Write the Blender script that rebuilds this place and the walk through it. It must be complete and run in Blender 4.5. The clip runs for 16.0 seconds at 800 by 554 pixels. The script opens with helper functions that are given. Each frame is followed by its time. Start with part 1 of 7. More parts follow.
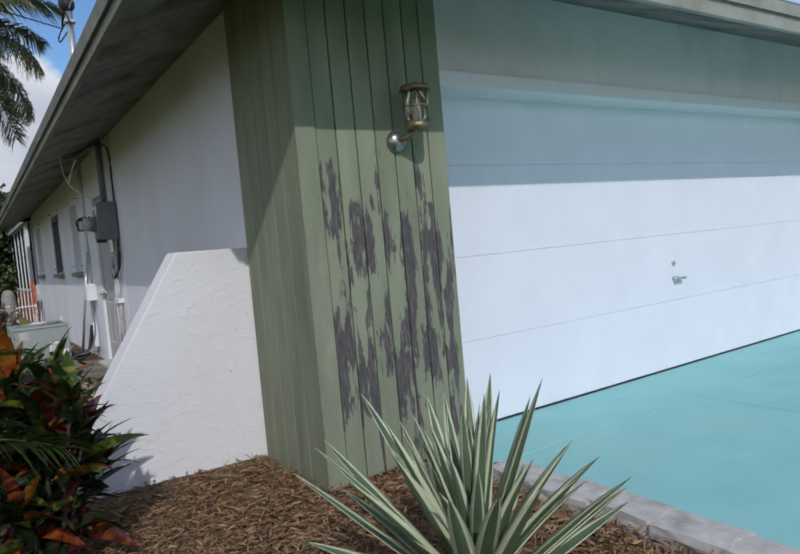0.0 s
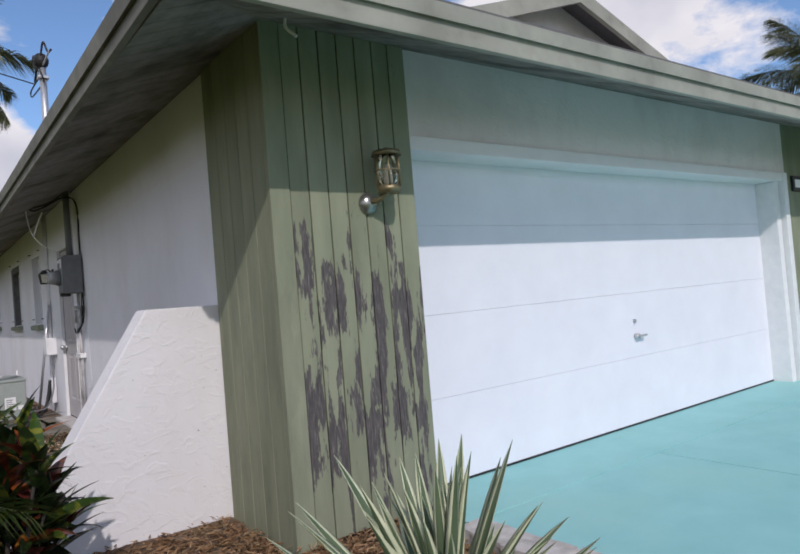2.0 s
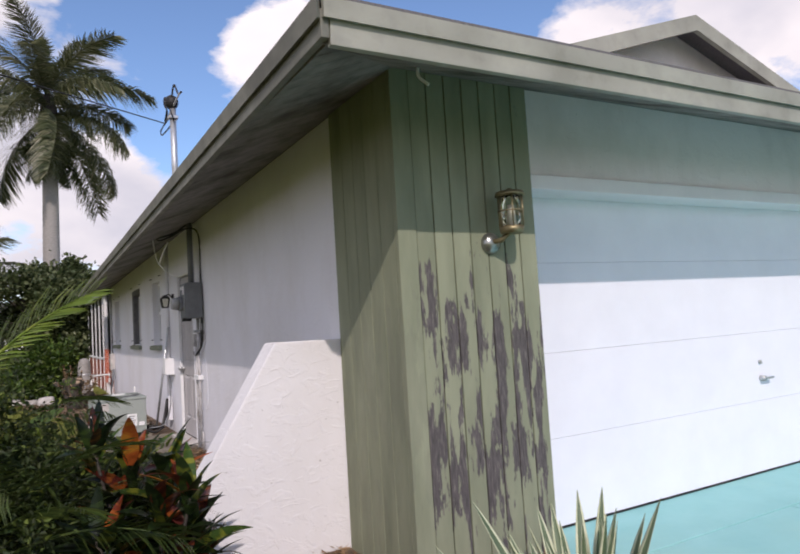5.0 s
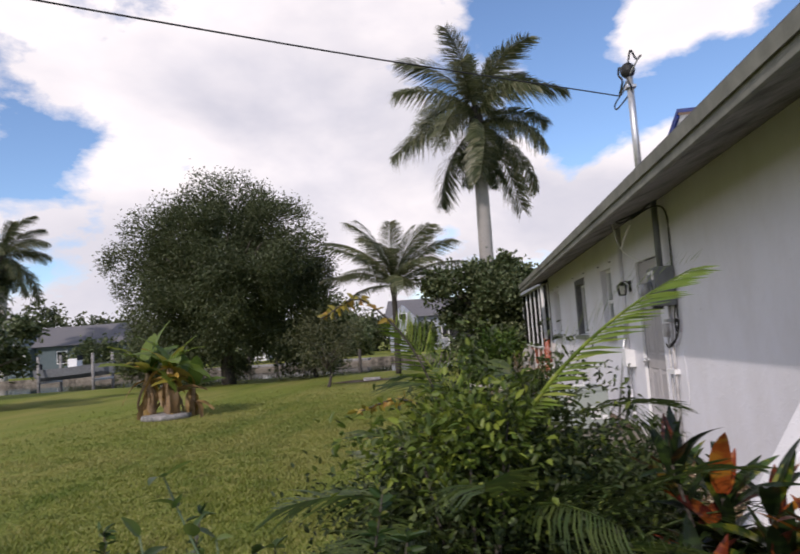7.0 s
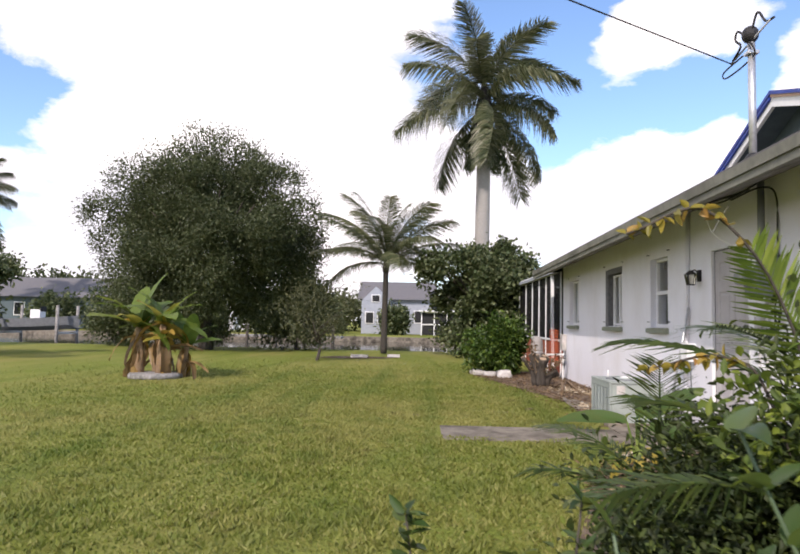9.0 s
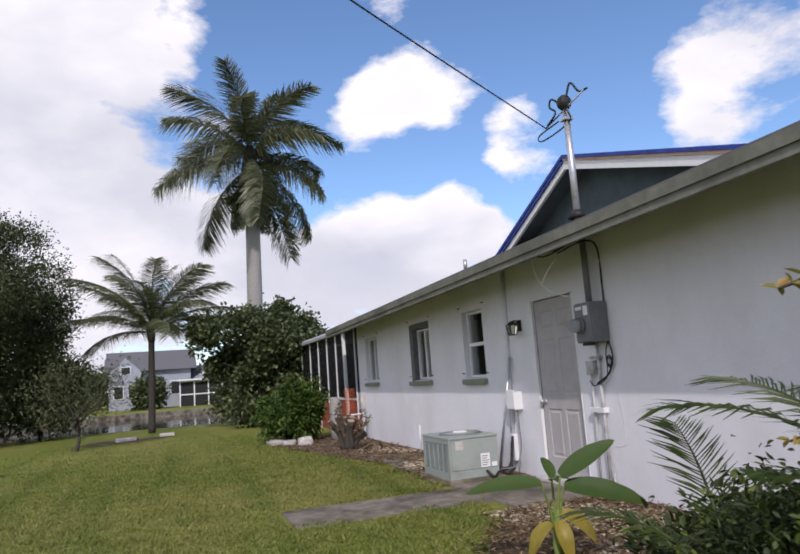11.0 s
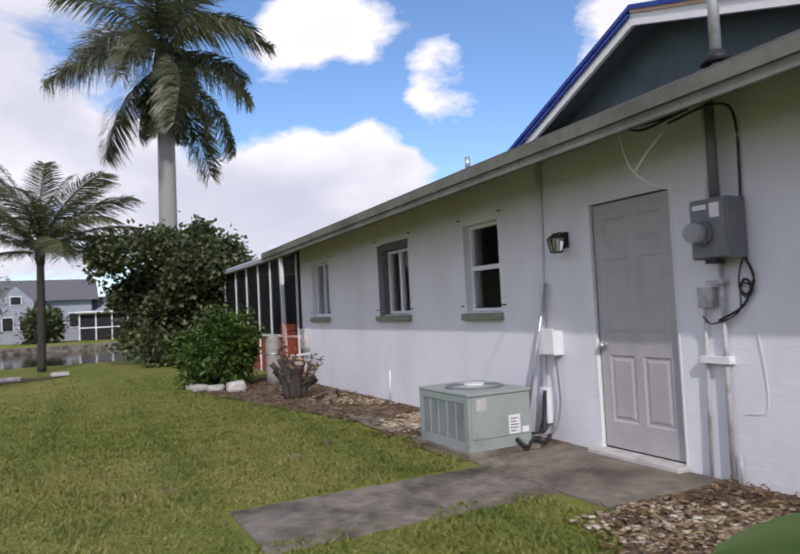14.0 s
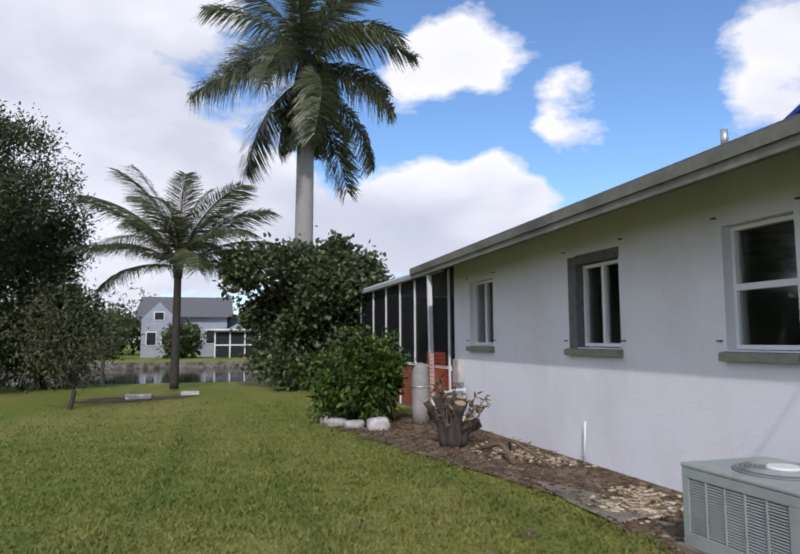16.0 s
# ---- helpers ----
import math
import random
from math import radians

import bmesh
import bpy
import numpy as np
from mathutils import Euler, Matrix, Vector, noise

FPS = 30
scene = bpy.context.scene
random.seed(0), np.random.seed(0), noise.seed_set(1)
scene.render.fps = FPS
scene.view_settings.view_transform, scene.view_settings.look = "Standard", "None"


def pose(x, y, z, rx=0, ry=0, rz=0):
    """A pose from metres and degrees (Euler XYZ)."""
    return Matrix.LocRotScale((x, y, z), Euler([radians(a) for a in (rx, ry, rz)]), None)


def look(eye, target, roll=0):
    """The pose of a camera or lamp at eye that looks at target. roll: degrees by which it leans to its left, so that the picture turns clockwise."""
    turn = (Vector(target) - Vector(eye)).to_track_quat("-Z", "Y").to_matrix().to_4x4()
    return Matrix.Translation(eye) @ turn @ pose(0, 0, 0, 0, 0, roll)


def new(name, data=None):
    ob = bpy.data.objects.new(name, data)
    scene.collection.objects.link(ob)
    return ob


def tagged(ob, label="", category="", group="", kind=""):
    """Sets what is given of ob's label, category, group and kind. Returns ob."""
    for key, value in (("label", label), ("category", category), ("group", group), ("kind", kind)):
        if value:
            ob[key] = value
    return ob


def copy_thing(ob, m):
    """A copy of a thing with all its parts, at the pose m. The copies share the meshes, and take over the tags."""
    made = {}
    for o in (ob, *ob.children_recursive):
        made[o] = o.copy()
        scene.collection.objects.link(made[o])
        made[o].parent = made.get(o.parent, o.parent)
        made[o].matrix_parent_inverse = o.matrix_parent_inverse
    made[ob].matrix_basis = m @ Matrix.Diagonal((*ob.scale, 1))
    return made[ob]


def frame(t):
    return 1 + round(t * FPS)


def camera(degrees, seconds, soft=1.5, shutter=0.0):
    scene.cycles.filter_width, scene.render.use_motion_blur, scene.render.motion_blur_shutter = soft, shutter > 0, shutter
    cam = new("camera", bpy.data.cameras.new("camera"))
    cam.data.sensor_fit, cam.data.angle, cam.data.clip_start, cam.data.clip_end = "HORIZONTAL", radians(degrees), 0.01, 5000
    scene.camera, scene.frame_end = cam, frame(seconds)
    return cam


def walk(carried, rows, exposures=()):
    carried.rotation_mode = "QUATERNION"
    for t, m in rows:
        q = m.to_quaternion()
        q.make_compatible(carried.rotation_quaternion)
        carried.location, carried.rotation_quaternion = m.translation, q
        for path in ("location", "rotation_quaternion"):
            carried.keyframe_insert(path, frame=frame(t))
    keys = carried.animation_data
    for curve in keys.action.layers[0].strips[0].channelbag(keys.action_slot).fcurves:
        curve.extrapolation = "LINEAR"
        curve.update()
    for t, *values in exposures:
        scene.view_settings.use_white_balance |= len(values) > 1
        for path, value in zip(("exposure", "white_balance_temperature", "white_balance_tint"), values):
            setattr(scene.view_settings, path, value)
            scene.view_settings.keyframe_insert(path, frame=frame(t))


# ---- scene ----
cam = camera(62.5, 16.0, 1.8, 0.2)
PATH = [
    (0, (-1.495, -8.168, 1.177), (-0.385, -6.507, 1.076), -5.1),
    (0.5, (-1.485, -8.197, 1.201), (-0.343, -6.558, 1.104), -5.4),
    (1, (-1.513, -8.209, 1.189), (-0.338, -6.591, 1.127), -5.4),
    (1.5, (-1.537, -8.206, 1.21), (-0.343, -6.602, 1.199), -5.1),
    (2, (-1.554, -8.208, 1.218), (-0.348, -6.614, 1.266), -4.7),
    (2.5, (-1.565, -8.207, 1.217), (-0.35, -6.622, 1.319), -4.3),
    (3, (-1.57, -8.224, 1.206), (-0.353, -6.643, 1.354), -4.0),
    (5.3, (-1.753, -8.113, 1.328), (-0.889, -6.314, 1.454), -3.3),
    (5.5, (-1.757, -8.046, 1.312), (-1.01, -6.195, 1.437), -2.9),
    (6, (-1.825, -7.765, 1.282), (-1.391, -5.819, 1.433), -3.5),
    (6.5, (-1.994, -7.448, 1.299), (-1.879, -5.46, 1.475), -3.7),
    (7, (-2.189, -7.404, 1.367), (-2.357, -5.42, 1.548), -3.9),
    (7.5, (-2.376, -7.157, 1.266), (-2.712, -5.196, 1.473), -2.8),
    (8, (-2.627, -6.926, 1.186), (-2.813, -4.937, 1.275), 3.3),
    (8.5, (-3.021, -6.793, 1.121), (-3.051, -4.793, 1.169), 6.7),
    (9, (-3.291, -6.715, 1.205), (-3.354, -4.721, 1.338), 1.2),
    (9.5, (-3.607, -6.638, 1.247), (-3.572, -4.651, 1.466), -0.4),
    (10, (-3.892, -6.501, 1.241), (-3.396, -4.585, 1.533), -2.0),
    (10.2, (-4.034, -6.471, 1.265), (-3.466, -4.577, 1.566), -2.6),
    (12.5, (-4.155, -4.722, 1.34), (-3.307, -2.927, 1.585), -4.2),
    (13, (-4.123, -4.337, 1.322), (-3.15, -2.598, 1.49), -3.6),
    (13.5, (-3.952, -3.842, 1.292), (-2.935, -2.123, 1.39), -3.1),
    (14, (-3.96, -3.388, 1.28), (-3.056, -1.606, 1.374), -2.8),
    (14.5, (-3.959, -2.953, 1.318), (-3.226, -1.096, 1.433), -2.8),
    (15, (-3.823, -2.263, 1.261), (-3.213, -0.365, 1.418), -1.6),
    (15.5, (-3.837, -1.811, 1.255), (-3.272, 0.099, 1.439), -0.7),
    (16, (-3.816, -1.329, 1.288), (-3.255, 0.581, 1.477), -0.3),
]
EXPOSURES = [(0.0, -0.42, 6100, 12), (1.0, -0.38, 6200, 14), (2.0, -0.28, 6400, 18), (3.0, -0.24, 6700, 22), (5.5, 0.0, 6700, 22), (7.0, 0.0, 6700, 20), (8.0, 0.08, 6800, 20), (8.7, 0.6, 6900, 20), (9.5, 0.58, 6700, 20), (10.2, 0.14, 6400, 18), (12.5, -0.05, 6500, 20), (14.0, 0.0, 6300, 18), (16.0, -0.05, 6150, 16)]
walk(cam, [(t, look(eye, target, roll)) for t, eye, target, roll in PATH], EXPOSURES)

# ---------- world, sun, exposure ----------
SUN_FROM = Vector((-1.0, -2.40, 1.97)).normalized()
world = bpy.data.worlds.new("world")
scene.world = world
world.use_nodes = True
wn, wl = world.node_tree.nodes, world.node_tree.links
wn.clear()


def wnode(kind, **kw):
    n = wn.new(kind)
    for k, v in kw.items():
        n.inputs[k].default_value = v
    return n


w_out = wn.new("ShaderNodeOutputWorld")
sky = wn.new("ShaderNodeTexSky")
sky.sky_type = "NISHITA"
sky.sun_disc = False
sky.sun_elevation = math.asin(SUN_FROM.z)
sky.sun_rotation = math.atan2(SUN_FROM.x, SUN_FROM.y)
sky.air_density, sky.dust_density, sky.ozone_density = 1.0, 0.3, 1.6
w_co = wn.new("ShaderNodeTexCoord")
w_sep = wn.new("ShaderNodeSeparateXYZ")
wl.new(w_co.outputs["Generated"], w_sep.inputs[0])


def wmath(op, a, b=None, clamp=False):
    n = wn.new("ShaderNodeMath")
    n.operation, n.use_clamp = op, clamp
    for i, v in enumerate((a, b)):
        if v is None:
            continue
        if isinstance(v, (int, float)):
            n.inputs[i].default_value = v
        else:
            wl.new(v, n.inputs[i])
    return n.outputs[0]


# cumulus heaps, a little flattened
w_vec = wn.new("ShaderNodeCombineXYZ")
wl.new(w_sep.outputs["X"], w_vec.inputs[0])
wl.new(w_sep.outputs["Y"], w_vec.inputs[1])
wl.new(wmath("MULTIPLY", w_sep.outputs["Z"], 1.9), w_vec.inputs[2])
w_big = wnode("ShaderNodeTexNoise", Scale=3.1, Detail=10.0, Roughness=0.52, Lacunarity=2.2, Distortion=0.1)
w_shift = wn.new("ShaderNodeVectorMath")
w_shift.operation = "ADD"
w_shift.inputs[1].default_value = (4.3, 1.7, 0.4)
wl.new(w_vec.outputs[0], w_shift.inputs[0])
wl.new(w_shift.outputs[0], w_big.inputs["Vector"])
# more cover to the west, clear towards the north-east; a bank low over the horizon
w_bias = wmath("MULTIPLY", wmath("ADD", w_sep.outputs["X"], -0.04), -0.08)
w_low = wmath("MULTIPLY", wmath("SUBTRACT", 0.34, w_sep.outputs["Z"], True), 0.40)
w_cov = wmath("ADD", wmath("ADD", wmath("ADD", w_big.outputs["Fac"], 0.025), w_bias), w_low)
# billows along the cloud edges
w_fluff = wnode("ShaderNodeTexNoise", Scale=11.0, Detail=9.0, Roughness=0.60, Distortion=0.25)
wl.new(w_shift.outputs[0], w_fluff.inputs["Vector"])
w_cov = wmath("ADD", w_cov, wmath("MULTIPLY", wmath("ADD", w_fluff.outputs["Fac"], -0.5), 0.34))


def w_heap(way, near, far, amount):
    """More cloud (amount above 0) or a blue gap (below 0) round one direction."""
    dot = wn.new("ShaderNodeVectorMath")
    dot.operation = "DOT_PRODUCT"
    wl.new(w_co.outputs["Generated"], dot.inputs[0])
    dot.inputs[1].default_value = Vector(way).normalized()
    rng_ = wn.new("ShaderNodeMapRange")
    rng_.interpolation_type = "SMOOTHSTEP"
    rng_.inputs["From Min"].default_value = math.cos(radians(far))
    rng_.inputs["From Max"].default_value = math.cos(radians(near))
    rng_.inputs["To Max"].default_value = amount
    wl.new(dot.outputs["Value"], rng_.inputs["Value"])
    return rng_.outputs[0]


GAPS = [((0.60, 0.72, 0.36), 7, 19, -0.13), ((0.21, 0.94, 0.28), 1, 6, -0.17), ((0.32, 0.90, 0.28), 1, 5, -0.13), ((0.16, 0.87, 0.47), 2, 8, -0.14), ((-0.06, 0.97, 0.24), 1, 5, -0.13),
        ((0.58, 0.78, 0.26), 3, 9, -0.12), ((-0.57, 0.79, 0.24), 3, 11, -0.20), ((0.89, 0.39, 0.25), 2, 8, -0.12)]
HEAPS = [((0.50, 0.81, 0.325), 1, 5, 0.17), ((0.417, 0.878, 0.237), 1, 4, 0.15), ((0.45, 0.86, 0.27), 0.5, 2.5, -0.08), ((0.464, 0.865, 0.194), 1, 3, 0.16), ((0.69, 0.63, 0.35), 2, 7, 0.15), ((0.74, 0.56, 0.36), 3, 9, 0.15),
         ((0.33, 0.865, 0.378), 2, 7, 0.15), ((0.377, 0.825, 0.42), 2, 5, 0.10), ((0.287, 0.933, 0.218), 2, 7, 0.12), ((0.35, 0.923, 0.165), 2, 7, 0.10), ((0.06, 0.97, 0.21), 3, 8, 0.10),
         ((-0.12, 0.93, 0.35), 7, 18, 0.13), ((-0.30, 0.89, 0.36), 6, 22, 0.12), ((0.84, 0.43, 0.32), 3, 10, 0.15)]
for way, near, far, amount in GAPS + HEAPS:
    w_cov = wmath("ADD", w_cov, w_heap(way, near, far, amount))
w_ramp = wn.new("ShaderNodeValToRGB")
w_ramp.color_ramp.elements[0].position, w_ramp.color_ramp.elements[0].color = 0.50, (0, 0, 0, 1)
w_ramp.color_ramp.elements[1].position, w_ramp.color_ramp.elements[1].color = 0.61, (1, 1, 1, 1)
wl.new(w_cov, w_ramp.inputs[0])
# grey undersides where the cloud is thick
w_body = wn.new("ShaderNodeValToRGB")
w_body.color_ramp.elements[0].position, w_body.color_ramp.elements[0].color = 0.64, (1.0, 1.0, 1.0, 1)
w_body.color_ramp.elements[1].position, w_body.color_ramp.elements[1].color = 0.95, (0.86, 0.88, 0.92, 1)
wl.new(w_cov, w_body.inputs[0])
bg_sky = wnode("ShaderNodeBackground", Strength=0.15)
bg_cloud = wnode("ShaderNodeBackground", Strength=1.03)
w_blue = wn.new("ShaderNodeMix")
w_blue.data_type, w_blue.blend_type = "RGBA", "MULTIPLY"
w_blue.inputs[0].default_value = 1.0
w_blue.inputs[7].default_value = (0.84, 1.0, 1.12, 1)
wl.new(sky.outputs[0], w_blue.inputs[6])
wl.new(w_blue.outputs[2], bg_sky.inputs["Color"])
w_soft = wnode("ShaderNodeTexNoise", Scale=2.1, Detail=5.0, Roughness=0.5, Distortion=0.3)
w_low2 = wn.new("ShaderNodeVectorMath")
w_low2.operation = "ADD"
w_low2.inputs[1].default_value = (9.1, 2.2, 5.6)
wl.new(w_vec.outputs[0], w_low2.inputs[0])
wl.new(w_low2.outputs[0], w_soft.inputs["Vector"])
w_shade = wn.new("ShaderNodeValToRGB")
w_shade.color_ramp.elements[0].position, w_shade.color_ramp.elements[0].color = 0.40, (0.70, 0.73, 0.79, 1)
w_shade.color_ramp.elements[1].position, w_shade.color_ramp.elements[1].color = 0.58, (1, 1, 1, 1)
wl.new(w_soft.outputs["Fac"], w_shade.inputs[0])
w_tone = wn.new("ShaderNodeMix")
w_tone.data_type, w_tone.blend_type = "RGBA", "MULTIPLY"
w_tone.inputs[0].default_value = 1.0
wl.new(w_body.outputs[0], w_tone.inputs[6])
wl.new(w_shade.outputs[0], w_tone.inputs[7])
wl.new(w_tone.outputs[2], bg_cloud.inputs["Color"])
w_mix = wn.new("ShaderNodeMixShader")
wl.new(w_ramp.outputs[0], w_mix.inputs[0])
wl.new(bg_sky.outputs[0], w_mix.inputs[1])
wl.new(bg_cloud.outputs[0], w_mix.inputs[2])
wl.new(w_mix.outputs[0], w_out.inputs["Surface"])

sun = new("sun", bpy.data.lights.new("sun", "SUN"))
sun.data.energy, sun.data.angle, sun.data.color = 2.6, radians(0.6), (1.0, 0.95, 0.88)
sun.matrix_world = look(SUN_FROM * 50, (0, 0, 0))


# ---------- materials ----------
def material(name, rough=0.8, metal=0.0, spec=0.3):
    m = bpy.data.materials.new(name)
    m.use_nodes = True
    b = m.node_tree.nodes["Principled BSDF"]
    b.inputs["Roughness"].default_value = rough
    b.inputs["Metallic"].default_value = metal
    b.inputs["Specular IOR Level"].default_value = spec
    return m, m.node_tree.nodes, m.node_tree.links, b


def noise_of(n, l, scale, detail=5, rough=0.55, stretch=(1, 1, 1), vec=None, dist=0.0):
    if vec is None:
        g = n.new("ShaderNodeNewGeometry")
        vec = g.outputs["Position"]
    mp = n.new("ShaderNodeMapping")
    mp.inputs["Scale"].default_value = stretch
    l.new(vec, mp.inputs["Vector"])
    t = n.new("ShaderNodeTexNoise")
    t.inputs["Scale"].default_value, t.inputs["Detail"].default_value = scale, detail
    t.inputs["Roughness"].default_value, t.inputs["Distortion"].default_value = rough, dist
    l.new(mp.outputs[0], t.inputs["Vector"])
    return t.outputs["Fac"]


def ramp(n, l, fac, *stops):
    r = n.new("ShaderNodeValToRGB")
    e = r.color_ramp.elements
    while len(e) < len(stops):
        e.new(0.5)
    for el, (p, c) in zip(e, stops):
        el.position = p
        el.color = (c, c, c, 1) if isinstance(c, (int, float)) else (*c, 1)
    l.new(fac, r.inputs[0])
    return r.outputs[0]


def mix(n, l, fac, a, b, blend="MIX"):
    x = n.new("ShaderNodeMix")
    x.data_type, x.blend_type = "RGBA", blend
    for sock, v in ((x.inputs[0], fac), (x.inputs[6], a), (x.inputs[7], b)):
        if isinstance(v, (int, float)):
            sock.default_value = v
        elif isinstance(v, tuple):
            sock.default_value = (*v, 1)
        else:
            l.new(v, sock)
    return x.outputs[2]


def bump(n, l, b, height, strength, dist=0.01):
    x = n.new("ShaderNodeBump")
    x.inputs["Strength"].default_value, x.inputs["Distance"].default_value = strength, dist
    l.new(height, x.inputs["Height"])
    if b.inputs["Normal"].is_linked:
        l.new(b.inputs["Normal"].links[0].from_socket, x.inputs["Normal"])
    l.new(x.outputs[0], b.inputs["Normal"])


def speckled(name, c1, c2, scale, rough=0.8, metal=0.0, spec=0.3, bumps=0.2, c3=None, s3=1.2, stretch=(1, 1, 1), dist=0.005):
    """Two tones of grain, an optional third tone in large stains, and fine relief."""
    m, n, l, b = material(name, rough, metal, spec)
    f = noise_of(n, l, scale, 6, 0.6, stretch)
    c = ramp(n, l, f, (0.3, c1), (0.7, c2))
    if c3 is not None:
        g = noise_of(n, l, s3, 5, 0.6)
        c = mix(n, l, ramp(n, l, g, (0.48, 0.0), (0.68, 1.0)), c, c3)
    l.new(c, b.inputs["Base Color"])
    if bumps:
        bump(n, l, b, f, bumps, dist)
    return m


def island_leaf(name, *stops, rough=0.45, trans=0.35, per_object=False, patch=None):
    """Leaf colour picked leaf by leaf, with light passing through the blade."""
    m, n, l, b = material(name, rough, 0, 0.4)
    if per_object:
        r = n.new("ShaderNodeObjectInfo").outputs["Random"]
    else:
        r = n.new("ShaderNodeNewGeometry").outputs["Random Per Island"]
    c = ramp(n, l, r, *stops)
    g = noise_of(n, l, 14.0, 3)
    c = mix(n, l, ramp(n, l, g, (0.35, 0.0), (0.7, 0.35)), c, (0.10, 0.10, 0.02))
    if patch is not None:
        c = mix(n, l, ramp(n, l, noise_of(n, l, patch[0], 4, 0.6), (0.42, 0.0), (0.66, 0.75)), c, patch[1])
        c = mix(n, l, ramp(n, l, noise_of(n, l, 1.5, 3, 0.5, (1, 0.05, 1)), (0.53, 0.0), (0.67, 0.5)), c, (0.11, 0.17, 0.028))
        c = mix(n, l, ramp(n, l, noise_of(n, l, 2.3, 5, 0.65), (0.60, 0.0), (0.70, 0.6)), c, (0.16, 0.125, 0.055))
        c = mix(n, l, ramp(n, l, noise_of(n, l, patch[0] * 4.5, 5, 0.65), (0.47, 0.0), (0.66, 0.55)), c, patch[2])
    l.new(c, b.inputs["Base Color"])
    t = n.new("ShaderNodeBsdfTranslucent")
    l.new(c, t.inputs["Color"])
    x = n.new("ShaderNodeMixShader")
    x.inputs[0].default_value = trans
    l.new(b.outputs[0], x.inputs[1])
    l.new(t.outputs[0], x.inputs[2])
    l.new(x.outputs[0], n["Material Output"].inputs["Surface"])
    return m


def stucco(name, tone, dirt, relief=0.55):
    m, n, l, b = material(name, 0.88, 0, 0.2)
    grain = noise_of(n, l, 60.0, 4)
    trowel = noise_of(n, l, 6.5, 4, 0.55, (1, 1, 1.6), dist=0.9)
    stain = noise_of(n, l, 1.1, 6, 0.65, (1, 1, 0.6))
    specks = noise_of(n, l, 38.0, 2)
    c = mix(n, l, ramp(n, l, stain, (0.45, 0.0), (0.75, 0.5)), tone, dirt)
    c = mix(n, l, ramp(n, l, specks, (0.74, 0.0), (0.78, 0.6)), c, (0.25, 0.24, 0.22))
    l.new(c, b.inputs["Base Color"])
    ridge = ramp(n, l, trowel, (0.52, 0.0), (0.57, 1.0), (0.72, 0.6))
    bump(n, l, b, ridge, relief * 0.45, 0.008)
    stroke = ramp(n, l, noise_of(n, l, 3.4, 2, 0.4, (1, 1, 1.3), dist=1.2), (0.47, 0.0), (0.50, 1.0), (0.57, 0.0))
    patchy = ramp(n, l, noise_of(n, l, 5.0, 3, 0.5), (0.50, 0.0), (0.58, 1.0))
    bump(n, l, b, mix(n, l, patchy, (0.0, 0.0, 0.0), stroke), min(0.30, 0.09 + relief * 0.17), 0.008)
    bump(n, l, b, noise_of(n, l, 9.0, 4, 0.5), relief * 0.25, 0.012)
    bump(n, l, b, grain, relief * 0.35, 0.004)
    return m


M = {}
M["stucco"] = stucco("painted_stucco", (0.78, 0.78, 0.82), (0.60, 0.58, 0.56), 0.28)
M["stucco_rough"] = stucco("trowelled_stucco", (0.79, 0.78, 0.79), (0.62, 0.60, 0.57), 0.5)
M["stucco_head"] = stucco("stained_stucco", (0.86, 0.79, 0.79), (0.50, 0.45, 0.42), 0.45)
# mildew stains, plus a base tone lowered to carry the under-eave shade
M["soffit"] = speckled("darkened_soffit_paint", (0.16, 0.155, 0.145), (0.28, 0.265, 0.245), 9, 0.85, bumps=0.2, c3=(0.075, 0.066, 0.056), s3=2.0)
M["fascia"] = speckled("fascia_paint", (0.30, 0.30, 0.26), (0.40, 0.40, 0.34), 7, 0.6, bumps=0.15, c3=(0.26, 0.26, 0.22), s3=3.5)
# side fascia, a darker mix than the front fascia
M["fascia_side"] = speckled("dark_fascia_paint", (0.15, 0.15, 0.125), (0.24, 0.24, 0.20), 7, 0.6, bumps=0.2, c3=(0.12, 0.12, 0.10), s3=1.2)
M["shingle"] = speckled("roof_shingle", (0.10, 0.10, 0.11), (0.19, 0.18, 0.18), 80, 0.95, bumps=0.5)
M["white_metal"] = speckled("white_enamel", (0.74, 0.75, 0.76), (0.82, 0.82, 0.82), 12, 0.45, bumps=0.05)
M["door_white"] = speckled("garage_door_paint", (0.78, 0.78, 0.84), (0.83, 0.83, 0.89), 3, 0.5, bumps=0.06)
M["door_grey"] = speckled("door_paint_grey", (0.40, 0.38, 0.38), (0.47, 0.45, 0.45), 5, 0.55, bumps=0.08)
M["aqua"] = speckled("aqua_drive_paint", (0.25, 0.55, 0.545), (0.30, 0.61, 0.605), 3, 0.6, bumps=0.15, c3=(0.31, 0.60, 0.57), s3=0.9)
M["aqua_trim"] = speckled("pale_aqua_trim", (0.80, 0.77, 0.78), (0.84, 0.81, 0.81), 6, 0.6, bumps=0.1)
M["concrete"] = speckled("weathered_concrete", (0.13, 0.112, 0.088), (0.28, 0.245, 0.195), 7, 0.95, bumps=0.5, c3=(0.055, 0.046, 0.036), s3=1.8)
M["kerb"] = speckled("pale_kerb_concrete", (0.45, 0.42, 0.40), (0.62, 0.59, 0.56), 14, 0.9, bumps=0.5, c3=(0.3, 0.28, 0.25), s3=4)
M["tank"] = speckled("tank_grey", (0.27, 0.255, 0.24), (0.36, 0.34, 0.32), 9, 0.7, bumps=0.15, c3=(0.20, 0.185, 0.17), s3=4)
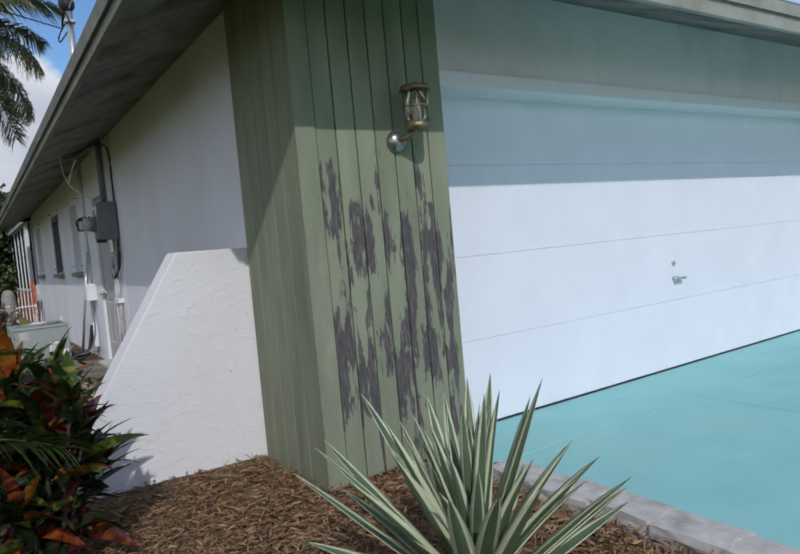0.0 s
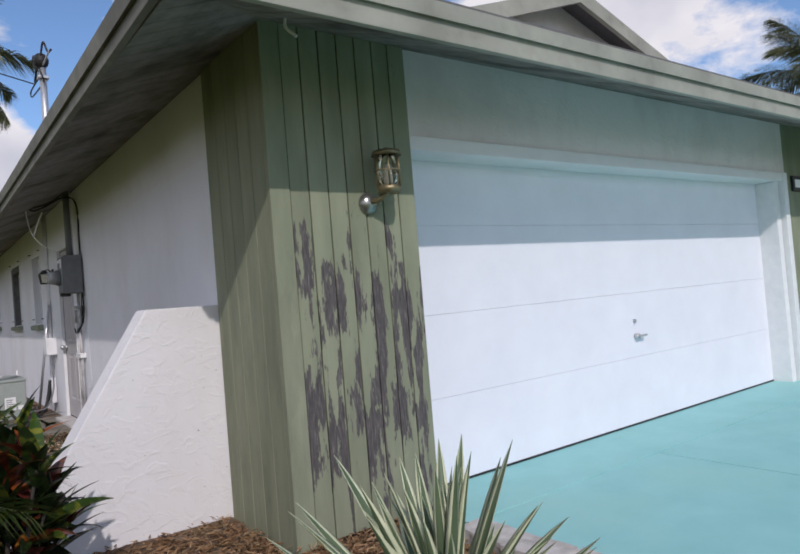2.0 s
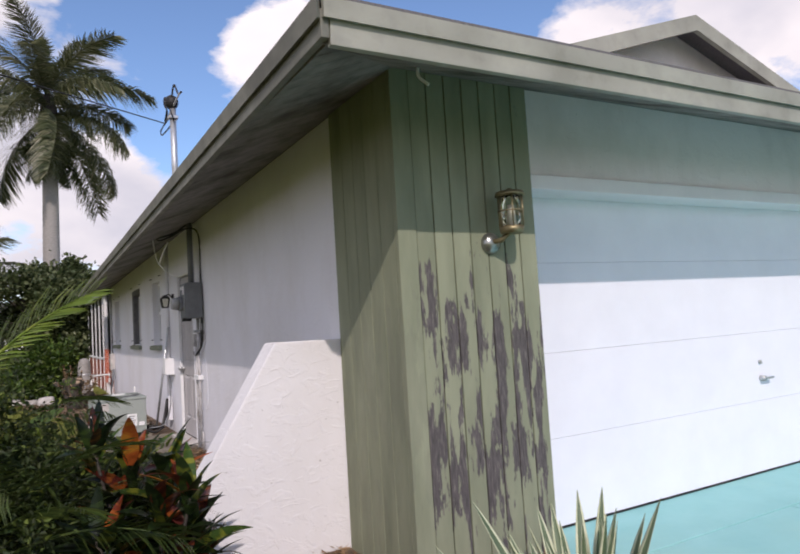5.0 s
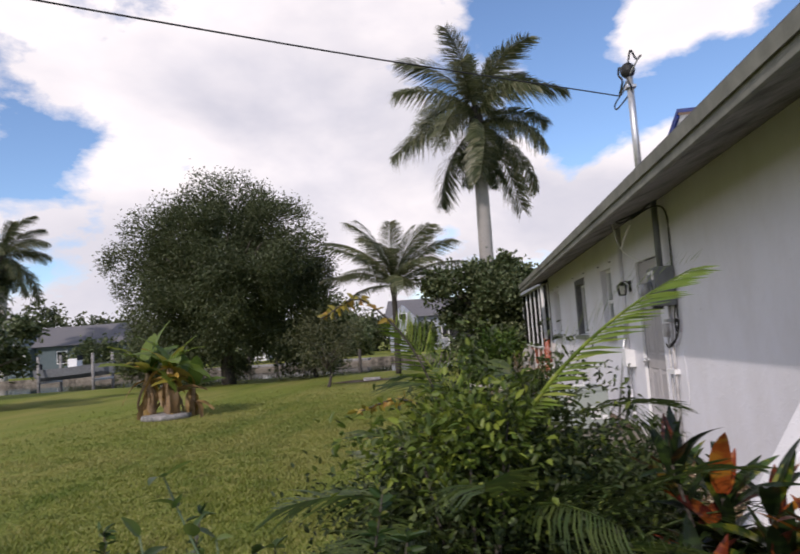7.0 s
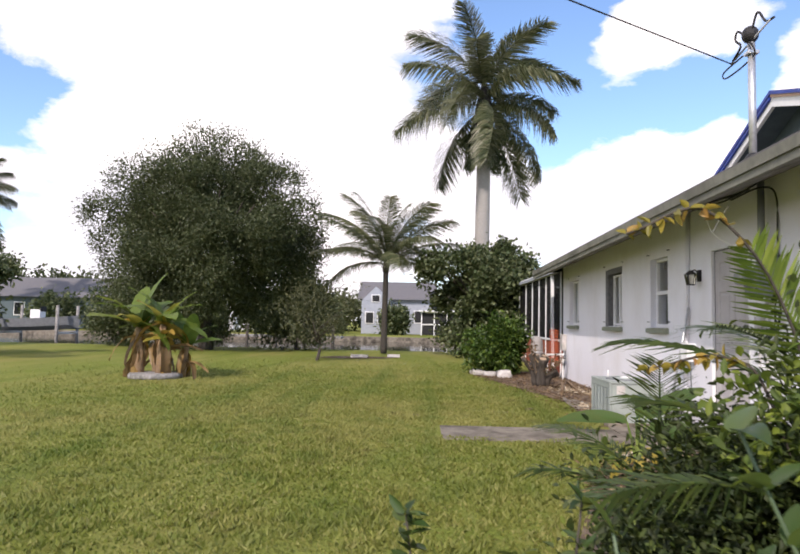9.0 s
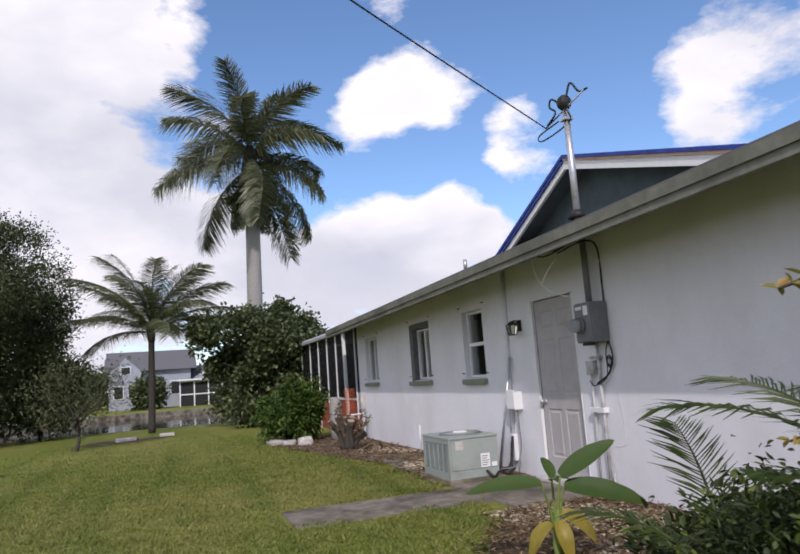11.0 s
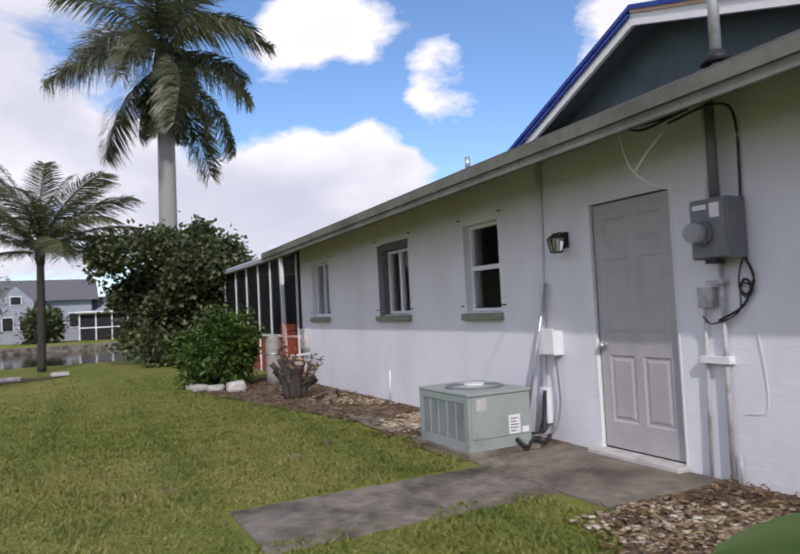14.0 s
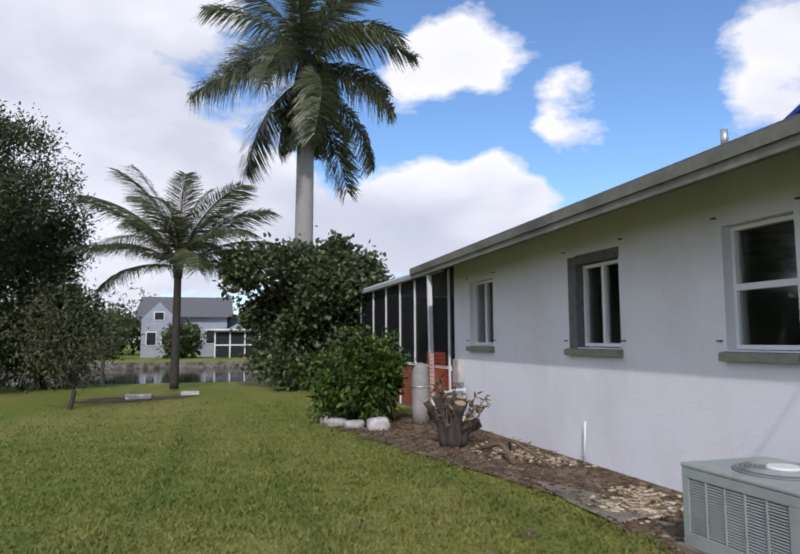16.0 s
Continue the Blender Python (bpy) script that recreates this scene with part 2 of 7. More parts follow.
M["stone"] = speckled("grey_stone", (0.18, 0.17, 0.16), (0.40, 0.38, 0.36), 18, 0.9, bumps=0.6, c3=(0.1, 0.1, 0.09), s3=5)
M["soil"] = speckled("bed_soil", (0.07, 0.046, 0.032), (0.18, 0.125, 0.085), 25, 0.95, bumps=0.7, c3=(0.24, 0.19, 0.14), s3=3, dist=0.02)
M["mulch"] = island_leaf("pine_mulch", (0.0, (0.17, 0.085, 0.045)), (0.5, (0.31, 0.17, 0.09)), (1.0, (0.46, 0.31, 0.18)), rough=0.9, trans=0.0)
M["litter"] = island_leaf("soil_litter", (0.0, (0.06, 0.036, 0.022)), (0.6, (0.17, 0.10, 0.06)), (1.0, (0.36, 0.25, 0.15)), rough=0.9, trans=0.0)
M["pebble"] = island_leaf("shell_gravel", (0.0, (0.24, 0.17, 0.11)), (0.5, (0.50, 0.39, 0.26)), (1.0, (0.74, 0.66, 0.53)), rough=0.9, trans=0.0)
M["ac"] = speckled("ac_enamel", (0.30, 0.34, 0.32), (0.36, 0.40, 0.37), 6, 0.5, bumps=0.08, c3=(0.25, 0.28, 0.26), s3=3)
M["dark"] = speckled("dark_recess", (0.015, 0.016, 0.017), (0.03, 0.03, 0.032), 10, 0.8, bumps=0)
M["black"] = speckled("black_metal", (0.015, 0.015, 0.016), (0.035, 0.034, 0.033), 20, 0.5, bumps=0.1)
M["grey_metal"] = speckled("grey_box_paint", (0.15, 0.16, 0.17), (0.21, 0.22, 0.23), 8, 0.5, bumps=0.08)
M["galv"] = speckled("galvanised_steel", (0.45, 0.46, 0.47), (0.62, 0.63, 0.64), 20, 0.38, 0.7, bumps=0.1)
# chrome with the dark reflection of its surroundings put into the colour
M["dark_chrome"] = speckled("darkened_chrome", (0.20, 0.21, 0.20), (0.42, 0.43, 0.41), 30, 0.28, 0.85, bumps=0.1)
M["brass"] = speckled("aged_brass", (0.16, 0.13, 0.07), (0.32, 0.27, 0.16), 25, 0.45, 0.7, bumps=0.15)
M["conduit"] = speckled("painted_conduit", (0.40, 0.39, 0.39), (0.58, 0.57, 0.57), 14, 0.7, bumps=0.15, c3=(0.30, 0.28, 0.26), s3=5)
M["pvc"] = speckled("white_pvc", (0.72, 0.72, 0.70), (0.80, 0.80, 0.78), 10, 0.4, bumps=0.03)
M["tarp"] = speckled("blue_tarp", (0.015, 0.035, 0.22), (0.03, 0.07, 0.36), 8, 0.4, bumps=0.3, dist=0.03)
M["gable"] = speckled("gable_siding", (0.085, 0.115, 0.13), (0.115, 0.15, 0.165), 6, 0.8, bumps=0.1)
M["rawwood"] = speckled("bare_board", (0.40, 0.26, 0.19), (0.55, 0.39, 0.29), 6, 0.8, bumps=0.2, stretch=(1, 1, 6))
M["sill"] = speckled("olive_sill", (0.20, 0.22, 0.17), (0.28, 0.30, 0.22), 10, 0.7, bumps=0.3)
M["surround"] = speckled("grey_render", (0.11, 0.11, 0.115), (0.19, 0.19, 0.195), 14, 0.9, bumps=0.4)
M["orange"] = speckled("orange_mesh", (0.55, 0.10, 0.03), (0.70, 0.16, 0.06), 10, 0.6, bumps=0)
M["rust_panel"] = speckled("rust_red_panel", (0.24, 0.06, 0.035), (0.36, 0.10, 0.06), 5, 0.7, bumps=0.1)
M["bark"] = speckled("bark", (0.04, 0.034, 0.028), (0.10, 0.085, 0.07), 18, 0.95, bumps=0.8, stretch=(1, 1, 0.3), dist=0.02)
M["palm_bark"] = speckled("palm_trunk", (0.26, 0.25, 0.23), (0.40, 0.38, 0.36), 12, 0.9, bumps=0.4, stretch=(1, 1, 4), dist=0.01)
M["stump"] = speckled("cut_wood", (0.28, 0.20, 0.13), (0.45, 0.34, 0.24), 20, 0.9, bumps=0.3)
M["deadleaf"] = speckled("dead_leaf", (0.22, 0.14, 0.08), (0.40, 0.28, 0.17), 14, 0.9, bumps=0.3)
M["water"], _n, _l, _b = material("canal_water", 0.06, 0, 0.5)
_b.inputs["Base Color"].default_value = (0.018, 0.028, 0.022, 1)
bump(_n, _l, _b, noise_of(_n, _l, 2.2, 3, 0.5, (1, 2.5, 1)), 0.12, 0.02)
M["glass"], _n, _l, _b = material("window_glass", 0.02, 0, 0.5)
_b.inputs["Base Color"].default_value = (0.9, 0.95, 0.95, 1)
_b.inputs["Transmission Weight"].default_value = 1.0
M["lamp_glass"], _n, _l, _b = material("lamp_glass", 0.1, 0, 0.5)
_b.inputs["Base Color"].default_value = (0.8, 0.78, 0.65, 1)
_b.inputs["Transmission Weight"].default_value = 1.0
M["meter_glass"], _n, _l, _b = material("meter_glass", 0.15, 0, 0.5)
_b.inputs["Base Color"].default_value = (0.50, 0.51, 0.52, 1)
_b.inputs["Transmission Weight"].default_value = 0.4
M["screen"], _n, _l, _b = material("insect_screen", 0.7, 0, 0.2)
_b.inputs["Base Color"].default_value = (0.02, 0.02, 0.022, 1)
_t = _n.new("ShaderNodeBsdfTransparent")
_x = _n.new("ShaderNodeMixShader")
_x.inputs[0].default_value = 0.55
_l.new(_t.outputs[0], _x.inputs[1])
_l.new(_b.outputs[0], _x.inputs[2])
_l.new(_x.outputs[0], _n["Material Output"].inputs["Surface"])

# leaves
G = lambda r, g, b: (r, g, b)
M["leaf_tree"] = island_leaf("tree_leaf", (0.0, (0.038, 0.056, 0.026)), (0.6, (0.085, 0.112, 0.050)), (1.0, (0.17, 0.19, 0.10)))
M["leaf_grape"] = island_leaf("sea_grape_leaf", (0.0, (0.028, 0.052, 0.020)), (0.5, (0.085, 0.12, 0.05)), (1.0, (0.22, 0.25, 0.13)))
M["leaf_shrub"] = island_leaf("shrub_leaf", (0.0, (0.025, 0.06, 0.012)), (0.6, (0.06, 0.13, 0.02)), (1.0, (0.16, 0.24, 0.04)))
M["leaf_hedge"] = island_leaf("hedge_leaf", (0.0, (0.012, 0.024, 0.007)), (0.66, (0.030, 0.054, 0.013)), (0.90, (0.062, 0.10, 0.02)), (1.0, (0.17, 0.22, 0.035)), rough=0.6, trans=0.2)
M["leaf_weed"] = island_leaf("weed_leaf", (0.0, (0.02, 0.05, 0.014)), (0.6, (0.05, 0.10, 0.025)), (1.0, (0.18, 0.20, 0.04)), rough=0.35)
M["leaf_olive"] = island_leaf("olive_leaf", (0.0, (0.06, 0.07, 0.035)), (0.6, (0.12, 0.13, 0.065)), (1.0, (0.20, 0.20, 0.10)))
M["frond"] = island_leaf("palm_leaflet", (0.0, (0.06, 0.08, 0.035)), (0.6, (0.14, 0.16, 0.08)), (1.0, (0.32, 0.31, 0.19)), rough=0.35)
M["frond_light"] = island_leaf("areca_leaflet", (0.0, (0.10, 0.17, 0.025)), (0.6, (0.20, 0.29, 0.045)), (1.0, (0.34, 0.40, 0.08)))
# darker copy of the areca leaflet, shade among the shrubs in its colour
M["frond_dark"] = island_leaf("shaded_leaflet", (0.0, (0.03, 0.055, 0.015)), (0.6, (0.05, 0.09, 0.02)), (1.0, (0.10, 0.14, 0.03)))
M["leaf_lime"] = island_leaf("lime_leaf", (0.0, (0.035, 0.065, 0.010)), (0.6, (0.10, 0.16, 0.022)), (1.0, (0.26, 0.32, 0.045)))
M["vine_leaf"] = island_leaf("yellow_leaf", (0.0, (0.22, 0.20, 0.03)), (0.6, (0.42, 0.32, 0.05)), (1.0, (0.42, 0.22, 0.06)))
M["coco_bark"] = speckled("coconut_trunk", (0.03, 0.027, 0.024), (0.085, 0.075, 0.065), 14, 0.95, bumps=0.6, stretch=(1, 1, 5), dist=0.02)
M["banana"] = island_leaf("banana_leaf", (0.0, (0.10, 0.18, 0.03)), (0.5, (0.19, 0.27, 0.05)), (0.75, (0.40, 0.34, 0.06)), (1.0, (0.50, 0.30, 0.06)), trans=0.5, per_object=True)
M["young_banana"] = island_leaf("young_banana_leaf", (0.0, (0.03, 0.075, 0.013)), (1.0, (0.065, 0.12, 0.022)), rough=0.6, trans=0.3, per_object=True)
M["leaf_broad"] = island_leaf("broad_leaf", (0.0, (0.03, 0.07, 0.018)), (0.7, (0.07, 0.13, 0.03)), (1.0, (0.16, 0.22, 0.05)), rough=0.35, trans=0.4, per_object=True)
M["far_paint"] = speckled("pale_house_paint", (0.30, 0.325, 0.37), (0.38, 0.405, 0.45), 2, 0.9, bumps=0.1)
M["dead_wood"] = speckled("dead_wood", (0.10, 0.07, 0.045), (0.24, 0.17, 0.11), 20, 0.95, bumps=0.6, dist=0.01)
M["stalk"] = speckled("green_stalk", (0.10, 0.16, 0.03), (0.22, 0.27, 0.07), 12, 0.5, bumps=0.1, stretch=(1, 1, 0.3))
M["banana_dry"] = island_leaf("dry_banana_leaf", (0.0, (0.18, 0.11, 0.055)), (0.6, (0.30, 0.19, 0.09)), (1.0, (0.50, 0.31, 0.05)), trans=0.3, per_object=True)
M["agave_mid"] = speckled("agave_green", (0.075, 0.115, 0.062), (0.13, 0.18, 0.10), 9, 0.45, bumps=0.1, stretch=(1, 1, 0.3))
M["agave_rim"] = speckled("agave_cream_rim", (0.52, 0.56, 0.36), (0.66, 0.68, 0.48), 9, 0.5, bumps=0.05)
M["blade"] = island_leaf("grass_blade", (0.0, (0.15, 0.19, 0.030)), (0.6, (0.24, 0.275, 0.050)), (1.0, (0.37, 0.36, 0.12)), rough=0.6, trans=0.4, patch=(0.30, (0.36, 0.33, 0.11), (0.10, 0.165, 0.025)))


def croton_leaf():
    """Each leaf has a ground colour and blotches of a second one along its veins."""
    m, n, l, b = material("croton_leaf", 0.28, 0, 0.45)
    r = n.new("ShaderNodeObjectInfo").outputs["Random"]
    base = ramp(n, l, r, (0.0, (0.012, 0.020, 0.009)), (0.50, (0.022, 0.040, 0.013)), (0.66, (0.055, 0.11, 0.018)), (0.74, (0.030, 0.013, 0.012)), (0.90, (0.10, 0.020, 0.014)), (0.96, (0.32, 0.06, 0.016)), (1.0, (0.44, 0.16, 0.02)))
    second = ramp(n, l, r, (0.0, (0.025, 0.045, 0.014)), (0.40, (0.05, 0.085, 0.017)), (0.62, (0.28, 0.28, 0.03)), (0.76, (0.12, 0.020, 0.013)), (0.92, (0.40, 0.11, 0.02)), (1.0, (0.50, 0.27, 0.03)))
    co = n.new("ShaderNodeTexCoord")
    vein = noise_of(n, l, 26.0, 3, 0.55, (1.0, 0.35, 1.0), co.outputs["Object"], 0.4)
    c = mix(n, l, ramp(n, l, vein, (0.54, 0.0), (0.64, 0.8)), base, second)
    l.new(c, b.inputs["Base Color"])
    t = n.new("ShaderNodeBsdfTranslucent")
    l.new(c, t.inputs["Color"])
    x = n.new("ShaderNodeMixShader")
    x.inputs[0].default_value = 0.3
    l.new(b.outputs[0], x.inputs[1])
    l.new(t.outputs[0], x.inputs[2])
    l.new(x.outputs[0], n["Material Output"].inputs["Surface"])
    return m


M["croton"] = croton_leaf()


def grass_sheet():
    m, n, l, b = material("lawn", 0.95, 0, 0.1)
    fine = noise_of(n, l, 30.0, 6, 0.7)
    mid = noise_of(n, l, 3.0, 5, 0.6)
    big = noise_of(n, l, 0.5, 4, 0.55, (1, 0.28, 1))
    c = ramp(n, l, fine, (0.3, (0.115, 0.155, 0.026)), (0.7, (0.215, 0.25, 0.048)))
    c = mix(n, l, ramp(n, l, mid, (0.4, 0.0), (0.75, 0.5)), c, (0.24, 0.235, 0.07))
    c = mix(n, l, ramp(n, l, big, (0.43, 0.0), (0.66, 0.6)), c, (0.31, 0.27, 0.09))
    c = mix(n, l, ramp(n, l, noise_of(n, l, 1.5, 3, 0.5, (1, 0.05, 1)), (0.54, 0.0), (0.70, 0.45)), c, (0.08, 0.13, 0.02))
    l.new(c, b.inputs["Base Color"])
    bump(n, l, b, fine, 0.8, 0.03)
    return m


M["lawn"] = grass_sheet()


def siding(name, peel):
    """Green vertical boards, paint worn off in long streaks where the rain splashes."""
    m, n, l, b = material(name, 0.75, 0, 0.25)
    g = n.new("ShaderNodeNewGeometry")
    oi = n.new("ShaderNodeObjectInfo")
    off = n.new("ShaderNodeVectorMath")
    off.operation = "MULTIPLY_ADD"
    l.new(oi.outputs["Random"], off.inputs[0])
    off.inputs[1].default_value = (0, 0, 9.0)
    l.new(g.outputs["Position"], off.inputs[2])
    vec = off.outputs[0]
    grain = noise_of(n, l, 22.0, 6, 0.6, (6, 6, 0.5), vec)
    big = noise_of(n, l, 1.0, 5, 0.62, (9.0, 9.0, 1.9), vec)
    sep = n.new("ShaderNodeSeparateXYZ")
    l.new(g.outputs["Position"], sep.inputs[0])
    half = n.new("ShaderNodeMath")
    half.operation = "MULTIPLY"
    half.inputs[1].default_value = 0.4
    l.new(sep.outputs["Z"], half.inputs[0])
    height = ramp(n, l, half.outputs[0], (0.0, 0.40), (0.10, 0.62), (0.20, 0.84), (0.46, 0.78), (0.62, 0.42), (0.74, 0.0))
    mr = n.new("ShaderNodeMapRange")
    mr.inputs["To Min"].default_value, mr.inputs["To Max"].default_value = -0.16, 0.085
    l.new(height, mr.inputs["Value"])
    ad = n.new("ShaderNodeMath")
    ad.operation = "ADD"
    l.new(big, ad.inputs[0])
    l.new(mr.outputs[0], ad.inputs[1])
    ad2 = n.new("ShaderNodeMath")
    ad2.operation = "MULTIPLY_ADD"
    l.new(grain, ad2.inputs[0])
    ad2.inputs[1].default_value = 0.16
    l.new(ad.outputs[0], ad2.inputs[2])
    paint = ramp(n, l, noise_of(n, l, 2.0, 5, 0.6, (3, 3, 0.6), vec), (0.3, (0.195, 0.215, 0.145)), (0.7, (0.285, 0.305, 0.21)))
    bare = ramp(n, l, grain, (0.28, (0.035, 0.031, 0.034)), (0.55, (0.10, 0.088, 0.092)), (0.78, (0.26, 0.23, 0.21)))
    mask = ramp(n, l, ad2.outputs[0], (0.605, 0.0), (0.622, peel))
    l.new(mix(n, l, mask, paint, bare), b.inputs["Base Color"])
    bump(n, l, b, grain, 0.35, 0.004)
    return m


M["siding"] = siding("peeling_green_siding", 0.95)
M["siding_side"] = siding("faded_green_siding", 0.12)


# ---------- building helpers ----------
def part(name, bm, mat, parent=None, label=""):
    me = bpy.data.meshes.new(name)
    bm.normal_update()
    bm.to_mesh(me)
    bm.free()
    for mm in (mat if isinstance(mat, (list, tuple)) else [mat]):
        me.materials.append(mm)
    ob = new(name, me)
    if parent is not None:
        ob.parent = parent
    if label:
        ob["label"] = label
    return ob


def thing(name, label, category, loc=(0, 0, 0), kind="", group=""):
    e = new(name)
    e.location = loc
    e.empty_display_size = 0.1
    return tagged(e, label, category, group, kind)


def box(bm, a, b, bevel=0.0, idx=0, m=None):
    """A box from corner a to corner b, with its edges rounded."""
    r = bmesh.ops.create_cube(bm, size=1)
    vs = r["verts"]
    for v in vs:
        v.co = Vector([(a[i] + b[i]) / 2 + v.co[i] * (b[i] - a[i]) for i in range(3)])
    fs = list({f for v in vs for f in v.link_faces})
    for f in fs:
        f.material_index = idx
    if bevel:
        es = list({e for v in vs for e in v.link_edges})
        out = bmesh.ops.bevel(bm, geom=es, offset=bevel, segments=2, affect="EDGES", profile=0.6)
        vs = list({v for f in out["faces"] for v in f.verts} | {v for v in vs if v.is_valid})
        for f in out["faces"]:
            f.material_index = idx
    if m is not None:
        bmesh.ops.transform(bm, matrix=m, verts=vs)
    return bm


def boxed(name, a, b, mat, parent=None, bevel=0.004, label=""):
    return part(name, box(bmesh.new(), a, b, bevel), mat, parent, label)


def cyl(bm, a, b, r1, r2=None, seg=14, cap=True):
    a, b = Vector(a), Vector(b)
    r2 = r1 if r2 is None else r2
    m = Matrix.Translation((a + b) / 2) @ (b - a).to_track_quat("Z", "Y").to_matrix().to_4x4()
    bmesh.ops.create_cone(bm, cap_ends=cap, segments=seg, radius1=r1, radius2=r2, depth=(b - a).length, matrix=m)
    return bm


def rod(name, a, b, r, mat, parent=None, seg=12, r2=None, label=""):
    ob = part(name, cyl(bmesh.new(), a, b, r, r2, seg), mat, parent, label)
    for p in ob.data.polygons:
        p.use_smooth = len(p.vertices) == 4
    return ob


def tube(bm, pts, radii, seg=8):
    """A tapered tube along points."""
    pts = [Vector(p) for p in pts]
    rings = []
    for i, p in enumerate(pts):
        d = (pts[min(i + 1, len(pts) - 1)] - pts[max(i - 1, 0)]).normalized()
        q = d.to_track_quat("Z", "Y")
        r = radii[i] if isinstance(radii, (list, tuple)) else radii
        rings.append([bm.verts.new(p + q @ Vector((math.cos(k * math.tau / seg) * r, math.sin(k * math.tau / seg) * r, 0))) for k in range(seg)])
    for r0, r1 in zip(rings, rings[1:]):
        for k in range(seg):
            f = bm.faces.new((r0[k], r0[(k + 1) % seg], r1[(k + 1) % seg], r1[k]))
            f.smooth = True
    bm.faces.new(list(reversed(rings[0])))
    bm.faces.new(rings[-1])
    return bm


def smooth_path(pts, n=8):
    """Catmull-Rom through points."""
    pts = [Vector(p) for p in pts]
    p = [pts[0] * 2 - pts[1]] + pts + [pts[-1] * 2 - pts[-2]]
    out = []
    for i in range(1, len(p) - 2):
        for k in range(n):
            t = k / n
            out.append(0.5 * (2 * p[i] + (p[i + 1] - p[i - 1]) * t + (2 * p[i - 1] - 5 * p[i] + 4 * p[i + 1] - p[i + 2]) * t * t + (3 * p[i] - p[i - 1] - 3 * p[i + 1] + p[i + 2]) * t ** 3))
    out.append(pts[-1])
    return out


def cable(name, pts, r, mat, parent=None, label=""):
    return part(name, tube(bmesh.new(), smooth_path(pts, 6), r, 6), mat, parent, label)


def poly_np(name, verts, faces, mat, parent=None, smooth=False):
    """A mesh from arrays: verts (n, 3), faces (m, k)."""
    verts, faces = np.asarray(verts, dtype=np.float32), np.asarray(faces, dtype=np.int32)
    me = bpy.data.meshes.new(name)
    me.vertices.add(len(verts))
    me.vertices.foreach_set("co", verts.ravel())
    k = faces.shape[1]
    me.loops.add(faces.size)
    me.loops.foreach_set("vertex_index", faces.ravel())
    me.polygons.add(len(faces))
    me.polygons.foreach_set("loop_start", np.arange(0, faces.size, k, dtype=np.int32))
    me.update(calc_edges=True)
    me.materials.append(mat)
    if smooth:
        me.polygons.foreach_set("use_smooth", np.ones(len(faces), dtype=bool))
    ob = new(name, me)
    if parent is not None:
        ob.parent = parent
    return ob


def unit(v):
    return v / np.maximum(np.linalg.norm(v, axis=1, keepdims=True), 1e-6)


def leaves_np(rng, pos, way, length, width, fold=0.25, curl=0.15):
    """Leaves of six points and two halves: pos (n,3) at the stalk, way (n,3) along the blade."""
    n = len(pos)
    way = unit(way)
    side = unit(np.cross(way, rng.normal(size=(n, 3)) * 0.6 + np.array([0, 0, 1.0])))
    up = np.cross(side, way)
    ln = (length * rng.uniform(0.65, 1.25, n))[:, None]
    wd = (width * rng.uniform(0.7, 1.2, n))[:, None]
    b = pos
    t = pos + way * ln - up * ln * curl
    l1 = pos + way * ln * 0.32 + side * wd * 0.5 + up * wd * fold
    l2 = pos + way * ln * 0.70 + side * wd * 0.40 + up * (wd * fold * 0.7 - ln * curl * 0.4)
    r1 = pos + way * ln * 0.32 - side * wd * 0.5 + up * wd * fold
    r2 = pos + way * ln * 0.70 - side * wd * 0.40 + up * (wd * fold * 0.7 - ln * curl * 0.4)
    v = np.stack([b, r1, r2, t, l2, l1], axis=1).reshape(-1, 3)
    i = (np.arange(n) * 6)[:, None]
    f = np.concatenate([i + np.array([[0, 1, 2, 3]]), i + np.array([[0, 3, 4, 5]])])
    return v, f


def limbs(bm, rng, base, top, r0, spread, count, seg=7):
    """A tapered trunk and crooked limbs; returns the limb ends."""
    base, top = Vector(base), Vector(top)
    ends = []
    mid = base.lerp(top, 0.5) + Vector((rng.normal() * 0.08, rng.normal() * 0.08, 0))
    tube(bm, smooth_path([base, mid, top], 5), [r0 * (1.25 - 0.75 * i / 10) for i in range(11)], seg)
    for k in range(count):
        a = k * 2.4 + rng.uniform(-0.4, 0.4)
        s = base.lerp(top, rng.uniform(0.45, 1.0))
        e = s + Vector((math.cos(a) * spread[0], math.sin(a) * spread[1], spread[2])) * rng.uniform(0.55, 1.0)
        m = s.lerp(e, 0.5) + Vector((rng.normal() * 0.1, rng.normal() * 0.1, spread[2] * 0.12))
        tube(bm, smooth_path([s, m, e], 4), [r0 * (0.5 - 0.42 * i / 8) for i in range(9)], 5)
        ends.append(e)
    return ends


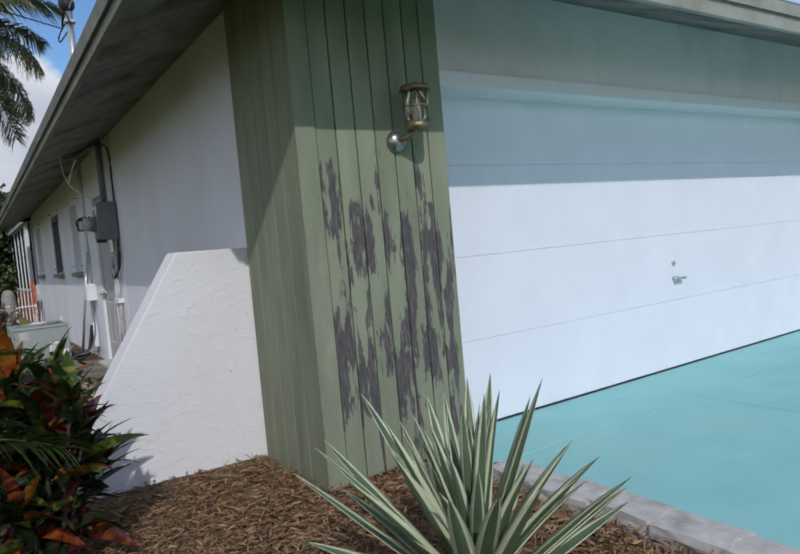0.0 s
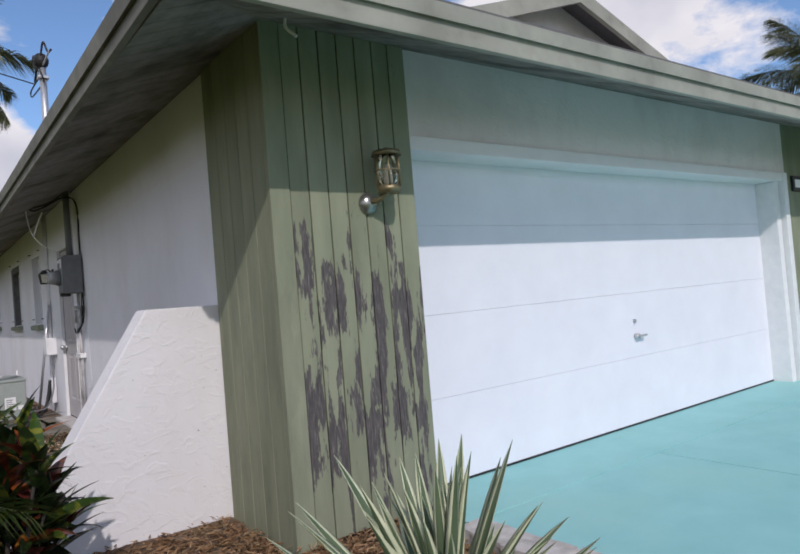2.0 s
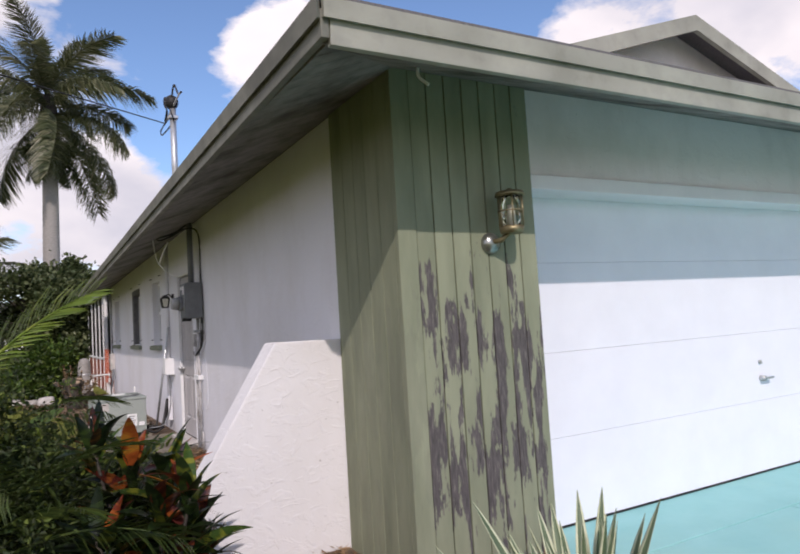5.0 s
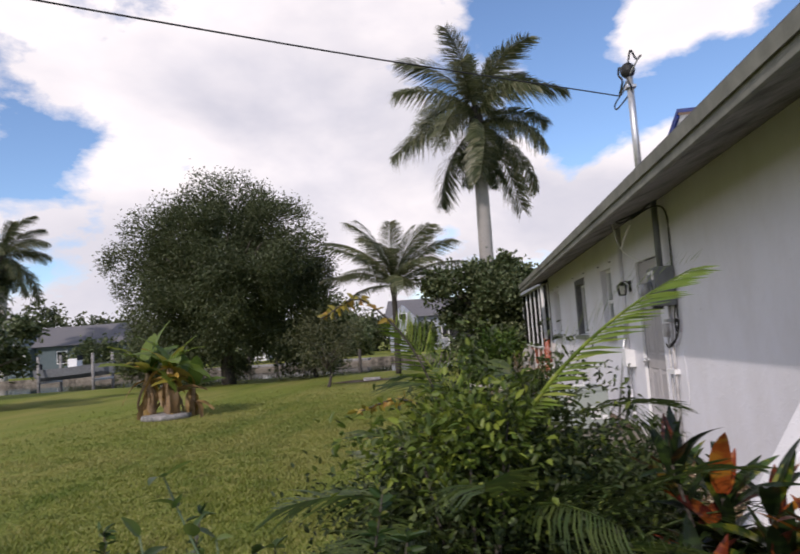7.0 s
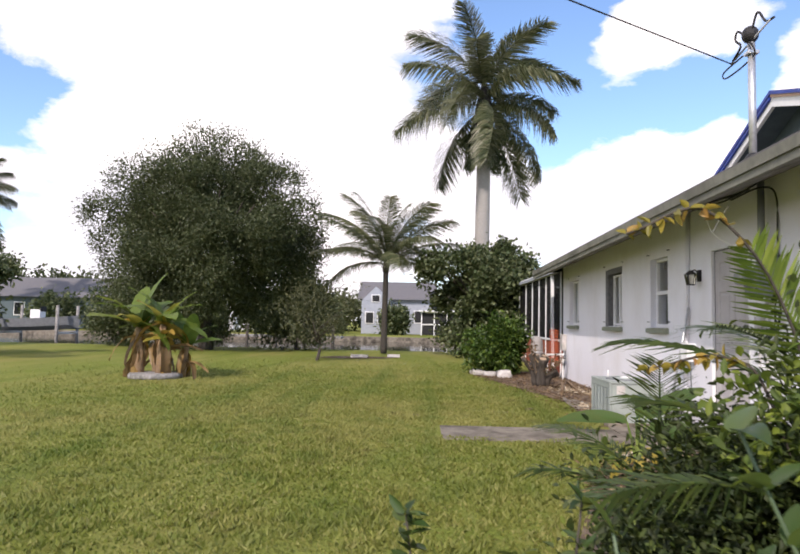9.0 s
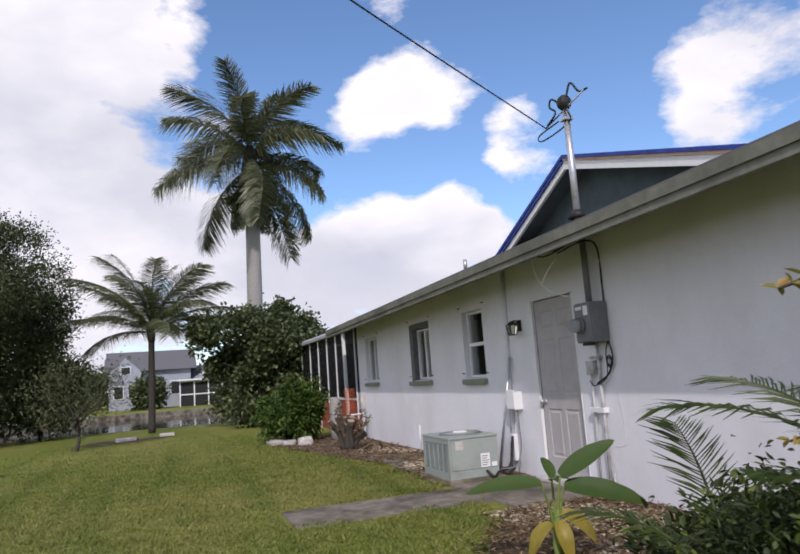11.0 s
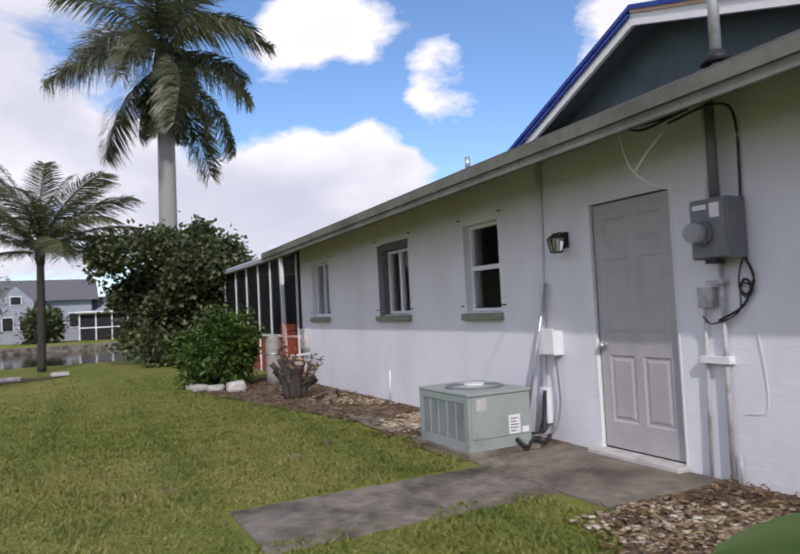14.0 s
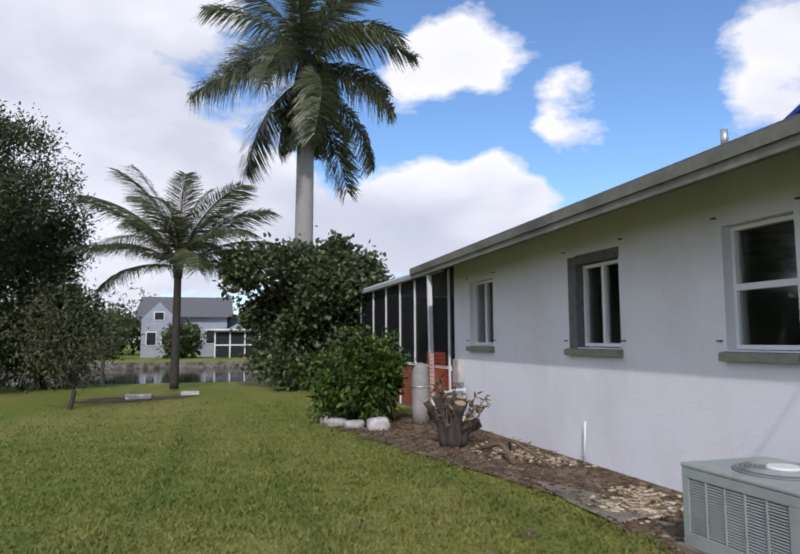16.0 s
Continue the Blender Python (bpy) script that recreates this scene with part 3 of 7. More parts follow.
def crown(name, rng, centre, radii, clumps, per, size, leaf, mat, parent, hollow=0.35, rag=0.18, lift=0.25, floor=None, lobes=0):
    """A crown of many small leaf clumps in an uneven body with gaps; with lobes, gathered round the limb ends."""
    u = unit(rng.normal(size=(clumps, 3)))
    rad = rng.uniform(hollow, 1.0, clumps) ** 0.6
    bumpy = np.array([1 + rag * 2 * noise.noise(Vector(x * 1.7 + np.array([centre[0], centre[1], 0.3]))) + rag * noise.noise(Vector(x * 4.1)) for x in u])
    body = u * (rad * bumpy)[:, None]
    if lobes:
        lu = unit(rng.normal(size=(lobes, 3)))
        lc = lu * rng.uniform(0.30, 0.94, (lobes, 1)) ** 0.8
        lr = rng.uniform(0.11, 0.27, lobes)
        pick = rng.integers(0, lobes, clumps)
        body = lc[pick] + unit(rng.normal(size=(clumps, 3)) + lu[pick] * 0.5) * (lr[pick] * rng.uniform(0.45, 1.0, clumps))[:, None]
    c = np.array(centre) + body * np.array(radii)
    if floor is not None:
        c = c[c[:, 2] > floor]
    n = len(c) * per
    cc = np.repeat(c, per, axis=0)
    uu = unit(cc - np.array(centre))
    pos = cc + rng.normal(size=(n, 3)) * size
    way = unit(rng.normal(size=(n, 3)) + uu * 0.9 + np.array([0, 0, lift]))
    v, f = leaves_np(rng, pos, way, leaf[0], leaf[1])
    return poly_np(name, v, f, mat, parent)


def frond_data(rng, length, pairs, leaflet, width, droop, bend, vee=0.35, start=0.16, sag=0.25, plume=0.15, fwd=0.35):
    """A feather leaf along +x from the origin, arching down."""
    ax = []
    for i in range(25):
        s = i / 24
        ax.append(Vector((length * (s - 0.10 * bend * s ** 3), 0, length * (0.34 * droop * s - bend * s * s * 0.62))))
    V, F = [], []

    def at(s):
        x = s * 24
        i = min(int(x), 23)
        return ax[i].lerp(ax[i + 1], x - i)
    r0 = 0.012 * length ** 0.7
    for i in range(24):
        p0, p1 = ax[i], ax[i + 1]
        w0, w1 = r0 * (1.4 - 1.25 * i / 24), r0 * (1.4 - 1.25 * (i + 1) / 24)
        k = len(V)
        V += [p0 + Vector((0, w0, 0)), p0 + Vector((0, 0, w0)), p0 + Vector((0, -w0, 0)), p1 + Vector((0, w1, 0)), p1 + Vector((0, 0, w1)), p1 + Vector((0, -w1, 0))]
        F += [(k, k + 1, k + 4, k + 3), (k + 1, k + 2, k + 5, k + 4), (k + 2, k, k + 3, k + 5)]
    for i in range(pairs):
        s = start + (1 - start) * (i + 0.5) / pairs
        p = at(s)
        t = (at(min(s + 0.03, 1)) - at(max(s - 0.03, 0))).normalized()
        prof = math.sin(math.pi * (0.12 + 0.80 * (s - start) / (1 - start))) ** 0.6
        for sg in (1, -1):
            ll = leaflet * prof * rng.uniform(0.85, 1.12)
            fw = fwd + 0.75 * s + rng.uniform(-0.12, 0.12)
            d = (t * fw + Vector((0, sg, 0)) + Vector((0, 0, vee + rng.uniform(-plume, plume)))).normalized()
            q1 = p + d * ll * 0.5 - Vector((0, 0, ll * sag * 0.25))
            q2 = p + d * ll - Vector((0, 0, ll * sag * rng.uniform(0.7, 1.3)))
            nrm = d.cross(Vector((0, 0, 1))).normalized().lerp(Vector((0, 0, 1)), 0.45) * width * 0.5
            k = len(V)
            V += [p + nrm * 0.5, p - nrm * 0.5, q1 - nrm, q1 + nrm, q2 - nrm * 0.12, q2 + nrm * 0.12]
            F += [(k, k + 1, k + 2, k + 3), (k + 3, k + 2, k + 4, k + 5)]
    return np.array([tuple(v) for v in V]), np.array(F)


def frond_mesh(rng, mat, *args, **kw):
    v, f = frond_data(rng, *args, **kw)
    ob = poly_np("frond", v, f, mat)
    me = ob.data
    bpy.data.objects.remove(ob)
    return me


def put_part(name, me, parent, m, label=""):
    ob = new(name, me)
    ob.parent = parent
    ob.matrix_basis = m
    if label:
        ob["label"] = label
    return ob


def blade_mesh(length, width, arch, fold, nseg=8, nick=0.0, rng=None, point=0.0):
    """A broad single leaf along +x with a midrib, arching down."""
    bm = bmesh.new()
    rows = []
    for i in range(nseg + 1):
        s = i / nseg
        w = width * 0.5 * max(0.03, math.sin(math.pi * min(1, 0.06 + 0.94 * s)) ** 0.55 * (1 - 0.35 * s) * (1.001 - s) ** point)
        c = Vector((length * (s - 0.12 * arch * s * s), 0, length * (0.25 * s - arch * s * s * 0.7)))
        rows.append([])
        for k in (-1, -0.5, 0, 0.5, 1):
            j = (rng.uniform(-nick, nick) if rng is not None else 0) * abs(k)
            rows[-1].append(bm.verts.new(c + Vector((j * width, k * w, abs(k) * w * fold + j * width * 0.4))))
    for a, b in zip(rows, rows[1:]):
        for k in range(4):
            f = bm.faces.new((a[k], a[k + 1], b[k + 1], b[k]))
            f.smooth = True
    me = bpy.data.meshes.new("leaf")
    bm.normal_update()
    bm.to_mesh(me)
    bm.free()
    return me


# ---------- the ground ----------
BANK, FAR_BANK = 20.6, 40.0


def dip(x, y):
    """The front yard lies a little lower than the side lawn."""
    return -0.10 * max(0.0, min(1.0, (x + 2.3) / 0.8)) * max(0.0, min(1.0, (-4.0 - y) / 0.4))


def ground():
    ys = [-260.0, -30.0, -10.0, -4.4, -4.0, 0.0, 10.0, BANK, BANK + 0.05, FAR_BANK - 0.05, FAR_BANK, 60.0, 700.0]
    zs = [0, 0, 0, 0, 0, 0, 0, -0.02, -1.6, -1.6, 0.0, 0.0, 0.0]
    xs = [-600.0, -60.0, -20.0, -8.0, -3.0, -2.3, -1.5, 20.0, 60.0, 600.0]
    bm = bmesh.new()
    g = [[bm.verts.new((x, y, z - 0.004 + dip(x, y))) for x in xs] for y, z in zip(ys, zs)]
    for a, b in zip(g, g[1:]):
        for i in range(len(xs) - 1):
            bm.faces.new((a[i], a[i + 1], b[i + 1], b[i]))
    return tagged(part("ground", bm, M["lawn"]), "mown green lawn with dry yellowish patches", "lawn", kind="structure")


ground()
bm = bmesh.new()
v = [bm.verts.new(p) for p in ((-400, BANK - 0.2, -0.30), (400, BANK - 0.2, -0.30), (400, FAR_BANK + 0.2, -0.30), (-400, FAR_BANK + 0.2, -0.30))]
bm.faces.new(v)
tagged(part("water", bm, M["water"]), "dark still canal water behind the lawn", "canal", kind="structure")
tagged(boxed("seawall_1", (-90, FAR_BANK - 0.2, -1.5), (60, FAR_BANK + 0.25, 0.05), M["concrete"], None, 0.03), "pale concrete seawall along the far bank", "seawall", kind="structure")
tagged(boxed("seawall_2", (-90, BANK - 0.1, -1.5), (60, BANK + 0.18, -0.03), M["concrete"], None, 0.03), "grey concrete seawall along the near bank", "seawall", kind="structure")

# driveway: aqua painted slab in two pours
driveway = thing("driveway", "driveway slab painted bright aqua with hairline joints", "driveway", kind="structure")
boxed("slab", (0.86, -5.42, -0.3), (7.2, -4.70, -0.088), M["aqua"], driveway, 0.006)
boxed("slab", (0.86, -16.0, -0.3), (2.75, -5.432, -0.090), M["aqua"], driveway, 0.006)
boxed("slab", (2.762, -16.0, -0.3), (7.2, -5.432, -0.090), M["aqua"], driveway, 0.006)

# side path and door pad
bm = bmesh.new()
box(bm, (-3.04, 0.14, -0.1), (-1.06, 1.03, 0.012), 0.01)
box(bm, (-1.05, -0.32, -0.1), (-0.02, 1.22, 0.016), 0.01)
tagged(part("path", bm, M["concrete"]), "dark mildewed concrete path leading to the side door", "path", kind="structure")


def bed(name, pts, z, mat, label, cat="bed"):
    bm = bmesh.new()
    vs = [bm.verts.new((x, y, z)) for x, y in pts]
    f = bm.faces.new(vs)
    bmesh.ops.triangulate(bm, faces=[f])
    bmesh.ops.subdivide_edges(bm, edges=bm.edges[:], cuts=3, use_grid_fill=True)
    for vv in bm.verts:
        vv.co.z += 0.02 * noise.noise(vv.co * 2.3) + dip(vv.co.x, vv.co.y)
    return tagged(part(name, bm, mat), label, cat, kind="structure")


bed("flower_bed_1", [(-2.35, -6.7), (-1.2, -7.0), (0.2, -6.9), (0.84, -6.6), (0.84, -5.05), (-0.05, -4.2), (-1.2, -4.0), (-2.3, -4.4)], 0.012, M["soil"], "planting bed of dark soil in front of the garage corner")
bed("flower_bed_2", [(-2.3, -4.4), (-0.9, -4.2), (0.02, -4.25), (0.02, -0.25), (-1.1, -0.35), (-1.9, -1.4), (-2.4, -3.0)], 0.010, M["soil"], "gravelly planting bed along the side wall")
bed("flower_bed_3", [(0.02, 1.22), (0.02, 9.2), (-0.5, 9.9), (-1.6, 9.6), (-2.05, 8.8), (-1.75, 7.2), (-1.45, 5.6), (-1.15, 4.4), (-1.0, 3.4), (-1.1, 2.4), (-1.15, 1.3)], 0.010, M["soil"], "bare soil and gravel bed along the side wall")


# ---------- the house ----------
EAVE_X, EAVE_Y, EAVE_Z, PITCH = -0.715, -5.87, 2.575, 0.33
WALL_TOP = 2.70
LEN = 8.58


def wall_panel(name, axis, at0, at1, u0, u1, z0, z1, openings, mat, label):
    """A wall with openings cut right through. axis 'x': the wall runs along y."""
    us = sorted({u0, u1, *[o[0] for o in openings], *[o[1] for o in openings]})
    zs = sorted({z0, z1, *[o[2] for o in openings], *[o[3] for o in openings]})
    bm = bmesh.new()
    for a, b in zip(us, us[1:]):
        for c, d in zip(zs, zs[1:]):
            mu, mz = (a + b) / 2, (c + d) / 2
            if any(o[0] < mu < o[1] and o[2] < mz < o[3] for o in openings):
                continue
            if axis == "x":
                box(bm, (at0, a, c), (at1, b, d))
            else:
                box(bm, (a, at0, c), (b, at1, d))
    bmesh.ops.remove_doubles(bm, verts=bm.verts[:], dist=0.0005)
    bm.verts.index_update()
    seen = {}
    for f in bm.faces[:]:
        seen.setdefault(tuple(sorted(v.index for v in f.verts)), []).append(f)
    bmesh.ops.delete(bm, geom=[f for fs in seen.values() if len(fs) > 1 for f in fs], context="FACES")
    return tagged(part(name, bm, mat), label, "wall", kind="structure")


WIN = [(2.16, 2.82, 1.195, 2.15), (4.16, 5.09, 1.195, 2.17), (7.09, 7.93, 1.20, 2.14)]
DOOR = (-0.02, 0.85, 0.0, 2.09)
wall_panel("wall_west", "x", 0.0, 0.2, -4.33, LEN, -0.1, WALL_TOP, [DOOR, *WIN], M["stucco"], "white painted stucco side wall with trowel marks")
wall_panel("wall_north", "y", LEN - 0.2, LEN, 0.2, 9.0, -0.1, WALL_TOP, [], M["stucco"], "white painted stucco back wall")
wall_panel("wall_east", "x", 8.8, 9.0, -4.82, LEN - 0.2, -0.1, WALL_TOP, [], M["stucco"], "white painted stucco wall on the far side")
wall_panel("wall_south", "y", -4.82, -4.62, 0.93, 8.8, -0.2, 2.10, [(0.93, 6.10, -0.2, 2.10)], M["stucco"], "stucco wall beside the garage door")
tagged(boxed("wall_header", (0.905, -5.03, 2.19), (6.265, -4.62, 2.82), M["stucco_head"], None, 0.004), "mildew-stained stucco header above the garage door", "wall", kind="structure")
tagged(boxed("trim_header", (0.905, -5.05, 2.095), (6.165, -4.62, 2.188), M["aqua_trim"], None, 0.006), "pale aqua trim board under the garage header", "trim", kind="structure")
tagged(boxed("wall_front_green", (6.27, -5.03, -0.2), (9.0, -4.83, 2.80), M["siding_side"], None, 0.004), "faded green front wall beyond the garage door", "wall", kind="structure")
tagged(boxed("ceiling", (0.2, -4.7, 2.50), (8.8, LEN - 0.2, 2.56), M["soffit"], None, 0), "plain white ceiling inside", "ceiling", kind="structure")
tagged(boxed("floor", (0.2, -4.7, -0.1), (8.8, LEN - 0.2, 0.0), M["concrete"], None, 0), "bare concrete floor slab inside", "floor", kind="structure")
# white jamb on the far side of the garage door
bm = bmesh.new()
box(bm, (6.06, -5.00, -0.1), (6.16, -4.74, 2.093), 0.006)
box(bm, (6.168, -5.055, -0.1), (6.264, -4.83, 2.186), 0.006)
tagged(part("trim_jamb", bm, M["white_metal"]), "white painted garage door jamb", "trim", kind="structure")


def quad(bm, *pts, idx=0):
    f = bm.faces.new([bm.verts.new(p) for p in pts])
    f.material_index = idx
    return f


def rz(x):
    return EAVE_Z + PITCH * (x - EAVE_X)


def prism(bm, pts, d, idx=0):
    """A flat polygon pushed out along d."""
    lo = [bm.verts.new(p) for p in pts]
    hi = [bm.verts.new(Vector(p) + Vector(d)) for p in pts]
    fs = [bm.faces.new(lo), bm.faces.new(hi)]
    k = len(pts)
    for i in range(k):
        fs.append(bm.faces.new((lo[i], lo[(i + 1) % k], hi[(i + 1) % k], hi[i])))
    for f in fs:
        f.material_index = idx
    return bm


def finish(bm):
    bmesh.ops.recalc_face_normals(bm, faces=bm.faces[:])
    return bm


def sag(ob, reach=0.15):
    """The side eave droops towards the back and its overhang narrows a little."""
    for v in ob.data.vertices:
        if v.co.x < reach:
            k = max(0.0, v.co.y + 4.8)
            v.co.z -= 0.0125 * k
            v.co.x += 0.006 * k * max(0.0, min(1.0, -v.co.x / 0.7))
    return ob


RIDGE_X = 4.2
XE = 2 * RIDGE_X - EAVE_X
GY = -4.05
gx = EAVE_X + (GY - EAVE_Y)
ROOF_END = 8.85
bm = bmesh.new()
T = 0.03
A = (EAVE_X - T, EAVE_Y - T, EAVE_Z + 0.004)
quad(bm, (EAVE_X - T, ROOF_END, EAVE_Z + 0.004), A, (gx, GY, rz(gx)), (RIDGE_X, GY, rz(RIDGE_X)), (RIDGE_X, ROOF_END, rz(RIDGE_X)))
quad(bm, A, (XE, EAVE_Y - T, EAVE_Z), (XE - (GY - EAVE_Y), GY, rz(gx)), (gx, GY, rz(gx)))
quad(bm, (EAVE_X, ROOF_END - 0.02, EAVE_Z), (RIDGE_X, ROOF_END - 0.02, rz(RIDGE_X)), (XE, ROOF_END - 0.02, EAVE_Z))
quad(bm, (XE, EAVE_Y - T, EAVE_Z), (XE, ROOF_END, EAVE_Z), (RIDGE_X, ROOF_END, rz(RIDGE_X)), (RIDGE_X, GY, rz(RIDGE_X)), (XE - (GY - EAVE_Y), GY, rz(gx)))
r = bmesh.ops.extrude_face_region(bm, geom=bm.faces[:])
bmesh.ops.translate(bm, verts=[x for x in r["geom"] if isinstance(x, bmesh.types.BMVert)], vec=(0, 0, 0.025))
bmesh.ops.recalc_face_normals(bm, faces=bm.faces[:])
tagged(sag(part("roof", bm, M["shingle"]), -0.3), "low hipped roof of dark grey shingles", "roof", kind="structure")

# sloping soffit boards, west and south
soffit = thing("soffit", "off-white boarded soffit stained by mildew, darkened for eave shade", "soffit", kind="structure")
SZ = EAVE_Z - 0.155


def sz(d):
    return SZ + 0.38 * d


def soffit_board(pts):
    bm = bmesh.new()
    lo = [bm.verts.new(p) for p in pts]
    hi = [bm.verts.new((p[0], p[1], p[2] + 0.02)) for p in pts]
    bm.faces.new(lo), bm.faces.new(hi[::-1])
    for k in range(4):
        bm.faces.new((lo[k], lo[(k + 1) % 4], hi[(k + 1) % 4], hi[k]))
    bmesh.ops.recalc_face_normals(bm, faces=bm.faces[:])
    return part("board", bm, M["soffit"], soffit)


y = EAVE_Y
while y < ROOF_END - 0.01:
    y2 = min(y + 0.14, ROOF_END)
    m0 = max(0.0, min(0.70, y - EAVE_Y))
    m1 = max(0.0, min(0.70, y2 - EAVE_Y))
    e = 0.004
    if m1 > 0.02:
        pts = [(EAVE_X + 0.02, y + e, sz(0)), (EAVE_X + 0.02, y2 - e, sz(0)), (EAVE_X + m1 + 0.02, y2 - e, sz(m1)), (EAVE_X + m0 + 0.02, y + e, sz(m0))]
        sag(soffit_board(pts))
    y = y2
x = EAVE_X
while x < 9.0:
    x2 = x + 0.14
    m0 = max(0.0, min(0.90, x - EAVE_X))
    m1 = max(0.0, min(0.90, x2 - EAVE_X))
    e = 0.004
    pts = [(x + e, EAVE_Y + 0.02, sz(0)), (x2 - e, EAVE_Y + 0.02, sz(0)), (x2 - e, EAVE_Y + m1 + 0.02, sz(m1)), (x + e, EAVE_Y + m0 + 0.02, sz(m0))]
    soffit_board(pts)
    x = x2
# soffit backing, so that no light leaks past the boards
bm = bmesh.new()
quad(bm, (EAVE_X, EAVE_Y, SZ + 0.03), (EAVE_X, ROOF_END, SZ + 0.03), (0.1, ROOF_END, sz(0.8) + 0.03), (0.1, EAVE_Y + 0.8, sz(0.8) + 0.03))
quad(bm, (EAVE_X, EAVE_Y, SZ + 0.03), (0.2, EAVE_Y + 0.9, sz(0.9) + 0.03), (9, EAVE_Y + 0.9, sz(0.9) + 0.03), (9, EAVE_Y, SZ + 0.03))
tagged(sag(part("roof_deck", bm, M["rawwood"])), "plywood roof deck above the soffit", "roof", kind="structure")

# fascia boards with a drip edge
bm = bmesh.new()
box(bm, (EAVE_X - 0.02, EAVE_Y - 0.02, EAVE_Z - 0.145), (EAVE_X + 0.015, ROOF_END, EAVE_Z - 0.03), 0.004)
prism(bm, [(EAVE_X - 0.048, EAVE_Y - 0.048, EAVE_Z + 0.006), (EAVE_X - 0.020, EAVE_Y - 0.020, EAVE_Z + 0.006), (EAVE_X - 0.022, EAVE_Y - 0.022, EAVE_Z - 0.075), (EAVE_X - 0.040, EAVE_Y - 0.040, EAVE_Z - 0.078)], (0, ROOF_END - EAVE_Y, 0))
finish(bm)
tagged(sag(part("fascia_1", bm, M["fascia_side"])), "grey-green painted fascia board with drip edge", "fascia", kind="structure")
bm = bmesh.new()
box(bm, (EAVE_X + 0.02, EAVE_Y - 0.02, EAVE_Z - 0.17), (9.1, EAVE_Y + 0.015, EAVE_Z - 0.03), 0.004)
prism(bm, [(EAVE_X - 0.014, EAVE_Y - 0.048, EAVE_Z + 0.006), (EAVE_X - 0.014, EAVE_Y - 0.020, EAVE_Z + 0.006), (EAVE_X - 0.014, EAVE_Y - 0.024, EAVE_Z - 0.068), (EAVE_X - 0.014, EAVE_Y - 0.042, EAVE_Z - 0.072)], (9.1 - EAVE_X, 0, 0))
finish(bm)
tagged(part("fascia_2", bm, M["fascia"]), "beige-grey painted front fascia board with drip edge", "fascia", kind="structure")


# gable over the garage front
g1 = thing("front_gable", "small stucco gable with grey-green rake boards on the hip roof", "gable", kind="structure")
az, hw = rz(RIDGE_X), 3.0
part("gable_wall", finish(prism(bmesh.new(), [(RIDGE_X - hw, GY + 0.3, az - hw * PITCH), (RIDGE_X + hw, GY + 0.3, az - hw * PITCH), (RIDGE_X, GY + 0.3, az)], (0, 0.05, 0))), M["stucco_head"], g1)
for s in (-1, 1):
    part("rake_board", finish(prism(bmesh.new(), [(RIDGE_X, GY - 0.03, az + 0.03), (RIDGE_X + s * hw, GY - 0.03, az + 0.03 - hw * PITCH), (RIDGE_X + s * hw, GY - 0.03, az - 0.13 - hw * PITCH), (RIDGE_X, GY - 0.03, az - 0.13)], (0, 0.05, 0))), M["fascia"], g1)

# gable over the side, under a blue tarp
g2 = thing("side_gable", "blue-grey side gable with white rakes under a blue tarp", "gable", kind="structure")
AX, AY, AZ = 0.75, 0.92, 3.95
LB, RB = (2.95, 3.02), (-2.15, 3.00)
part("gable_wall", finish(prism(bmesh.new(), [(AX + 0.36, LB[0], LB[1] - 0.1), (AX + 0.36, RB[0], RB[1] - 0.1), (AX + 0.36, AY, AZ - 0.06)], (0.05, 0, 0))), M["gable"], g2)
for (by, bz) in (LB, RB):
    part("rake_board", finish(prism(bmesh.new(), [(AX, AY, AZ - 0.06), (AX, by, bz - 0.06), (AX, by, bz - 0.17), (AX, AY, AZ - 0.17)], (0.04, 0, 0))), M["white_metal"], g2, "white rake board")
    part("tarp", finish(prism(bmesh.new(), [(AX - 0.03, AY, AZ + 0.02), (AX - 0.03, by, bz + 0.02), (AX - 0.03, by, bz - 0.025), (AX - 0.03, AY, AZ - 0.025)], (3.6, 0, 0))), M["tarp"], g2, "wrinkled blue tarp")
    part("roof_soffit", finish(prism(bmesh.new(), [(AX + 0.04, AY, AZ - 0.08), (AX + 0.04, by, bz - 0.08), (AX + 0.04, by, bz - 0.10), (AX + 0.04, AY, AZ - 0.10)], (0.34, 0, 0))), M["gable"], g2)
part("batten", finish(prism(bmesh.new(), [(AX - 0.02, AY, AZ - 0.028), (AX - 0.02, RB[0], RB[1] - 0.028), (AX - 0.02, RB[0], RB[1] - 0.058), (AX - 0.02, AY, AZ - 0.058)], (0.03, 0, 0))), M["rawwood"], g2, "bare wood batten")
part("batten", finish(prism(bmesh.new(), [(AX - 0.034, AY + 0.02, AZ - 0.06), (AX - 0.034, LB[0], LB[1] - 0.06), (AX - 0.034, LB[0], LB[1] - 0.09), (AX - 0.034, AY + 0.02, AZ - 0.09)], (0.03, 0, 0))), M["tarp"], g2, "edge of the blue tarp")


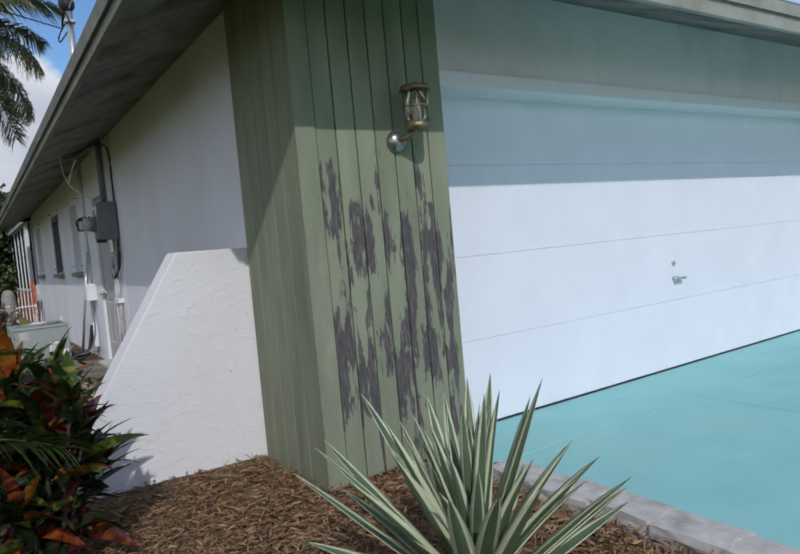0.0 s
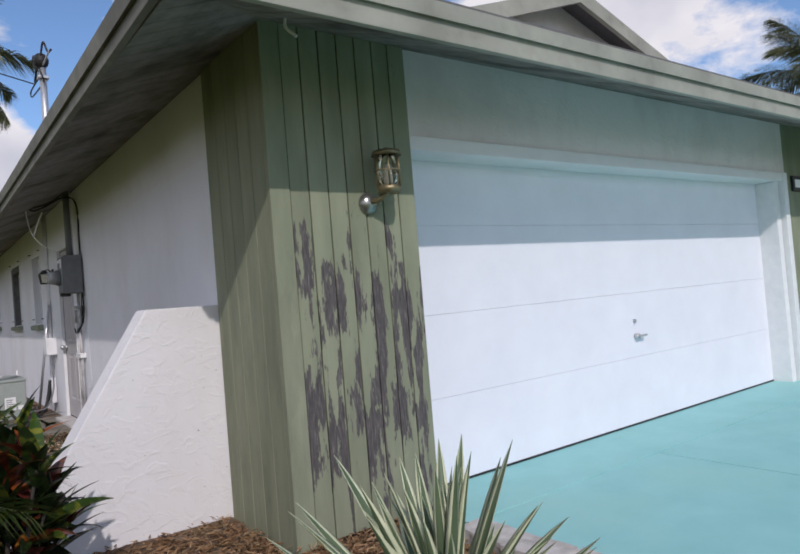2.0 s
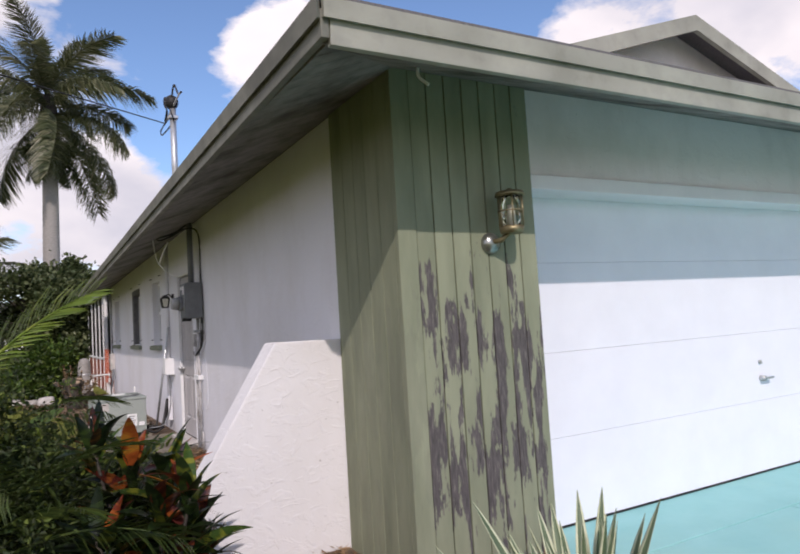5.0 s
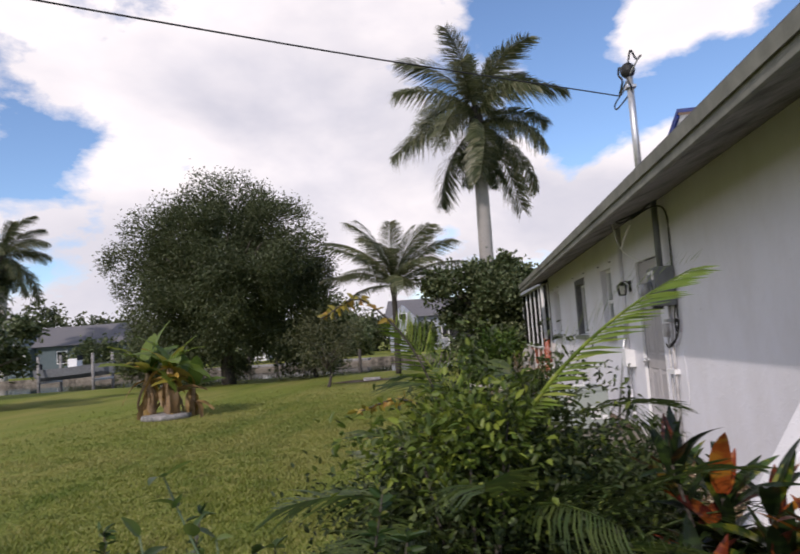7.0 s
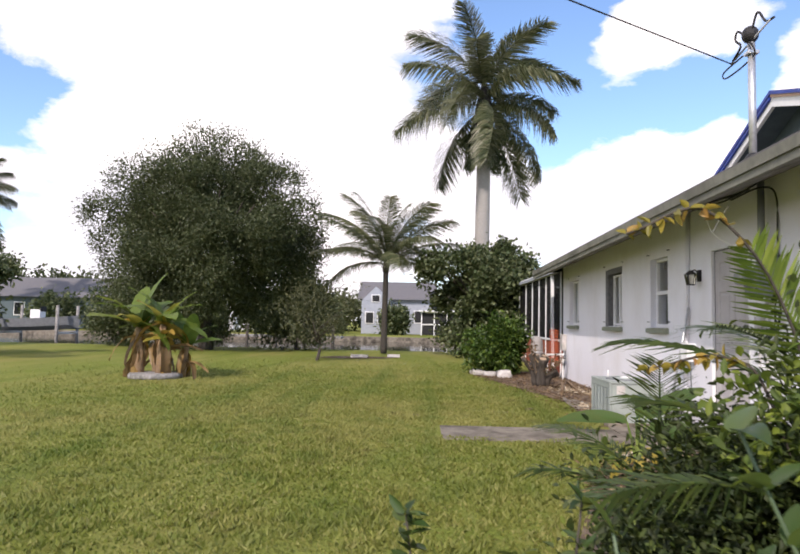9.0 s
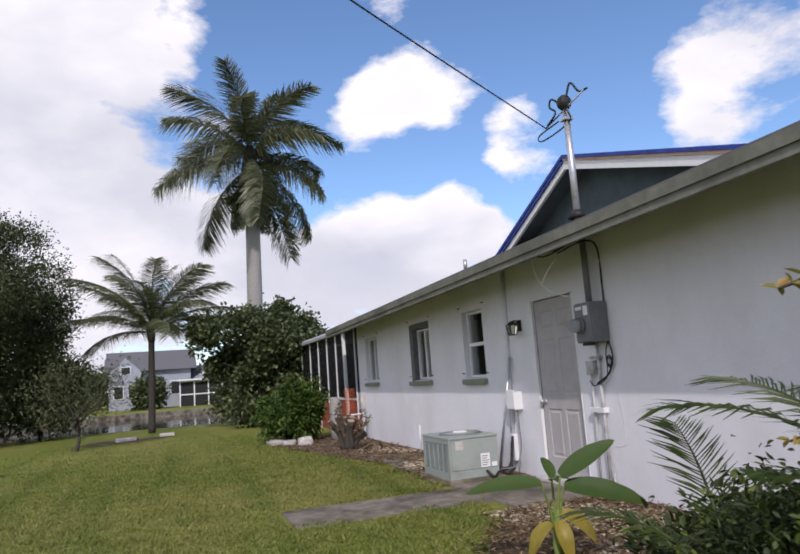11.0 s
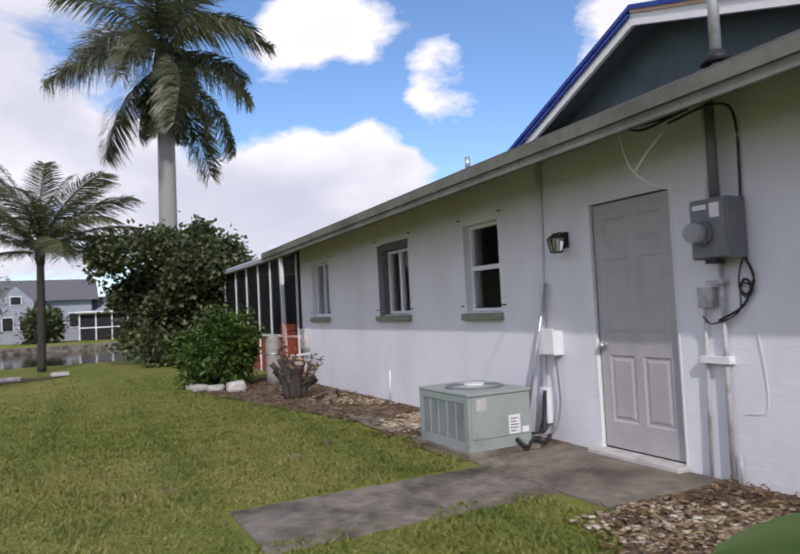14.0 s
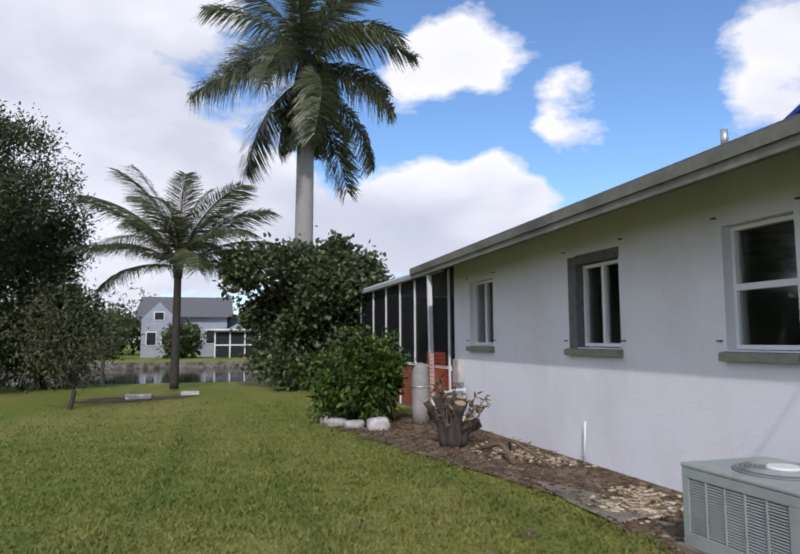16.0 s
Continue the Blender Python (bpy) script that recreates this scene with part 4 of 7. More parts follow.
# corner pier in vertical boards
pier = thing("corner_pier", "garage corner pier clad in peeling green vertical boards", "pier", (0, 0, 0), kind="structure")
boxed("core", (0.0, -5.11, -0.1), (0.90, -4.34, 2.78), M["dark"], pier, 0)
boxed("corner_board", (-0.03, -5.155, -0.06), (0.085, -5.112, 2.74), M["siding_side"], pier, 0.005, "smooth green corner board")
edges = [0.088, 0.205, 0.325, 0.445, 0.565, 0.685, 0.80, 0.925]
for a, b in zip(edges, edges[1:]):
    boxed("board", (a + 0.004, -5.145, -0.05), (b - 0.003, -5.112, 2.74), M["siding"], pier, 0.004)
ys_ = [-5.110, -4.955, -4.80, -4.65, -4.50, -4.335]
for a, b in zip(ys_, ys_[1:]):
    boxed("board", (-0.028, a + 0.003, -0.07), (-0.002, b - 0.003, 2.80), M["siding_side"], pier, 0.004)

# sloping wing wall
bm = prism(bmesh.new(), [(-0.004, -4.33, -0.12), (-0.004, -4.33, 1.235), (-0.45, -4.33, 1.24), (-1.30, -4.33, -0.12)], (0, 0.20, 0))
finish(bm)
bmesh.ops.bevel(bm, geom=bm.edges[:], offset=0.006, segments=2, affect="EDGES")
tagged(part("wing_wall", bm, M["stucco_rough"]), "white rough-trowelled stucco wing wall with a sloping edge", "wing wall", kind="structure")

# garage door of four flat sections
gd = thing("garage_door", "wide white sectional garage door, closed", "garage door", (0, 0, 0))
zz = [-0.075, 0.49, 1.05, 1.652, 2.185]
for a, b in zip(zz, zz[1:]):
    boxed("section", (0.86, -4.80, a + 0.0015), (6.06, -4.765, b), M["door_white"], gd, 0.0015)
boxed("bottom_seal", (0.86, -4.806, -0.086), (6.06, -4.77, -0.072), M["black"], gd, 0.002, "black rubber bottom seal")
rod("lock", (3.55, -4.80, 0.805), (3.55, -4.82, 0.805), 0.016, M["galv"], gd)
h = rod("handle", (3.55, -4.80, 0.672), (3.55, -4.845, 0.672), 0.022, M["galv"], gd, label="chrome T handle")
boxed("grip", (3.54, -4.86, 0.665), (3.65, -4.84, 0.684), M["galv"], h, 0.004)
sg = thing("house_number", "dark number plaque with white digits on the front wall", "sign", (0, 0, 0))
boxed("plate", (6.40, -5.06, 1.99), (6.84, -5.032, 2.16), M["black"], sg, 0.004)
boxed("digit", (6.44, -5.066, 2.03), (6.80, -5.059, 2.12), M["white_metal"], sg, 0.002, "white digits, unreadable")


# ---------- fixtures on the house ----------
def raised_panel(y0, y1, z0, z1, x):
    """A pressed door panel: a sunk moulding round a raised field."""
    bm = bmesh.new()
    steps = [(0.0, 0.0), (0.012, 0.009), (0.028, 0.009), (0.048, 0.001)]
    rings = []
    for d, dep in steps:
        rings.append([bm.verts.new((x + dep, y, z)) for y, z in ((y0 + d, z0 + d), (y1 - d, z0 + d), (y1 - d, z1 - d), (y0 + d, z1 - d))])
    for a, b in zip(rings, rings[1:]):
        for k in range(4):
            bm.faces.new((a[k], a[(k + 1) % 4], b[(k + 1) % 4], b[k]))
    bm.faces.new(rings[-1])
    return finish(bm)


def side_door():
    d = thing("side_door", "closed grey six-panel side door in a white frame", "door", (0, 0, 0))
    x = 0.035
    cols, rws = [(0.105, 0.375), (0.455, 0.725)], [(0.27, 0.81), (0.97, 1.60), (1.72, 1.93)]
    ys = [0.0, *[v for c in cols for v in c], 0.83]
    zs = [0.05, *[v for r_ in rws for v in r_], 2.065]
    bm = bmesh.new()
    for a, b in zip(ys, ys[1:]):
        for c, e in zip(zs, zs[1:]):
            if (a, b) in cols and (c, e) in rws:
                continue
            quad(bm, (x, a, c), (x, a, e), (x, b, e), (x, b, c))
    bmesh.ops.remove_doubles(bm, verts=bm.verts[:], dist=0.0005)
    box(bm, (x + 0.012, 0.0, 0.05), (x + 0.05, 0.83, 2.065))
    slab = part("slab", bm, M["door_grey"], d)
    for c in cols:
        for r_ in rws:
            part("panel", raised_panel(c[0], c[1], r_[0], r_[1], x), M["door_grey"], d)
    bm = bmesh.new()
    box(bm, (-0.004, -0.018, 0.03), (0.09, -0.001, 2.088), 0.003)
    box(bm, (-0.004, 0.831, 0.03), (0.09, 0.848, 2.088), 0.003)
    box(bm, (-0.004, -0.0005, 2.068), (0.09, 0.8305, 2.088), 0.003)
    # near-black strips on the slab edges imitate the shade in the door gap
    for a, b in (((0.0, 0.05), (0.006, 2.065)), ((0.824, 0.05), (0.83, 2.065)), ((0.0065, 2.057), (0.8235, 2.065)), ((0.0065, 0.046), (0.8235, 0.058))):
        boxed("gap", (x - 0.003, a[0], a[1]), (x + 0.010, b[0], b[1]), M["dark"], d, 0, "dark strip drawn as the shaded gap round the door")
    part("door_frame", bm, M["white_metal"], d, "flaking white door frame")
    boxed("threshold", (-0.13, -0.04, 0.0), (0.10, 0.88, 0.046), M["kerb"], d, 0.008, "pale concrete threshold")
    k = rod("knob_rose", (x, 0.765, 0.89), (x - 0.02, 0.765, 0.89), 0.028, M["galv"], d)
    bm = bmesh.new()
    bmesh.ops.create_uvsphere(bm, u_segments=14, v_segments=9, radius=0.028, matrix=Matrix.Translation((x - 0.05, 0.765, 0.89)))
    for f in bm.faces:
        f.smooth = True
    part("knob", bm, M["galv"], d, "round metal door knob")
    for z in (0.28, 1.05, 1.82):
        rod("hinge", (x - 0.006, -0.004, z - 0.045), (x - 0.006, -0.004, z + 0.045), 0.008, M["black"], d, 8)


side_door()


def window(n, y0, y1, z0, z1, style, label):
    w = thing("window_%d" % n, label, "window", (0, 0, 0), kind="structure")
    gxx = 0.11
    if style == "slider":
        bm = bmesh.new()
        box(bm, (-0.006, y1 - 0.16, z0 - 0.01), (0.15, y1 + 0.002, z1 + 0.0), 0.006)
        box(bm, (-0.007, y0 - 0.01, z1 - 0.09), (0.15, y1 - 0.162, z1 + 0.01), 0.006)
        part("surround", bm, M["surround"], w, "rough dark grey render surround")
        a, b, c, d = y0 + 0.01, y1 - 0.17, z0 + 0.01, z1 - 0.1
    else:
        a, b, c, d = y0 + 0.005, y1 - 0.005, z0 + 0.005, z1 - 0.005
    f = 0.035
    bm = bmesh.new()
    box(bm, (gxx - 0.03, a, c), (gxx + 0.03, a + f, d), 0.003)
    box(bm, (gxx - 0.03, b - f, c), (gxx + 0.03, b, d), 0.003)
    box(bm, (gxx - 0.03, a + f, c), (gxx + 0.03, b - f, c + f), 0.003)
    box(bm, (gxx - 0.03, a + f, d - f), (gxx + 0.03, b - f, d), 0.003)
    mid = (a + b) / 2 - 0.0 if style == "slider" else (a + b) / 2
    zm = (c + d) / 2 + 0.0
    if style == "hung":
        box(bm, (gxx - 0.034, a + f, zm - 0.025), (gxx + 0.02, b - f, zm + 0.025), 0.003)
        panes = [(a + f, b - f, c + f, zm - 0.025, 0.0), (a + f, b - f, zm + 0.025, d - f, 0.014)]
    else:
        box(bm, (gxx - 0.034, mid - 0.025, c + f), (gxx + 0.02, mid + 0.025, d - f), 0.003)
        panes = [(a + f, mid - 0.025, c + f, d - f, 0.0), (mid + 0.025, b - f, c + f, d - f, 0.014)]
    part("window_frame", bm, M["white_metal"], w, "white aluminium window frame")
    for p in panes:
        g = boxed("pane", (gxx + p[4], p[0], p[2]), (gxx + p[4] + 0.004, p[1], p[3]), M["glass"], w, 0)
        g.visible_shadow = False
    bm = bmesh.new()
    prism(bm, [(-0.065, y0 - 0.03, z0 - 0.085), (-0.065, y0 - 0.03, z0 - 0.02), (0.075, y0 - 0.03, z0 + 0.002), (0.075, y0 - 0.03, z0 - 0.085)], (0, y1 - y0 + 0.06, 0))
    finish(bm)
    bmesh.ops.bevel(bm, geom=bm.edges[:], offset=0.006, segments=2, affect="EDGES")
    part("window_sill", bm, M["sill"], w, "mossy olive-green sloping sill")
    for yy in (y0 - 0.06, y1 + 0.06):
        for zz_ in (z0 + 0.07, z1 + 0.07):
            boxed("shutter_bolt", (-0.03, yy - 0.018, zz_ - 0.006), (0.0, yy + 0.018, zz_ + 0.006), M["black"], w, 0.002)


window(1, *WIN[0], "hung", "single-hung window with white frame and dark glass")
window(2, *WIN[1], "slider", "sliding window with white frame in rough grey render")
window(3, *WIN[2], "slide", "narrow sliding window with white frame and dark glass")


def lantern(bmats=None):
    """Caged nautical wall lamp on the pier."""
    w = thing("wall_lantern", "aged brass caged wall lantern with a clear glass", "wall lamp", (0, 0, 0))
    cx, cy, z = 0.635, -5.28, 1.90
    bm = bmesh.new()
    bmesh.ops.create_uvsphere(bm, u_segments=16, v_segments=10, radius=0.062, matrix=Matrix.Translation((0.575, -5.15, 1.735)) @ Matrix.Diagonal((1, 0.75, 1, 1)))
    for f in bm.faces:
        f.smooth = True
    part("wall_rose", bm, M["dark_chrome"], w, "round chrome rose, darkened for its reflection")
    cable("arm", [(0.575, -5.18, 1.74), (0.59, -5.24, 1.745), (cx, cy, 1.79)], 0.016, M["brass"], w)
    rod("base_cup", (cx, cy, 1.775), (cx, cy, 1.815), 0.062, M["brass"], w, 16, 0.072)
    rod("glass", (cx, cy, 1.815), (cx, cy, 1.985), 0.052, M["lamp_glass"], w, 16)
    rod("bulb", (cx, cy, 1.82), (cx, cy, 1.93), 0.022, M["pvc"], w, 12, 0.012)
    rod("cap", (cx, cy, 1.985), (cx, cy, 2.01), 0.085, M["brass"], w, 18, 0.078)
    rod("finial", (cx, cy, 2.01), (cx, cy, 2.03), 0.03, M["brass"], w, 12, 0.014)
    for k in range(6):
        a = k * math.tau / 6
        rod("cage_bar", (cx + 0.07 * math.cos(a), cy + 0.07 * math.sin(a), 1.81), (cx + 0.07 * math.cos(a), cy + 0.07 * math.sin(a), 1.99), 0.005, M["brass"], w, 6)
    bm = bmesh.new()
    for k in range(16):
        a, b = k * math.tau / 16, (k + 1) * math.tau / 16
        cyl(bm, (cx + 0.07 * math.cos(a), cy + 0.07 * math.sin(a), 1.90), (cx + 0.07 * math.cos(b), cy + 0.07 * math.sin(b), 1.90), 0.005, seg=6)
    part("cage_ring", bm, M["brass"], w)


lantern()


def sconce():
    w = thing("door_sconce", "small black lantern sconce beside the side door", "wall lamp", (0, 0, 0))
    y, z = 1.14, 1.80
    boxed("back_plate", (-0.02, y - 0.045, z - 0.06), (0.0, y + 0.045, z + 0.08), M["black"], w, 0.006)
    cable("arm", [(-0.02, y, z + 0.03), (-0.06, y, z + 0.075), (-0.11, y, z + 0.06)], 0.008, M["black"], w)
    bm = bmesh.new()
    bmesh.ops.create_cone(bm, cap_ends=True, segments=4, radius1=0.085, radius2=0.02, depth=0.05, matrix=Matrix.Translation((-0.11, y, z + 0.045)) @ Matrix.Rotation(math.pi / 4, 4, "Z"))
    part("hood", bm, M["black"], w)
    bm = bmesh.new()
    bmesh.ops.create_cone(bm, cap_ends=True, segments=4, radius1=0.05, radius2=0.072, depth=0.11, matrix=Matrix.Translation((-0.11, y, z - 0.036)) @ Matrix.Rotation(math.pi / 4, 4, "Z"))
    part("glass", bm, M["lamp_glass"], w)
    for sx, sy in ((1, 1), (1, -1), (-1, 1), (-1, -1)):
        rod("cage_bar", (-0.11 + sx * 0.036, y + sy * 0.036, z - 0.092), (-0.11 + sx * 0.052, y + sy * 0.052, z + 0.02), 0.006, M["black"], w, 6)
    boxed("base", (-0.15, y - 0.04, z - 0.105), (-0.07, y + 0.04, z - 0.09), M["black"], w, 0.004)


sconce()


def electric():
    m = thing("electric_meter", "grey meter box with a round glass meter and conduits", "meter box", (0, 0, 0))
    bx = boxed("box", (-0.19, -0.61, 1.50), (-0.012, -0.325, 1.90), M["grey_metal"], m, 0.012)
    boxed("lid", (-0.205, -0.60, 1.51), (-0.188, -0.335, 1.885), M["grey_metal"], bx, 0.008)
    rod("meter_ring", (-0.20, -0.425, 1.675), (-0.235, -0.425, 1.675), 0.085, M["grey_metal"], m, 20)
    rod("meter_glass", (-0.235, -0.425, 1.675), (-0.32, -0.425, 1.675), 0.076, M["meter_glass"], m, 20, 0.062)
    rod("meter_dial", (-0.236, -0.425, 1.675), (-0.25, -0.425, 1.675), 0.06, M["grey_metal"], m, 16)
    boxed("label", (-0.2065, -0.56, 1.77), (-0.204, -0.49, 1.865), M["aqua_trim"], m, 0, "pale printed sticker")
    boxed("label", (-0.2065, -0.465, 1.83), (-0.204, -0.36, 1.862), M["white_metal"], m, 0, "small white sticker")
    boxed("latch", (-0.215, -0.52, 1.47), (-0.12, -0.44, 1.505), M["black"], m, 0.004)
    rod("conduit", (-0.10, -0.46, 1.89), (-0.10, -0.46, 2.68), 0.032, M["grey_metal"], m)
    rod("conduit", (-0.05, -0.37, 1.89), (-0.05, -0.37, 2.66), 0.012, M["stucco"], m, 8)
    boxed("lower_box", (-0.07, -0.36, 1.18), (-0.004, -0.24, 1.32), M["conduit"], m, 0.006, "white painted terminal box")
    rod("conduit", (-0.035, -0.40, 0.0), (-0.035, -0.42, 1.51), 0.016, M["conduit"], m)
    rod("conduit", (-0.03, -0.23, 0.0), (-0.03, -0.27, 1.18), 0.012, M["conduit"], m)
    rod("conduit", (-0.03, -0.46, 0.0), (-0.03, -0.46, 0.22), 0.010, M["conduit"], m)
    boxed("strap", (-0.06, -0.45, 0.80), (-0.001, -0.22, 0.85), M["white_metal"], m, 0.003)
    boxed("strap", (-0.08, -0.45, 1.335), (-0.001, -0.33, 1.365), M["galv"], m, 0.003)


electric()

mast = thing("service_mast", "galvanised service mast with weatherhead and looped cables", "utility mast", (0, 0, 0))
MX, MY = -0.27, -0.67
rod("pipe", (MX, MY, 2.60), (MX, MY, 3.86), 0.034, M["galv"], mast, 14)
rod("boot", (MX, MY, 2.72), (MX, MY, 2.80), 0.10, M["black"], mast, 14, 0.045, "black rubber roof boot")
bm = bmesh.new()
bmesh.ops.create_uvsphere(bm, u_segments=14, v_segments=9, radius=0.075, matrix=Matrix.Translation((MX - 0.01, MY, 3.92)) @ Matrix.Diagonal((1, 1, 1.1, 1)))
part("weatherhead", bm, M["black"], mast, "black weatherhead cap")
rod("cross_arm", (MX - 0.03, MY + 0.34, 3.775), (MX + 0.02, MY - 0.30, 3.93), 0.009, M["galv"], mast, 8)
boxed("clamp", (MX - 0.05, MY - 0.05, 3.73), (MX + 0.05, MY + 0.05, 3.76), M["galv"], mast, 0.004)
cable("loop", [(MX - 0.04, MY + 0.05, 3.94), (MX - 0.05, MY + 0.16, 4.02), (MX - 0.05, MY + 0.20, 3.95), (MX - 0.04, MY + 0.12, 3.86), (MX - 0.03, MY + 0.30, 3.79)], 0.011, M["black"], mast)
cable("loop", [(MX - 0.02, MY - 0.05, 3.94), (MX, MY - 0.12, 4.08), (MX + 0.02, MY - 0.22, 3.95), (MX + 0.03, MY - 0.34, 3.93)], 0.011, M["black"], mast)
cable("loop", [(MX - 0.03, MY + 0.02, 3.87), (MX - 0.04, MY - 0.08, 3.80), (MX - 0.02, MY - 0.10, 3.72), (MX, MY, 3.70), (MX - 0.03, MY + 0.18, 3.66), (MX - 0.05, MY + 0.42, 3.66), (MX - 0.05, MY + 0.44, 3.73), (MX - 0.03, MY + 0.1, 3.76)], 0.008, M["black"], mast)
W0 = Vector((MX - 0.03, MY + 0.34, 3.78))
wd = Vector((-0.789, -0.610, 0))
pts = [W0 + wd * s + Vector((0, 0, -0.055 * s + 0.0042 * s * s)) for s in (0, 4, 8, 14, 22, 32)]
tagged(part("overhead_cable", tube(bmesh.new(), smooth_path(pts, 8), 0.0065, 6), M["black"]), "black twisted overhead service cable to the mast", "cable")
pole = thing("utility_pole", "grey wooden utility pole that carries the service cable", "utility pole", (0, 0, 0))
rod("shaft", (pts[-1].x, pts[-1].y, -0.5), (pts[-1].x, pts[-1].y, 8.0), 0.14, M["bark"], pole, 12, 0.10)

wc = thing("wall_cable", "black cable hanging in loops down the side wall", "cable", (0, 0.11, 0))
cable("run", [(-0.30, -0.40, 2.44), (-0.14, -0.62, 2.52), (-0.03, -0.695, 2.45), (-0.02, -0.70, 2.05), (-0.02, -0.68, 1.63), (-0.02, -0.70, 1.50), (-0.03, -0.745, 1.41), (-0.03, -0.75, 1.33), (-0.03, -0.70, 1.26), (-0.03, -0.655, 1.30), (-0.03, -0.69, 1.36), (-0.03, -0.73, 1.31), (-0.03, -0.66, 1.18), (-0.06, -0.50, 1.09)], 0.009, M["black"], wc)
cable("run", [(-0.02, -0.71, 1.55), (-0.03, -0.66, 1.42), (-0.03, -0.65, 1.30), (-0.03, -0.70, 1.24), (-0.03, -0.745, 1.30), (-0.03, -0.66, 1.33), (-0.04, -0.64, 1.15), (-0.06, -0.46, 1.07), (-0.06, -0.38, 1.12)], 0.006, M["black"], wc)
cable("run", [(-0.45, 0.1, 2.52), (-0.38, -0.1, 2.48), (-0.25, -0.3, 2.50), (-0.15, -0.45, 2.54)], 0.011, M["black"], wc)
cable("run", [(-0.40, 0.0, 2.54), (-0.36, -0.2, 2.44), (-0.22, -0.35, 2.50), (-0.12, -0.55, 2.58)], 0.009, M["black"], wc)
tw = thing("loose_wire", "loose cream wires dangling from the soffit", "wire", (0, 0, 0))
cable("strand", [(-0.42, 0.05, 2.52), (-0.40, 0.02, 2.30), (-0.36, -0.02, 2.16), (-0.28, -0.12, 2.05), (-0.20, -0.28, 1.98)], 0.006, M["pvc"], tw)
cable("strand", [(-0.30, -0.24, 2.40), (-0.34, -0.14, 2.28), (-0.37, -0.05, 2.16)], 0.010, M["pvc"], tw)
cw = thing("corner_wire", "short cream wire poking out of the corner soffit", "wire", (0, 0, 0))
cable("strand", [(-0.02, -5.45, 2.60), (-0.04, -5.47, 2.52), (0.0, -5.50, 2.47)], 0.008, M["pvc"], cw)

dc = thing("disconnect_box", "white disconnect box with conduit beside the condenser", "switch box", (0, 0, 0))
boxed("box", (-0.11, 1.25, 0.79), (0.0, 1.47, 1.01), M["white_metal"], dc, 0.008)
boxed("cover", (-0.125, 1.24, 0.80), (-0.108, 1.42, 1.03), M["white_metal"], dc, 0.005)
cable("whip", [(-0.06, 1.30, 0.79), (-0.06, 1.28, 0.60), (-0.07, 1.26, 0.35), (-0.16, 1.25, 0.14), (-0.34, 1.34, 0.10)], 0.009, M["grey_metal"], dc)
boxed("lower_box", (-0.06, 1.45, 0.16), (-0.004, 1.55, 0.48), M["stucco"], dc, 0.006, "open white lineset cover")
cable("lineset", [(-0.07, 1.46, 0.46), (-0.11, 1.44, 0.25), (-0.18, 1.40, 0.10), (-0.38, 1.46, 0.12)], 0.020, M["black"], dc)
cable("lineset", [(-0.05, 1.50, 0.44), (-0.09, 1.48, 0.22), (-0.20, 1.46, 0.07), (-0.38, 1.58, 0.10)], 0.012, M["black"], dc)
tagged(rod("painted_conduit", (-0.022, 1.53, 0.48), (-0.022, 1.42, 2.60), 0.030, M["stucco"], None, 12), "slim conduit painted white against the wall", "conduit")
tagged(rod("leaning_pole", (-0.20, 1.64, 0.02), (-0.035, 1.40, 1.44), 0.016, M["galv"], None, 10), "thin grey metal pole leaning on the wall", "pole")
tagged(rod("stub_pipe", (-0.06, 4.78, 0.0), (-0.06, 4.74, 0.44), 0.011, M["pvc"], None, 10), "short white pipe standing by the wall", "pipe")
tagged(rod("roof_vent", (0.2, 2.95, rz(0.2) - 0.05), (0.2, 2.95, 2.98), 0.03, M["galv"], None, 12), "short metal vent pipe on the roof", "vent pipe")
bib = thing("hose_bib", "thin pipe run painted over on the stucco wall", "pipe", (0, 0, 0))
cable("run", [(-0.008, -0.62, 1.05), (-0.008, -0.66, 0.80), (-0.008, -0.66, 0.52), (-0.008, -0.50, 0.48)], 0.0025, M["stucco"], bib)


